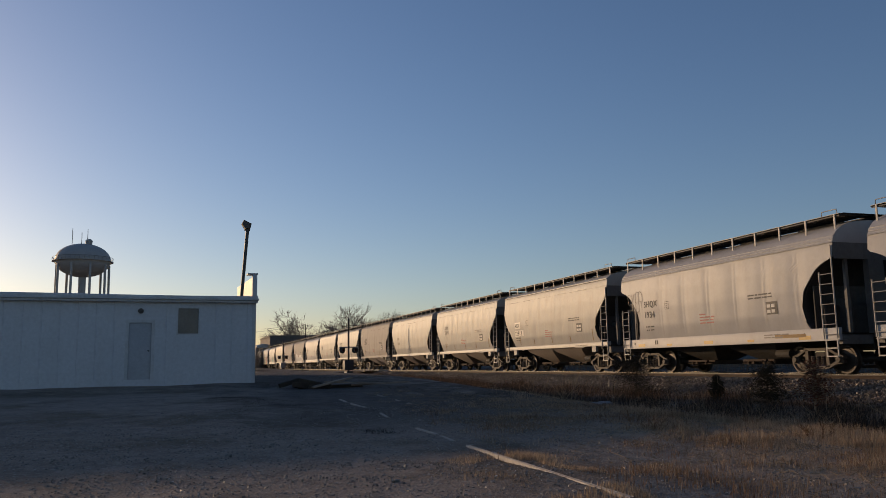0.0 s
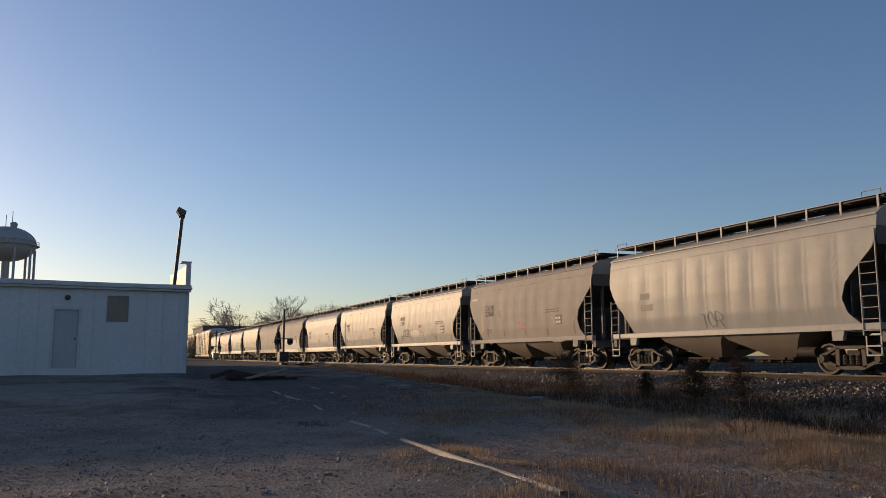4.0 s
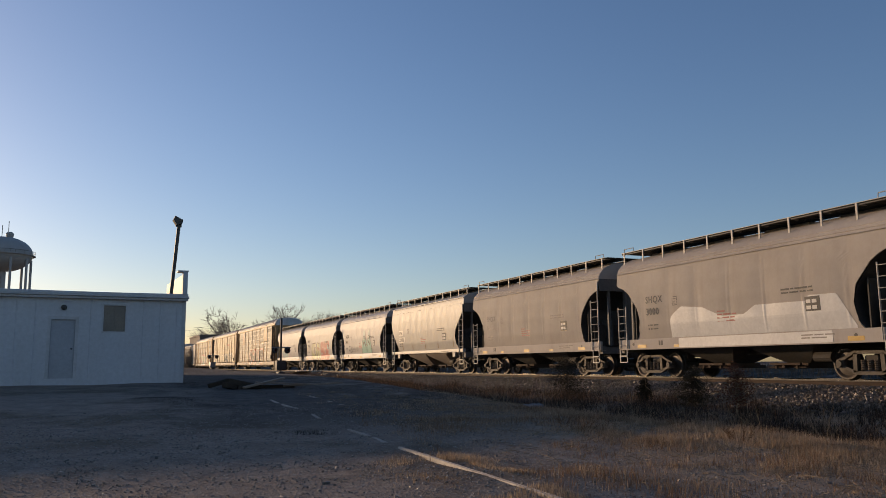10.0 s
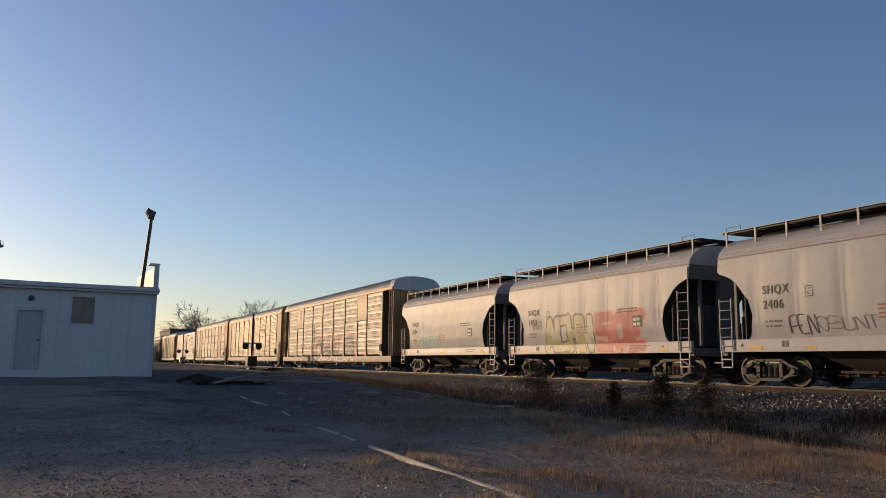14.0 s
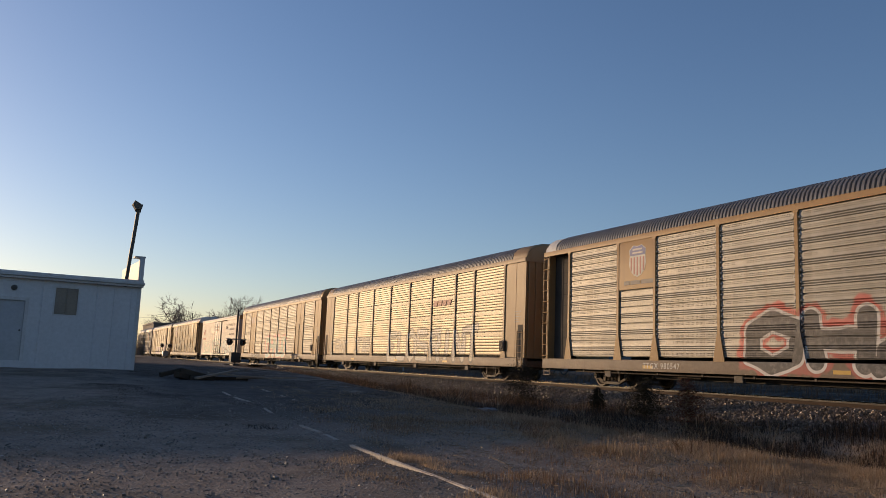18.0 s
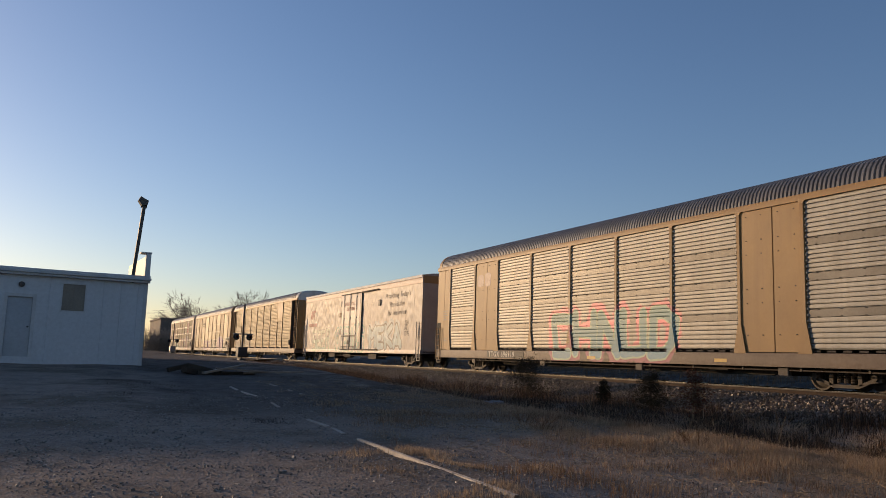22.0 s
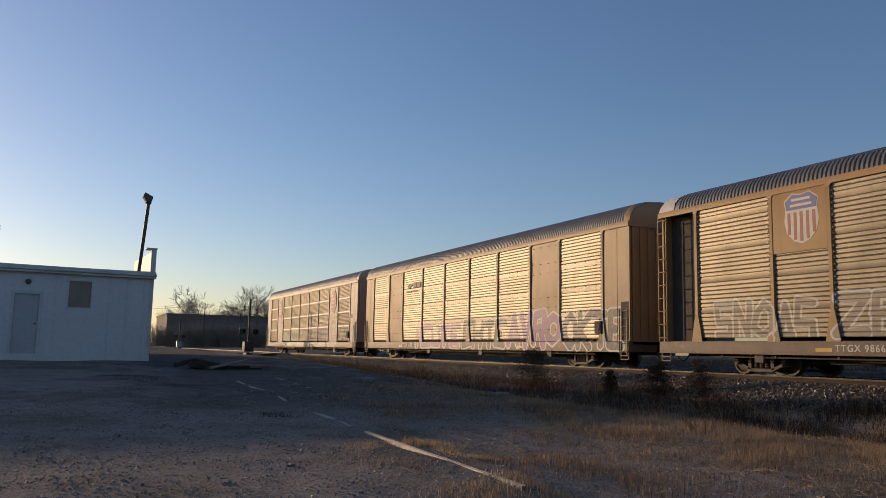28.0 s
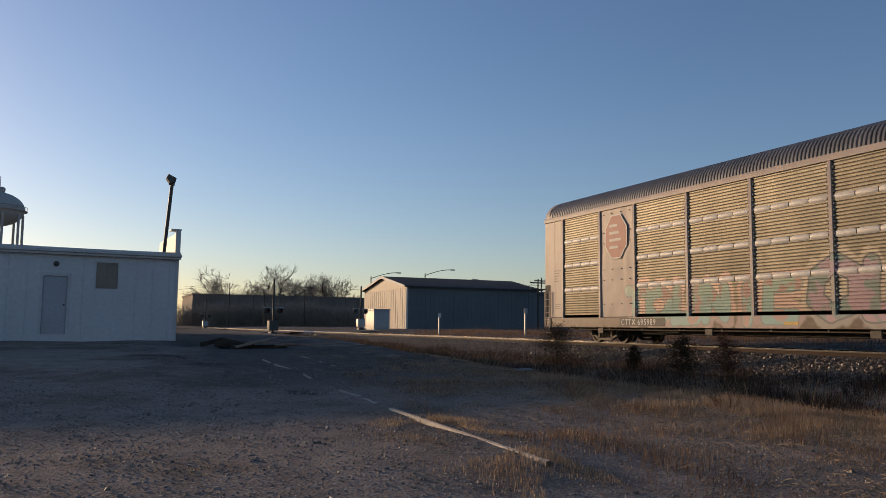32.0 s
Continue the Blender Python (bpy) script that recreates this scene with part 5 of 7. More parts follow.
def hose_geo(h, x, z):
    """A slack brake hose that hangs from the car's end."""
    g = Geo()
    for s in (-1, 1):
        pts = [(x, s * (h - 0.1) + s * 0.09 * k, z - 0.28 * math.sin(math.pi * min(k / 7, 1) * 0.85)) for k in range(8)]
        for p, q in zip(pts, pts[1:]):
            g.tube(p, q, 0.022, 6)
    return g


# -- covered hopper cars --
HALF_HOP = 5.80
NOTCH = {"sill": [(1.0, 1.0), (1.32, 1.05), (1.5, 1.22), (2.0, 1.32), (2.45, 1.2), (3.0, 0.72), (3.2, 0.42), (3.28, 0.12), (3.36, 0.0), (4.4, 0.0)],
         "strap_rear": [(1.0, 1.32), (1.32, 1.3), (1.65, 1.12), (2.1, 0.78), (2.35, 0.5), (2.75, 0.2), (3.1, 0.03), (3.3, 0.0), (4.4, 0.0)],
         "strap": [(1.0, 0.5), (1.32, 0.62), (1.6, 1.0), (2.0, 1.15), (2.4, 1.0), (2.9, 0.5), (3.2, 0.16), (3.5, 0.02), (4.4, 0.0)]}


def notch(kind, s, z):
    """How far the side is cut back at an end, at a height."""
    return float(np.interp(z, *zip(*NOTCH["strap_rear" if kind == "strap" and s > 0 else kind])))


SEAMS = {"sill": (-4.3, -2.9, -1.45, 0.0, 1.45, 2.9, 4.3), "strap": (-4.5, -3.5, -2.5, -1.5, -0.5, 0.5, 1.5, 2.5, 3.5, 4.5)}


def hop_bulge(kind, y, z):
    """How far the welded side bows out and in between its seams."""
    if not 1.3 < z < 3.77:
        return -0.012
    seed = 1.0 if kind == "sill" else 7.0
    near = min(abs(y - q) for q in SEAMS[kind])
    fade = math.sin(math.pi * (z - 1.3) / 2.47) ** 0.5
    bow = 0.022 * (1 - math.exp(-((near / 0.26) ** 2))) + 0.012 * math.exp(-((near / 0.03) ** 2))
    dent = 0.012 * noise.noise((y * 1.25 + seed, z * 0.2, seed)) + 0.007 * noise.noise((y * 2.6, z * 0.45, seed + 3))
    return (bow + dent) * fade - 0.012


def hop_side_geo(kind, s):
    rows, n = [], 200
    for z in [1.3 + 2.47 * k / 32 for k in range(33)]:
        lo, hi = notch(kind, -1, z) - HALF_HOP, HALF_HOP - notch(kind, 1, z)
        row = [lo + (hi - lo) * i / n for i in range(n + 1)]
        rows.append([(s * (hull_x(z) + hop_bulge(kind, y, z)), y, z) for y in row])
    return Geo().grid(rows)


PAINTED = ("lettering", "small_lettering", "faded_marks", "sprayed_", "white_plate", "stencil_box", "data_plate", "panel_lettering", "yellow_streak", "repaint_patch")


def drape(car, kind):
    """Lets painted marks follow the bowed side."""
    for ob in car.children:
        if ob.name.startswith(PAINTED):
            for v in ob.data.vertices:
                if v.co.z > 1.33:
                    v.co.x -= hop_bulge(kind, v.co.y, v.co.z)


def plate_geo(y0, y1, z0, z1, lift):
    """A thin painted field that follows the side."""
    n = max(2, int((y1 - y0) / 0.06))
    return Geo().grid([[(-hull_x(z) - lift, y0 + (y1 - y0) * i / n, z) for i in range(n + 1)] for z in np.linspace(z0, z1, 7)])


ROOFS = {"sill": [(hull_x(z), z) for z in (3.772, 3.87, 3.95, 4.04, 4.12, 4.2, 4.27, 4.33, 4.38, 4.42, 4.445)],
         "strap": [(1.50, 3.772), (1.485, 3.9), (1.465, 4.02), (1.44, 4.10), (1.36, 4.18), (1.22, 4.26), (1.02, 4.33), (0.75, 4.39), (0.42, 4.43)]}


def hop_roof_geo(kind):
    half = ROOFS[kind]
    prof = [(-x, z) for x, z in half] + [(0, 4.46)] + [(x, z) for x, z in half[::-1]]
    ys = [-HALF_HOP + 2 * HALF_HOP * i / 30 for i in range(31)]
    g = Geo().grid([[(x, y, z + 0.004 * math.sin(y * 3)) for x, z in prof] for y in ys])
    for s in (-1, 1):
        g.add([(x, s * HALF_HOP, z) for x, z in prof], [tuple(range(len(prof)))])
    return g


def hop_lip_geo(kind, s, k):
    """A pressed rib along the eaves."""
    if kind == "strap":
        return Geo().prism([(s * 1.43, 4.06), (s * 1.49, 4.065), (s * 1.49, 4.105), (s * 1.43, 4.12)], 1, -HALF_HOP, HALF_HOP)
    if k == 0:
        return Geo().prism([(s * 1.49, 3.772), (s * 1.522, 3.764), (s * 1.522, 3.776), (s * 1.49, 3.80)], 1, -HALF_HOP, HALF_HOP)
    z = (3.87, 3.96)[k - 1]
    x = hull_x(z)
    return Geo().prism([(s * (hull_x(z - 0.03) - 0.01), z - 0.03), (s * (x + 0.014), z - 0.006), (s * (x + 0.012), z + 0.01), (s * (hull_x(z + 0.03) - 0.01), z + 0.03)], 1, -HALF_HOP + 0.02, HALF_HOP - 0.02)


def hop_end_geo(kind, s):
    y = s * (HALF_HOP - 0.03)
    half = [(1.46, 3.3), (1.50, 3.6)] + [(x - 0.02, z) for x, z in ROOFS[kind]]
    return Geo().prism([(x, z) for x, z in half] + [(-x, z) for x, z in half[::-1]], 1, y - 0.015, y + 0.015)


def hop_slope_geo(kind, s):
    """The sloping end sheet, which meets the sides along their cut, and two stiffening webs."""
    g, rows = Geo(), []
    for z in np.linspace(1.08, 3.34, 20):
        y = s * (HALF_HOP - notch(kind, s, z) - 0.015)
        rows.append([(x, y, float(z)) for x in (-1.5, -0.5, 0.5, 1.5)])
    g.grid(rows)
    # Added cross plate shuts off the view through the end; no known part.
    g.box((-1.42, s * (HALF_HOP - 0.95) - 0.02, 1.16), (1.42, s * (HALF_HOP - 0.95) + 0.02, 2.6))
    for x in (-0.75, 0.75):
        g.box((x - 0.03, min(s * (HALF_HOP - 1.1), s * (HALF_HOP - 0.2)), 1.16), (x + 0.03, max(s * (HALF_HOP - 1.1), s * (HALF_HOP - 0.2)), 2.2))
    return g


def hop_bay_geo(y, z0, top, half):
    g = Geo()
    rings = [(top, 1.42, half), (1.0, 1.3, half * 0.86), (z0, 0.42, 0.42)]
    v = [(sx * w, y + sy * l, z) for z, w, l in rings for sx, sy in ((-1, -1), (1, -1), (1, 1), (-1, 1))]
    f = [(r * 4 + i, r * 4 + (i + 1) % 4, r * 4 + 4 + (i + 1) % 4, r * 4 + 4 + i) for r in (0, 1) for i in range(4)]
    return g.add(v, f)


def hop_walk_geo():
    """The roof walk: close grating on either side with a thin edge, cross walks at the ends."""
    g = Geo()
    for s in (-1, 1):
        for k in range(9):
            x = s * (0.15 + 0.125 * k)
            g.box((x - 0.055, -HALF_HOP - 0.05, 4.575), (x + 0.055, HALF_HOP + 0.05, 4.605))
        g.box((min(s * 1.19, s * 1.205), -HALF_HOP - 0.05, 4.54), (max(s * 1.19, s * 1.205), HALF_HOP + 0.05, 4.60))
        y = s * (HALF_HOP - 0.15)
        g.box((-1.15, y - 0.3, 4.606), (1.15, y + 0.3, 4.62))
    for k in range(40):
        y = -HALF_HOP + 0.15 + k * (2 * HALF_HOP - 0.3) / 39
        for s in (-1, 1):
            g.box((min(s * 0.1, s * 1.19), y - 0.012, 4.568), (max(s * 0.1, s * 1.19), y + 0.012, 4.608))
    return g


def bracket_geo():
    return Geo().box((-1.235, -0.03, 4.12), (-1.21, 0.03, 4.60)).box((-1.19, -0.02, 4.56), (-0.84, 0.02, 4.585))


def spring_geo(r):
    return Geo().lathe([(r - 0.17 + k * 0.0275, 0.06 + 0.02 * (k % 2)) for k in range(11)], (0, 0, 0), 2, 8)


def hop_rail_geo(s):
    g = Geo()
    y = s * (HALF_HOP - 0.35)
    for x in (-1.17, 1.17):
        g.tube((x, y - 0.3, 4.6), (x, y - 0.28, 4.76), 0.014, 6).tube((x, y - 0.28, 4.76), (x, y + 0.28, 4.76), 0.014, 6).tube((x, y + 0.28, 4.76), (x, y + 0.3, 4.6), 0.014, 6)
    return g


def gate_geo(y):
    g = Geo()
    g.box((-0.62, y - 0.5, 0.36), (0.62, y + 0.5, 0.46)).box((-0.95, y - 0.42, 0.3), (0.95, y - 0.36, 0.4)).box((-0.95, y + 0.36, 0.3), (0.95, y + 0.42, 0.4))
    g.box((-1.0, y - 0.55, 0.4), (-0.9, y + 0.55, 0.47)).tube((-1.05, y, 0.36), (-0.6, y, 0.36), 0.05, 8).tube((-0.9, y - 0.7, 0.34), (-0.9, y + 0.7, 0.34), 0.02, 6)
    return g


def sill_geo(kind, s):
    g = Geo()
    if kind == "sill":
        g.slab((min(s * 1.40, s * 1.50), -HALF_HOP, 0.98), (max(s * 1.40, s * 1.50), HALF_HOP, 1.33), 0.012)
        g.box((min(s * 1.25, s * 1.54), -HALF_HOP, 0.965), (max(s * 1.25, s * 1.54), HALF_HOP, 0.985))
    else:
        g.slab((min(s * 1.40, s * 1.53), -HALF_HOP, 1.16), (max(s * 1.40, s * 1.53), HALF_HOP, 1.33), 0.012)
        for q in (-1, 1):
            y = q * (HALF_HOP - 1.35)
            g.prism([(y - 0.22, 1.33), (y + 0.22, 1.33), (y + 0.2, 0.9), (y - 0.12, 0.9)], 0, min(s * 1.38, s * 1.5), max(s * 1.38, s * 1.5))
    return g


def make_hopper(kind, paint, label):
    car = thing("hopper_car", label, "freight car", "freight train")
    # Bays of the sill kind take the paint darkened for shade.
    bay = SOOT_SHADE_PAINT if kind == "sill" else BROWN_PAINT
    for s in (-1, 1):
        part("side_panel", shared(("side_panel", kind, s), lambda: hop_side_geo(kind, s), 60), paint, car)
        part("side_sill", shared(("side_sill", kind, s), lambda: sill_geo(kind, s)), paint, car)
        part("end_panel", shared(("end_panel", kind, s), lambda: hop_end_geo(kind, s)), END_GRIME_SHADE, car, "sooty end wall")
        part("slope_sheet", shared(("slope_sheet", kind, s), lambda: hop_slope_geo(kind, s)), SOOT_SHADE_PAINT, car, "grimy sloping end sheet")
        part("end_sill", shared(("end_sill", s), lambda: Geo().box((-1.42, min(s * HALF_HOP, s * (HALF_HOP - 0.18)), 0.86), (1.42, max(s * HALF_HOP, s * (HALF_HOP - 0.18)), 1.16)).box((-1.42, min(s * HALF_HOP, s * (HALF_HOP - 1.1)), 1.12), (1.42, max(s * HALF_HOP, s * (HALF_HOP - 1.1)), 1.16)).box((-0.28, s * HALF_HOP - 0.14 - s * 0.1, 1.1), (0.28, s * HALF_HOP + 0.06 - s * 0.1, 3.3))), END_GRIME_SHADE, car)
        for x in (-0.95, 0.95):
            part("end_post", shared(("end_post", s, x), lambda: Geo().box((x - 0.05, s * (HALF_HOP - 0.16) - 0.05, 1.1), (x + 0.05, s * (HALF_HOP - 0.16) + 0.05, 3.32))), END_GRIME_SHADE, car)
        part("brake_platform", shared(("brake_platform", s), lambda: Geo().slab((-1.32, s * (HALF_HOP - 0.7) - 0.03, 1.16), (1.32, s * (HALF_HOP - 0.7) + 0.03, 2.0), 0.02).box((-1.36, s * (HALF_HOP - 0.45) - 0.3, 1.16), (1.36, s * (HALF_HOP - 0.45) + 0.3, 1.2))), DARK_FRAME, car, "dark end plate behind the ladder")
        for k in range(3 if kind == "sill" else 1):
            part("eave_rib", shared(("eave_rib", kind, s, k), lambda: hop_lip_geo(kind, s, k)), paint, car)
        part("handrail", shared(("handrail", s), lambda: hop_rail_geo(s)), WHITE_IRON, car)
        for k, x in enumerate((-1.53, 1.53)):
            tall = 3.7 if s < 0 else 3.15
            part("ladder", shared(("ladder", s, k, kind), lambda: ladder_geo(x, s * (HALF_HOP - 0.52), s * (HALF_HOP - 0.05), 1.02, 2.55 if s > 0 else 3.1, 6 if s > 0 else 7, 0.016, 2.55 if s > 0 else 2.9) if s > 0 else ladder_geo(x, s * (HALF_HOP - 0.05), s * (HALF_HOP - 0.55), 1.02, 2.95, 7, 0.016, tall)), WHITE_IRON, car, "white-edged steel ladder")
            part("step", shared(("step", s, k), lambda: stirrup_geo(x, s * (HALF_HOP - 0.28), 0.5, 1.0)), WHITE_IRON, car)
        add_truck(car, s * (HALF_HOP - 1.4), 1.73, 0.43)
    part("roof", shared(("hop_roof", kind), lambda: hop_roof_geo(kind), 50), paint, car)
    part("running_board", shared("hop_walk", hop_walk_geo, 0), GRATE, car, "dark steel grating walk")
    for s in (-1, 1):
        part("walk_edge", shared(("walk_edge", s), lambda: Geo().box((min(s * 1.17, s * 1.215), -HALF_HOP - 0.06, 4.606), (max(s * 1.17, s * 1.215), HALF_HOP + 0.06, 4.622))), WHITE_IRON, car)
    for k in range(11):
        for s in (-1, 1):
            part("walk_bracket", shared("walk_bracket", bracket_geo, 0), WHITE_IRON, car, at=pose(0, -HALF_HOP + 0.12 + k * (2 * HALF_HOP - 0.24) / 10, 0, 0, 0, 0 if s < 0 else 180))
    for k in range(4):
        part("hatch", shared("hatch", lambda: Geo().slab((-0.42, -0.9, 4.42), (0.42, 0.9, 4.54), 0.04)), paint, car, at=pose(0, -4.2 + k * 2.8, 0))
    part("centre_sill", shared("hop_centre", lambda: Geo().box((-0.3, -HALF_HOP, 0.72), (0.3, HALF_HOP, 1.05))), DARK_FRAME, car)
    part("coupler", shared("hop_coupler", lambda: coupler_geo(HALF_HOP, 0.6)), RUST_STEEL, car)
    part("brake_hose", shared("hop_hose", lambda: hose_geo(HALF_HOP, 0.35, 0.75)), SIGNAL_BLACK, car)
    for y in (-1.55, 1.55):
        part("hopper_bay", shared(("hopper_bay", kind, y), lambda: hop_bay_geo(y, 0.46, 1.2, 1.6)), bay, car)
        part("discharge_gate", shared(("gate", y), lambda: gate_geo(y)), RUST_STEEL, car, "rusty discharge gate")
    part("brake_cylinder", shared("brake_cylinder", lambda: Geo().tube((-0.55, 3.0, 0.72), (-0.55, 3.7, 0.72), 0.16, 10)), DARK_FRAME, car)
    part("air_reservoir", shared("air_reservoir", lambda: Geo().tube((-0.9, -3.2, 0.62), (-0.9, -2.6, 0.62), 0.14, 10)), DARK_FRAME, car)
    return car


def framed(y0, y1, z0, z1):
    """A square outline with a mark in it."""
    g, m = Geo(), (y0 + y1) / 2
    for path in ([(y0, z0), (y1, z0), (y1, z1), (y0, z1), (y0, z0)], [(m - 0.04, z0 + 0.06), (m + 0.04, z0 + 0.06), (m + 0.04, z0 + 0.13), (m - 0.03, z0 + 0.13)], [(y0 + 0.05, z1 - 0.07), (y1 - 0.05, z1 - 0.07)]):
        ribbon(g, path, 0.018)
    return g


def mark_hopper(car, kind, top, number, ink=INK, plate=None, faint=False):
    """Reporting marks and data on the near side."""
    ink = FADED_INK if faint else ink
    y = 4.05 if kind == "sill" else 4.28 if plate else 3.9
    if plate:
        part("white_plate", plate_geo(y - 0.66, y + 0.06, 2.32, 2.66, 0.010), PALE_BAND, car)
        part("white_plate", plate_geo(y - 1.12, y + 0.06, 1.90, 2.22, 0.010), PALE_BAND, car)
        letters(top, 0.27, INK, car, y, 2.39, 0, tall=1.05, skin=hull_x)
        letters(number, 0.30, INK, car, y, 1.95, 0, tall=1.05, skin=hull_x)
    else:
        hi, lo = (2.58, 2.16) if kind == "sill" else (2.80, 2.50)
        letters(top, 0.30, ink, car, y, hi, 0, tall=1.1, skin=hull_x)
        letters(number, 0.31, ink, car, y, lo, 0, tall=1.1, skin=hull_x) if number else bars([(0.7,)], ink, car, y, lo, "faded_marks", 0.4, 0.22)
    bars([(0.08, 0.14, 0.26), (0.08, 0.1, 0.26)], ink, car, y - 0.05, 1.78, step=0.13, height=0.05)
    part("stencil_box", framed(y - 1.7, y - 1.46, 2.42, 2.70), ink, car)
    yy = -HALF_HOP + 2.75
    part("data_plate", plate_geo(yy - 0.42, yy + 0.10, 1.86, 2.26, 0.010), INK, car, "black consolidated stencil panel")
    bars([(0.16, 0.16), (0.16, 0.16)], WHITE_INK, car, yy + 0.06, 2.08, "panel_lettering", 0.17, 0.1, lambda z: hull_x(z) + 0.008)
    bars([(0.3, 0.1, 0.42, 0.12), (0.26, 0.3, 0.2, 0.2)], ink, car, yy + 0.9, 2.5, step=0.1, height=0.045)
    bars([(0.34,), (0.22, 0.3, 0.2), (0.5, 0.2), (0.3, 0.4)], RED_INK, car, 0.5, 2.05, step=0.1, height=0.045)
    bars([(0.08, 0.08)], INK, car, HALF_HOP - 2.3, 1.1, "sill_lettering", 0.1, 0.16, lambda z: 1.5)
    bars([(0.4, 0.3, 0.3), (0.3, 0.5)], FADED_INK, car, -2.7, 1.2, "sill_lettering", 0.08, 0.035, lambda z: 1.5 if kind == "sill" else 1.53)
    if kind == "sill":
        for k, q in enumerate((4.6, 2.6, 0.3, -2.0, -4.3)):
            part("reflector", Geo().box((-1.506, q - (0.22 if k % 2 else 0.4), 1.02), (-1.502, q + 0.1, 1.10 if k % 2 else 1.14)), YELLOW_MARK, car)
        for q in (HALF_HOP - 0.85, -HALF_HOP + 1.35):
            part("lift_eye", Geo().lathe([(-1.504, 0.001), (-1.504, 0.055)], (0, q, 1.16), 0, 10), INK, car)
    else:
        for q in (3.7, 1.9, -0.2, -2.2, -4.4):
            part("yellow_streak", plate_geo(q - 0.035, q + 0.035, 1.42, 1.95 if abs(q) > 3 else 1.7, 0.006), OCHRE, car, "stained ochre streak")


K = 0.882  # metres in one unit of the train's own measure


def place_of_car(front, rear):
    return (front + rear) / 2 * K


HOPPERS = [
    ("sill", GREY_PAINT, "", "", "grey covered hopper car at the head of the visible train"),
    ("sill", GREY_PAINT, "SHQX", "1934", "pale grey covered hopper car with black reporting marks"),
    ("strap", CREAM_PAINT, "AEX", "22812", "cream covered hopper car with white number plates"),
    ("strap", CREAM_PAINT, "AEX", "22652", "cream covered hopper car with faded black marks"),
    ("strap", CREAM_PAINT, "", "", "cream covered hopper car with stained sides"),
    ("strap", TAN_PAINT, "CRDX", "22068", "tan covered hopper car with black reporting marks"),
    ("strap", CREAM_PAINT, "MHLX", "15083", "cream covered hopper car with scrawled black tags"),
    ("strap", CREAM_PAINT, "MHLX", "15247", "cream covered hopper car with a rumpled side"),
    ("sill", GREY_PAINT, "SHQX", "1708", "pale grey covered hopper car with yellow reflectors"),
    ("sill", TAN_PAINT, "SHQX", "3000", "tan covered hopper car with fresh grey repaint patches"),
    ("sill", TAN_PAINT, "SHQX", "", "tan covered hopper car with faded black marks"),
    ("strap", CREAM_PAINT, "AEX", "22606", "cream covered hopper car with white number plates"),
    ("sill", GREY_PAINT, "SHQX", "2406", "pale grey covered hopper car with two mint sprayed figures"),
    ("sill", GREY_PAINT, "SHQX", "1433", "pale grey covered hopper car with olive and red sprayed letters"),
    ("sill", GREY_PAINT, "SHQX", "1434", "pale grey covered hopper car with cyan sprayed letters"),
]
OCHRE = surface("ochre_stain", (0.30, 0.20, 0.085), (0.24, 0.16, 0.08), (0.6, 0.8), 0.0, 3, 20, 0.0)
SPRAYED = {6: [("NDSB", 1.95, 0.6, 1.62, 2.2, [(0.50, 0.47, 0.43), (0.53, 0.50, 0.46)], (0.30, 0.27, 0.24), 0.07, 12, None, 0.03)],
           13: [("ACHW", 2.75, -0.55, 0.98, 2.5, [(0.30, 0.30, 0.13), (0.46, 0.45, 0.26), (0.5, 0.47, 0.36)], (0.06, 0.05, 0.04), 0.17, 6, None, 0.075, -0.1),
                ("SOE", -0.8, -3.6, 0.98, 2.6, [(0.44, 0.09, 0.08), (0.40, 0.12, 0.10)], (0.52, 0.24, 0.20), 0.2, 9, None, 0.06)],
           14: [("VOSUN", 3.0, 0.3, 1.36, 2.0, [(0.34, 0.44, 0.44), (0.22, 0.38, 0.40)], (0.12, 0.24, 0.28), 0.09, 8, (0.42, 0.44, 0.38), 0.03)]}
TRAIN = []
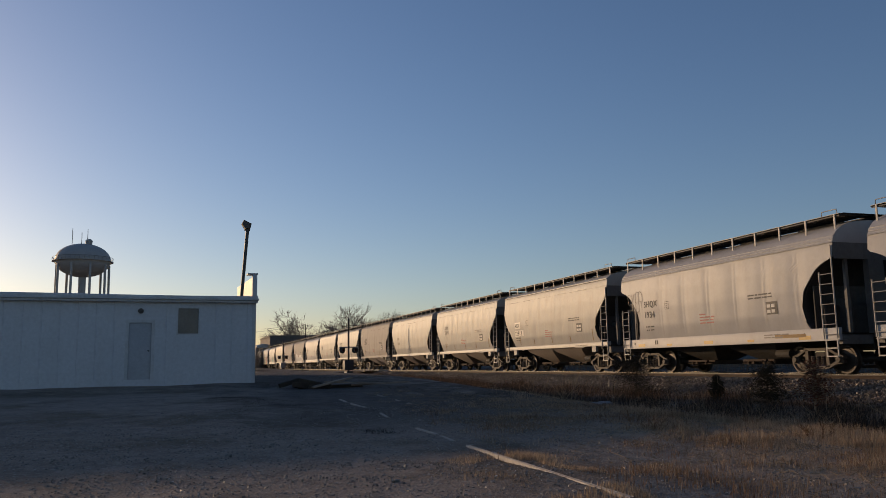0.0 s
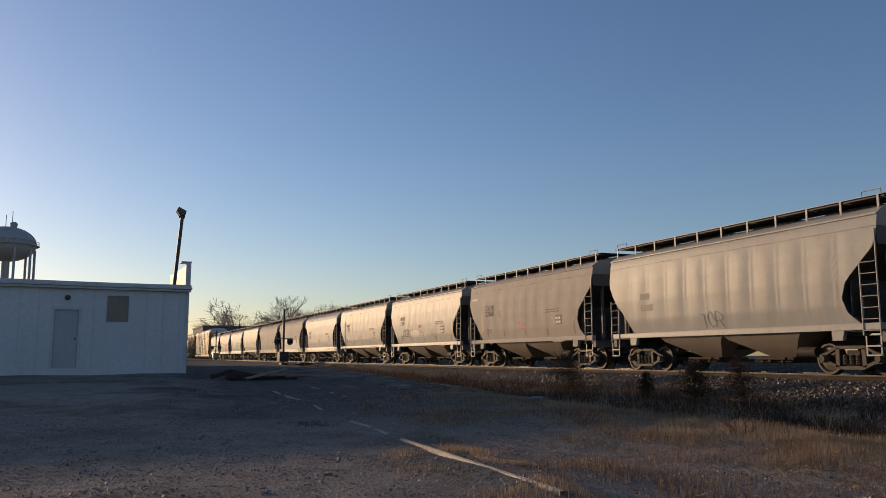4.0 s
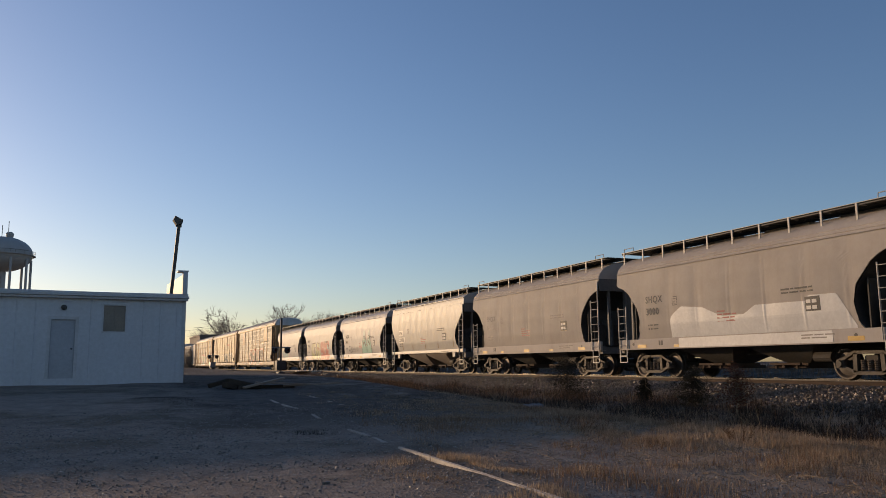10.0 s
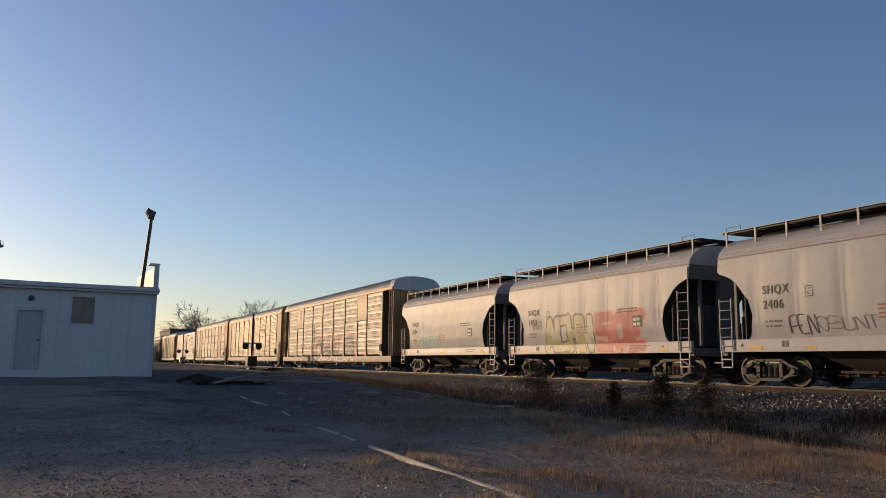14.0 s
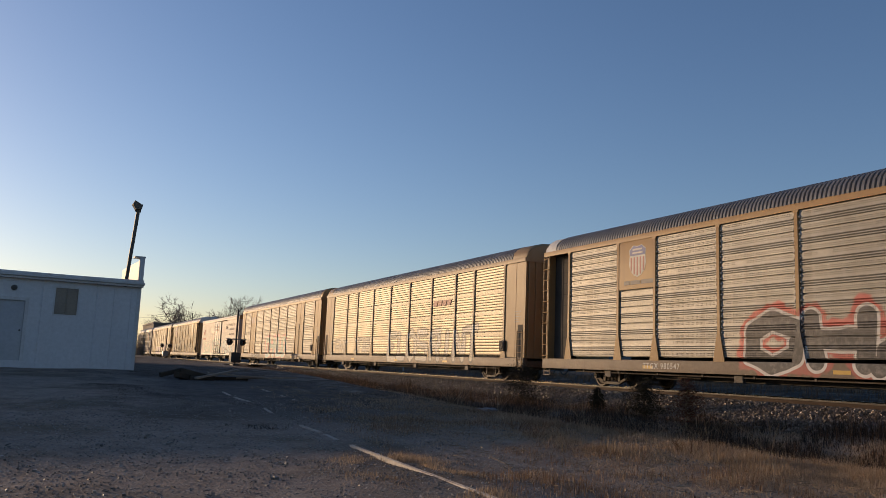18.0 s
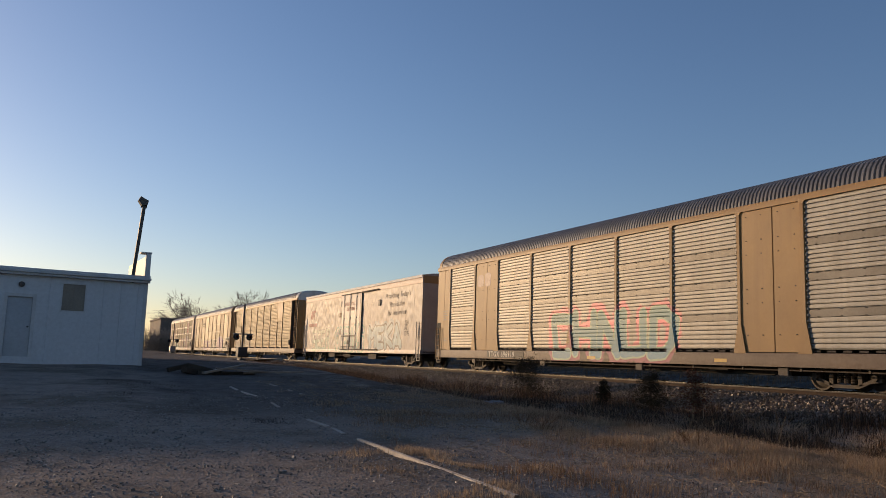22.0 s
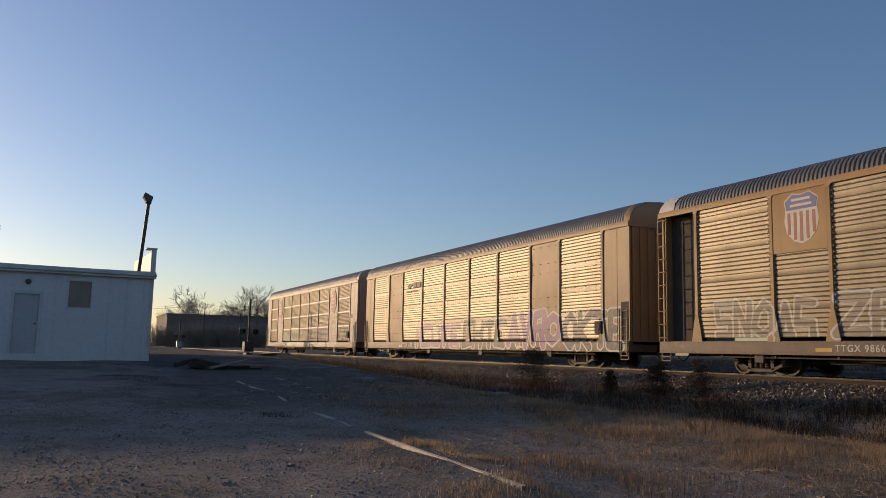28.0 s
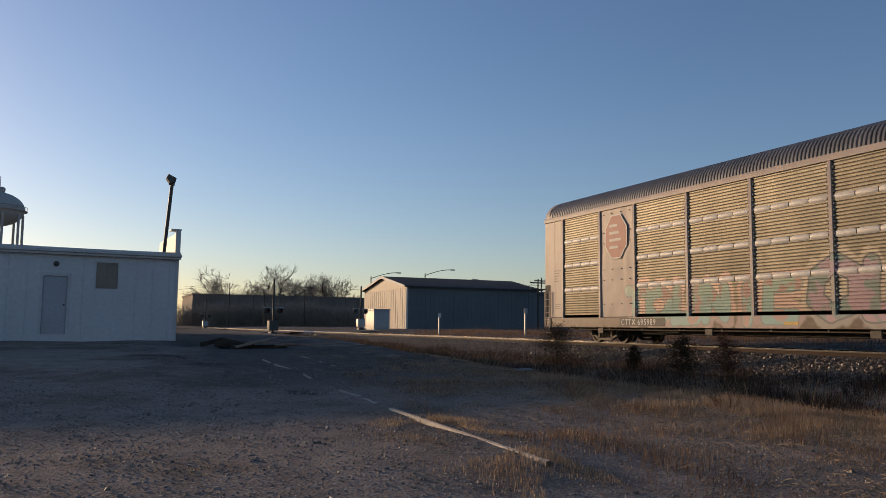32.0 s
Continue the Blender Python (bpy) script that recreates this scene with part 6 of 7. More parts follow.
for n, (kind, paint, top, number, label) in enumerate(HOPPERS):
    rear = 33.44 + 14.568 * (n - 1)
    if n in SPRAYED:
        paint = with_spray(paint, paint.name + "_sprayed", SPRAYED[n])
    car = make_hopper(kind, paint, label)
    TRAIN.append((car, place_of_car(rear - 13.15, rear)))
    if n == 0:
        continue
    mark_hopper(car, kind, top, number, plate=number in ("22812", "22606"), faint=not number or number in ("22652",)) if top else bars([(0.5,), (0.7,)], FADED_INK, car, 3.9, 2.5, "faded_marks", 0.4, 0.22)
    if number == "1934":
        tag(car, "SKER", 5.2, 4.2, 2.45, 3.2, FADED_INK, 3, 0.025)
        bars([(1.3,)], surface("rust_run", (0.38, 0.24, 0.1), (0.34, 0.22, 0.1), (0.6, 0.8)), car, -3.2, 1.1, "rust_stain", 0.1, 0.1, lambda z: 1.498)
    if number == "15083":
        tag(car, "FROPO", 3.4, 2.2, 1.72, 2.18, INK, 11, 0.045)
        tag(car, "XO", -1.3, -2.2, 1.6, 2.2, FADED_INK, 13, 0.03)
        face = Geo()
        ribbon(face, [(0.55, 2.15), (0.4, 1.98), (0.2, 1.98), (0.1, 2.12)], 0.035)
        for q in (0.5, 0.2):
            ribbon(face, [(q + 0.07, 2.42), (q - 0.07, 2.26)], 0.035)
            ribbon(face, [(q - 0.07, 2.42), (q + 0.07, 2.26)], 0.035)
        part("sprayed_tag", face, INK, car, angle=0)
        part("yellow_streak", plate_geo(-4.62, -4.52, 1.7, 2.6, 0.005), YELLOW_MARK, car)
    if n == 5:
        part("yellow_streak", plate_geo(4.3, 4.4, 1.7, 2.7, 0.005), YELLOW_MARK, car)
        part("white_plate", plate_geo(4.9, 5.6, 3.38, 3.46, 0.005), WHITE_INK, car)
    if n == 9:
        g = Geo()
        tops = [(2.8, 1.9), (2.72, 2.06), (2.18, 2.35), (1.15, 2.25), (0.31, 1.93), (-0.64, 1.93), (-1.12, 2.17), (-3.0, 2.15), (-3.05, 2.3), (-4.0, 2.28), (-4.5, 1.42)]
        cols = [2.8 - 7.3 * k / 110 for k in range(111)]
        high = [float(np.interp(-q, [-y for y, _ in tops], [zt for _, zt in tops])) for q in cols]
        g.grid([[(-hull_x(1.34 + (zt - 1.34) * k / 12) - 0.007, q, 1.34 + (zt - 1.34) * k / 12) for k in range(13)] for q, zt in zip(cols, high)])
        part("repaint_patch", g, FRESH_GREY, car, "fresh grey repaint patch", angle=0)
        g = Geo().box((-1.507, -3.74, 1.0), (-1.5025, 2.44, 1.31))
        part("repaint_patch", g, FRESH_GREY, car)
    if n == 12:
        for q in (-0.4, -1.5):
            body, rim, head = Geo(), Geo(), Geo()
            half = lambda u: 0.62 * (1 - 0.62 * u ** 1.6) * (1 - u ** 8) ** 0.5 + 0.02
            patch(body, q - 0.5, 1.36, 2.62, half)
            patch(head, q - 0.5, 2.45, 3.05, lambda u: 0.25 * (1 - (2 * u - 1) ** 2) ** 0.5 + 0.01, lift=0.012)
            for s in (-1, 1):
                ribbon(rim, [(q - 0.5 + s * half(i / 12), 1.36 + 1.26 * i / 12) for i in range(13)], 0.04, lift=0.016)
            for s in (-1, 1):  # a drooping moustache
                ribbon(rim, [(q - 0.5, 2.16), (q - 0.5 + s * 0.16, 2.1), (q - 0.5 + s * 0.34, 1.86)], 0.13, lift=0.016)
            ring = [(q - 0.5 + 0.17 * math.cos(a), 2.42 + 0.2 * math.sin(a)) for a in np.linspace(0, 6.28, 15)]
            ribbon(rim, ring, 0.03, lift=0.017)
            patch(head, q - 0.5, 2.26, 2.58, lambda u: 0.15 * (1 - (2 * u - 1) ** 2) ** 0.5 + 0.01, lift=0.014)
            patch(rim, q - 0.5, 2.34, 2.48, lambda u: 0.05 * (1 - (2 * u - 1) ** 2) ** 0.5 + 0.01, lift=0.019)
            part("sprayed_shape", body, MINT, car, angle=0)
            part("sprayed_shape", head, PALE_MINT, car, angle=0)
            part("sprayed_outline", rim, INK, car, angle=0)
        tag(car, "PEN", 3.2, 2.3, 1.42, 1.95, INK, 21, 0.032)
        tag(car, "OSUNT", 2.3, 0.5, 1.5, 1.85, FADED_INK, 22, 0.03)
    if n == 13:
        tag(car, "KVR", 3.7, 3.0, 1.95, 2.3, FADED_INK, 9, 0.03)
    if n == 4:
        tag(car, "TOR", 0.8, -0.2, 1.4, 1.9, FADED_INK, 31, 0.03)
    drape(car, kind)


# -- enclosed automobile carriers --
HALF_RACK = 13.66
PANEL_X = 1.555


PUNCH = 0.564
TABS = ((1.98, 2.17), (2.97, 3.16), (3.95, 4.14))
BANDS = ((1.88, 2.10), (2.84, 3.06), (3.78, 4.00))


def louvre_geo(style, w):
    """A side sheet of wide slats with narrow dark gaps; flat bands lie between groups of slats."""
    z0, z1 = 1.06, 5.02
    prof = []
    if style == "slat":
        for a, b in zip([z0] + [q[1] for q in BANDS], [q[0] for q in BANDS] + [z1]):
            n = round((b - a) / 0.128)
            for k in range(n):
                z, h = a + (b - a) * k / n, (b - a) / n
                prof += [(-0.022, z), (-0.022, z + 0.016), (0.022, z + 0.02), (0.028, z + 0.045), (0.014, z + h - 0.003)]
            if b < z1:
                prof += [(-0.02, b), (-0.02, b + 0.2)]
    elif style == "punched":
        z = z0
        while z < z1 - 0.3:
            prof += [(-0.03, z), (-0.03, z + 0.022), (0.022, z + 0.026), (0.022, z + 0.19)]
            for k in range(3):
                prof += [(0.0, z + 0.2 + 0.065 * k), (0.03, z + 0.222 + 0.065 * k), (0.026, z + 0.248 + 0.065 * k)]
            prof += [(0.022, z + 0.40), (0.022, z + 0.545)]
            z += PUNCH
    elif style == "tab":
        z = z0
        while z < z1 - 0.02:
            prof += [(0.0, z), (0.018, z + 0.015), (0.022, z + 0.07), (-0.004, z + 0.082)]
            z += 0.095
    else:
        z, k = z0, 0
        while z < z1 - 0.02:
            if k % 7 == 6:
                prof += [(0.012, z), (0.016, z + 0.01), (0.016, z + 0.17)]
                z += 0.18
            else:
                prof += [(0.008, z), (0.02, z + 0.02), (0.022, z + 0.1), (0.0, z + 0.112)]
                z += 0.125
            k += 1
    prof.append((0.0, z1))
    n = max(2, int(w / 0.3))
    rows = []
    for i in range(n + 1):
        y = -w / 2 + w * i / n
        rows.append([(-PANEL_X - dx + 0.010 * noise.noise((y * 1.3, z * 0.9, w)), y, z) for dx, z in prof])
    return Geo().grid(rows)


def band_geo(w, lo, hi):
    """A flat strip between the slats, a little buckled."""
    n = max(3, int(w / 0.2))
    return Geo().grid([[(-PANEL_X - dx - 0.006 * noise.noise((w * i / n * 2.0, z, w)), -w / 2 + w * i / n, z) for dx, z in ((0.0, lo), (0.024, lo + 0.012), (0.026, (lo + hi) / 2), (0.024, hi - 0.012), (0.0, hi))] for i in range(n + 1)])


def slot_geo(w):
    """Dark drain slots under the slats."""
    g, n = Geo(), max(2, int(w / 0.45))
    for k in range(n):
        y = -w / 2 + w * (k + 0.5) / n
        g.box((-PANEL_X - 0.012, y - 0.13, 0.985), (-PANEL_X, y + 0.13, 1.03))
    return g


def scallop_geo(w):
    """Folded tabs down both edges of a sheet, catching the light."""
    g = Geo()
    for s in (-1, 1):
        for k in range(24):
            z = 1.15 + k * 0.16
            g.lathe([(-PANEL_X - 0.055, 0.0), (-PANEL_X - 0.05, 0.035), (-PANEL_X - 0.02, 0.05)], (0, s * (w / 2 - 0.03), z), 0, 6)
    return g


def rivets_geo(style, w):
    """Dark clips that hold the flat bands."""
    g = Geo()
    n = max(3, int(w / 0.55))
    for z in (1.90, 2.08, 2.86, 3.04, 3.80, 3.98) if style == "slat" else (1.86, 2.72, 3.58, 4.44):
        for k in range(n):
            y = -w / 2 + w * (k + 0.5 + (0.2 if z * 50 % 2 > 1 else 0)) / n
            g.box((-PANEL_X - 0.042, y - 0.022, z - 0.011), (-PANEL_X - 0.02, y + 0.022, z + 0.011))
    return g


def bolts_geo(w, lift):
    """Bolt heads on a blank panel."""
    g = Geo()
    for z in (1.45, 2.35, 2.75, 3.75, 4.15, 4.85):
        for u in (-0.4, -0.14, 0.14, 0.4):
            g.box((-PANEL_X - lift - 0.008, u * w - 0.018, z - 0.014), (-PANEL_X, u * w + 0.018, z + 0.014))
    return g


def holes_geo(w):
    """Clusters of small round air holes on the flat strips, dark against the sheet."""
    g = Geo()
    for r in range(7):
        for dz in (0.075, 0.125, 0.45, 0.50):
            z, y, k = 1.06 + r * PUNCH + dz, -w / 2 + 0.12, 0
            while y < w / 2 - 0.1:
                if k % 8 != 7:
                    a = -PANEL_X - 0.026
                    g.add([(a, y - 0.017, z), (a, y, z - 0.017), (a, y + 0.017, z), (a, y, z + 0.017)], [(0, 1, 2, 3)])
                y, k = y + 0.055, k + 1
    return g


def tab_geo(w, lo, hi):
    """A folded pale tab that bellies out of the sheet."""
    rows = []
    for i in range(7):
        u = i / 6 * 2 - 1
        e = 0.018 * (1 - u ** 4) ** 0.5
        rows.append([(-PANEL_X - 0.018 - (0.016 + e) * math.sin(math.pi * v) ** 0.6, u * w / 2, lo + (hi - lo) * (0.5 + (v - 0.5) * (0.7 + 0.3 * (1 - u ** 6)))) for v in (0.0, 0.15, 0.4, 0.7, 0.9, 1.0)])
    return Geo().grid(rows)


def post_geo(flare, w=0.13):
    g = Geo()
    x0, x1 = -PANEL_X - 0.075, -PANEL_X + 0.03
    g.slab((x0, -w / 2, 0.94), (x1, w / 2, 5.1), 0.012)
    if flare:
        g.prism([(-w / 2 - 0.16, 0.94), (w / 2 + 0.16, 0.94), (w / 2, 1.75), (-w / 2, 1.75)], 0, x0 - 0.004, x0 + 0.03)
        g.prism([(-w / 2 - 0.10, 5.12), (w / 2 + 0.10, 5.12), (w / 2, 4.95), (-w / 2, 4.95)], 0, x0 - 0.004, x0 + 0.03)
    return g


def blank_geo(w):
    rows = []
    n = max(6, int(w / 0.12))
    for i in range(n + 1):
        y = -w / 2 + w * i / n
        fold = 0.03 if abs(y) < 0.02 else 0.0
        rows.append([(-PANEL_X - 0.02 - fold - 0.032 * noise.noise((y * 1.7, z * 0.8, w * 3)) - 0.012 * noise.noise((y * 4.0, z * 1.6, w)), y, z) for z in np.linspace(0.98, 5.06, 36)])
    return Geo().grid(rows)


def flat_geo(w):
    """A plain steel panel with upright folds and a faint wave."""
    cuts = [0.0, 0.44, 0.445, 0.455, 0.46, 0.8, 1.0]
    ys = sorted(set(cuts + [k / 16 for k in range(17)]))
    rows = []
    for u in ys:
        y = -w / 2 + w * u
        d = -0.022 if 0.444 < u < 0.456 else 0.0
        rows.append([(-PANEL_X - 0.03 - d - 0.008 * noise.noise((y * 1.2, z * 0.6, w * 3)), y, z) for z in np.linspace(0.98, 5.06, 30)])
    return Geo().grid(rows)


def rack_roof_geo(cap, rise=1.0):
    """A corrugated, curved roof: a rib every 0.14 m; plain sheet at the ends."""
    prof = [(-1.575, 5.16), (-1.56, 5.28), (-1.5, 5.44), (-1.36, 5.6), (-1.12, 5.72), (-0.75, 5.81), (-0.3, 5.855), (0.0, 5.86)]
    prof = [(x, 5.16 + (z - 5.16) * rise) for x, z in prof]
    prof = prof + [(-x, z) for x, z in prof[-2::-1]]
    ys, y = [], -HALF_RACK + cap
    while y < HALF_RACK - cap - 0.2:
        ys += [(y, 0.0), (y + 0.018, 0.055), (y + 0.085, 0.06), (y + 0.105, 0.0)]
        y += 0.138
    ys.append((HALF_RACK - cap, 0.0))
    out = lambda x, z, d: (x * (1 + d / 2.2), z + d * (z - 5.0) / 0.9)
    rows = []
    for y, d in ys:
        rows.append([(out(x, z, d)[0], y, out(x, z, d)[1]) for x, z in prof])
    return Geo().grid(rows)


def rack_cap_geo(cap, s, rise=1.0):
    prof = [(-1.58, 5.1), (-1.575, 5.28), (-1.52, 5.46), (-1.38, 5.62), (-1.14, 5.75), (-0.75, 5.85), (0.0, 5.90), (0.75, 5.85), (1.14, 5.75), (1.38, 5.62), (1.52, 5.46), (1.575, 5.28), (1.58, 5.1)]
    prof = [(x, 5.1 + (z - 5.1) * rise) for x, z in prof]
    a, b = s * (HALF_RACK - cap), s * HALF_RACK
    g = Geo().grid([[(x, y, z - dz) for x, z in prof] for y, dz in ((a, 0.0), (s * (HALF_RACK - 0.12), 0.0), (b, 0.09))])
    g.add([(x * 0.985, b - s * 0.01, z - 0.09) for x, z in prof], [tuple(range(len(prof)))])
    return g


def rack_end_geo(s):
    g = Geo()
    y = s * (HALF_RACK - 0.12)
    g.box((-1.52, y - 0.03, 0.95), (1.52, y + 0.03, 5.2))
    return g


def rack_under_geo():
    g = Geo()
    g.box((-0.4, -HALF_RACK, 0.5), (0.4, HALF_RACK, 0.85))
    g.prism([(-8.6, 0.86), (8.6, 0.86), (7.6, 0.34), (-7.6, 0.34)], 0, -1.0, -0.9)
    g.prism([(-8.6, 0.86), (8.6, 0.86), (7.6, 0.34), (-7.6, 0.34)], 0, 0.9, 1.0)
    g.box((-1.45, -HALF_RACK, 0.86), (1.45, HALF_RACK, 0.95))
    for k in range(12):
        y = -9.0 + k * 18 / 11
        g.box((-1.4, y - 0.06, 0.62), (1.4, y + 0.06, 0.88))
    return g


def rack_gear_geo():
    g = Geo()
    for y in (-3.4, 2.2):
        g.tube((-1.0, y - 0.7, 0.55), (-1.0, y + 0.7, 0.55), 0.17, 10)
    g.box((-1.3, -6.2, 0.42), (-0.8, -5.2, 0.62)).box((-1.2, 5.4, 0.4), (-0.7, 6.6, 0.6)).tube((-1.25, -9, 0.5), (-1.25, 9, 0.5), 0.025, 6)
    return g


def rack_pipe_geo():
    """The train-line pipe under the sill, on its hangers."""
    g = Geo().tube((-1.5, -11.5, 0.5), (-1.5, 11.5, 0.5), 0.022, 6)
    for k in range(12):
        y = -11 + 2 * k
        g.box((-1.53, y - 0.03, 0.48), (-1.5, y + 0.03, 0.6))
        if k % 3 == 1:
            g.slab((-1.54, y + 0.4, 0.36), (-1.4, y + 0.75, 0.6), 0.02)
    return g


def make_rack(label, style, layout, paint, sheet, roof, sill, recess, flare, cap, cap_paint, band=BAND_ZINC):
    """A carrier from its layout: letters for its bays from the front to the rear, with widths."""
    car = thing("auto_rack_car", label, "freight car", "freight train")
    rise = 1.15 if cap < 0.5 else 1.0
    total = sum(w for _, w in layout)
    y = -HALF_RACK
    for i, (kind, w) in enumerate(layout):
        w = w / total * 2 * HALF_RACK
        c = y + w / 2
        ww = round(w - 0.13, 2)
        if kind == "L":
            panel = part("louvre_panel", louvre_geo(style, ww).shift(c), sheet, car, angle=25)
            if style == "punched":
                tagged(part("punched_strip", holes_geo(ww).shift(c), DARK_FRAME, panel, angle=0), kind="stuff")
            elif style == "slat":
                for lo, hi in BANDS:
                    part("flat_band", band_geo(ww, lo, hi).shift(c), band, panel)
                tagged(part("clip_strip", rivets_geo(style, ww).shift(c), DARK_FRAME, panel, angle=0), kind="stuff")
                tagged(part("drain_strip", slot_geo(ww).shift(c), DARK_FRAME, panel, angle=0), kind="stuff")
            elif style == "tab":
                n = max(2, round(ww / 0.62))
                for lo, hi in TABS:
                    for k in range(n):
                        part("pale_tab", shared(("pale_tab", round(ww / n, 2), lo), lambda: tab_geo(ww / n - 0.03, lo, hi)), PALE_BAND, panel, at=pose(0, c - ww / 2 + ww / n * (k + 0.5), 0))
            if style in ("mesh", "punched", "slat", "tab"):
                tagged(part("folded_edge", scallop_geo(ww).shift(c), sheet, panel, angle=60), kind="stuff")
        elif kind in "BF":
            blank = part("blank_panel", (blank_geo if kind == "B" else flat_geo)(ww).shift(c), paint, car, angle=40)
            tagged(part("bolt_rows", bolts_geo(ww, 0.05 if kind == "B" else 0.036).shift(c), DARK_FRAME, blank, angle=0), kind="stuff")
        elif kind == "E":
            part("end_panel", flat_geo(round(w - 0.02, 2)).shift(c), paint, car, angle=40)
            q = c + (0.25 if c > 0 else -0.25)
            # Flat dark plate stands in for the shaded cut-out behind the ladder.
            part("ladder_pocket", Geo().box((-PANEL_X - 0.042, q + (0.05 if c > 0 else -0.45), 1.0), (-PANEL_X - 0.036, q + (0.45 if c > 0 else -0.05), 2.35)), DARK_FRAME, car)
            bars([(0.3, 0.2), (0.42,), (0.36, 0.1), (0.3,), (0.4,)], FADED_INK, car, c, 2.9, "stencil_text", 0.11, 0.04, lambda z: PANEL_X + 0.027)
            bars([(0.42,), (0.36,), (0.42,)], FADED_INK, car, c - 0.1, 1.5, "stencil_text", 0.08, 0.03, lambda z: PANEL_X + 0.027)
        elif kind == "S":  # emblem panel above a short louvre
            part("louvre_panel", louvre_geo(style, ww).shift(c), sheet, car, angle=25)
            part("emblem_panel", Geo().slab((-PANEL_X - 0.06, c - ww / 2, 3.35), (-PANEL_X - 0.03, c + ww / 2, 5.05), 0.008), paint, car)
        y += w
        if i < len(layout) - 1:
            part("side_post", post_geo(flare).shift(y), paint, car)
    far = Geo().box((PANEL_X - 0.03, -HALF_RACK + (1.6 if recess else 0), 0.95), (PANEL_X, HALF_RACK - (1.6 if recess else 0), 5.1))
    part("far_side_wall", far, sheet, car)
    part("top_chord", shared("top_chord", lambda: Geo().slab((-PANEL_X - 0.085, -HALF_RACK, 5.02), (-PANEL_X + 0.03, HALF_RACK, 5.2), 0.012)), paint, car)
    part("side_sill", shared("rack_sill", lambda: Geo().slab((-PANEL_X - 0.07, -HALF_RACK, 0.6), (-PANEL_X + 0.06, HALF_RACK, 0.96), 0.015).box((-PANEL_X - 0.09, -HALF_RACK, 0.585), (-PANEL_X + 0.06, HALF_RACK, 0.61))), sill, car)
    part("roof", shared(("rack_roof", cap), lambda: rack_roof_geo(cap, rise), 30), roof, car, "corrugated galvanized roof")
    for s in (-1, 1):
        part("roof_end_cap", shared(("roof_end_cap", cap, s), lambda: rack_cap_geo(cap, s, rise)), cap_paint, car)
        leaf = part("end_door", shared(("end_door", s), lambda: rack_end_geo(s)), paint, car, "folding end door")
        for k in range(9):
            part("door_rib", shared(("door_rib", s), lambda: Geo().box((-0.03, min(0, s * 0.09), 1.0), (0.03, max(0, s * 0.09), 5.1))), paint, leaf, at=pose(-1.4 + k * 0.35, s * (HALF_RACK - 0.12), 0))
        part("end_sill", shared(("rack_end_sill", s), lambda: Geo().box((-1.5, min(s * HALF_RACK, s * (HALF_RACK - 0.3)), 0.6), (1.5, max(s * HALF_RACK, s * (HALF_RACK - 0.3)), 0.96))), sill, car)
        if recess:
            part("tall_ladder", shared(("tall_ladder", s), lambda: ladder_geo(-PANEL_X - 0.08, s * (HALF_RACK - 0.04), s * (HALF_RACK - 0.42), 0.95, 5.0, 10, 0.03)), RACK_YELLOW, car)
            # Recess wall is near black: the recess's shade put into its colour.
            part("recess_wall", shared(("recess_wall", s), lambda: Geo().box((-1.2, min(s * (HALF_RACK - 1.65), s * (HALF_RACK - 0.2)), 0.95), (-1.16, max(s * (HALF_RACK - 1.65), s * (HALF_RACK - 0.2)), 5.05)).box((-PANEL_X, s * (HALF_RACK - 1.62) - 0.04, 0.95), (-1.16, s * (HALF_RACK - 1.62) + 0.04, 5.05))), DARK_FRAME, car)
        else:
            part("ladder", shared(("rack_ladder", s), lambda: ladder_geo(-PANEL_X - 0.1, s * (HALF_RACK - 0.08), s * (HALF_RACK - 0.5), 0.5, 2.1, 6, 0.018)), paint, car)
        part("step", shared(("rack_step", s), lambda: stirrup_geo(-PANEL_X - 0.03, s * (HALF_RACK - 0.3), 0.32, 0.62)), sill, car)
        add_truck(car, s * (HALF_RACK - 3.7), 1.73, 0.38)
    part("brake_wheel_box", shared("rack_brake", lambda: Geo().slab((-PANEL_X - 0.14, -HALF_RACK + 1.55, 1.25), (-PANEL_X - 0.03, -HALF_RACK + 1.95, 1.7), 0.02).lathe([(-PANEL_X - 0.16, 0.02), (-PANEL_X - 0.16, 0.16), (-PANEL_X - 0.13, 0.18)], (0, -HALF_RACK + 1.75, 1.5), 0, 12)), DARK_FRAME, car)
    part("underframe", shared("rack_under", rack_under_geo), DARK_FRAME, car)
    part("air_gear", shared("rack_gear", rack_gear_geo), DARK_FRAME, car)
    part("brake_pipe", shared("rack_pipe", rack_pipe_geo), TRUCK_STEEL, car)
    part("coupler", shared("rack_coupler", lambda: coupler_geo(HALF_RACK, 0.62)), RUST_STEEL, car)
    part("brake_hose", shared("rack_hose", lambda: hose_geo(HALF_RACK, -0.4, 0.62)), SIGNAL_BLACK, car)
    for q in (7.6, 0.4, -6.0):
        part("reflector", Geo().box((-PANEL_X - 0.075, q - 0.5, 0.68), (-PANEL_X - 0.0705, q, 0.78)), YELLOW_MARK, car)
    return car


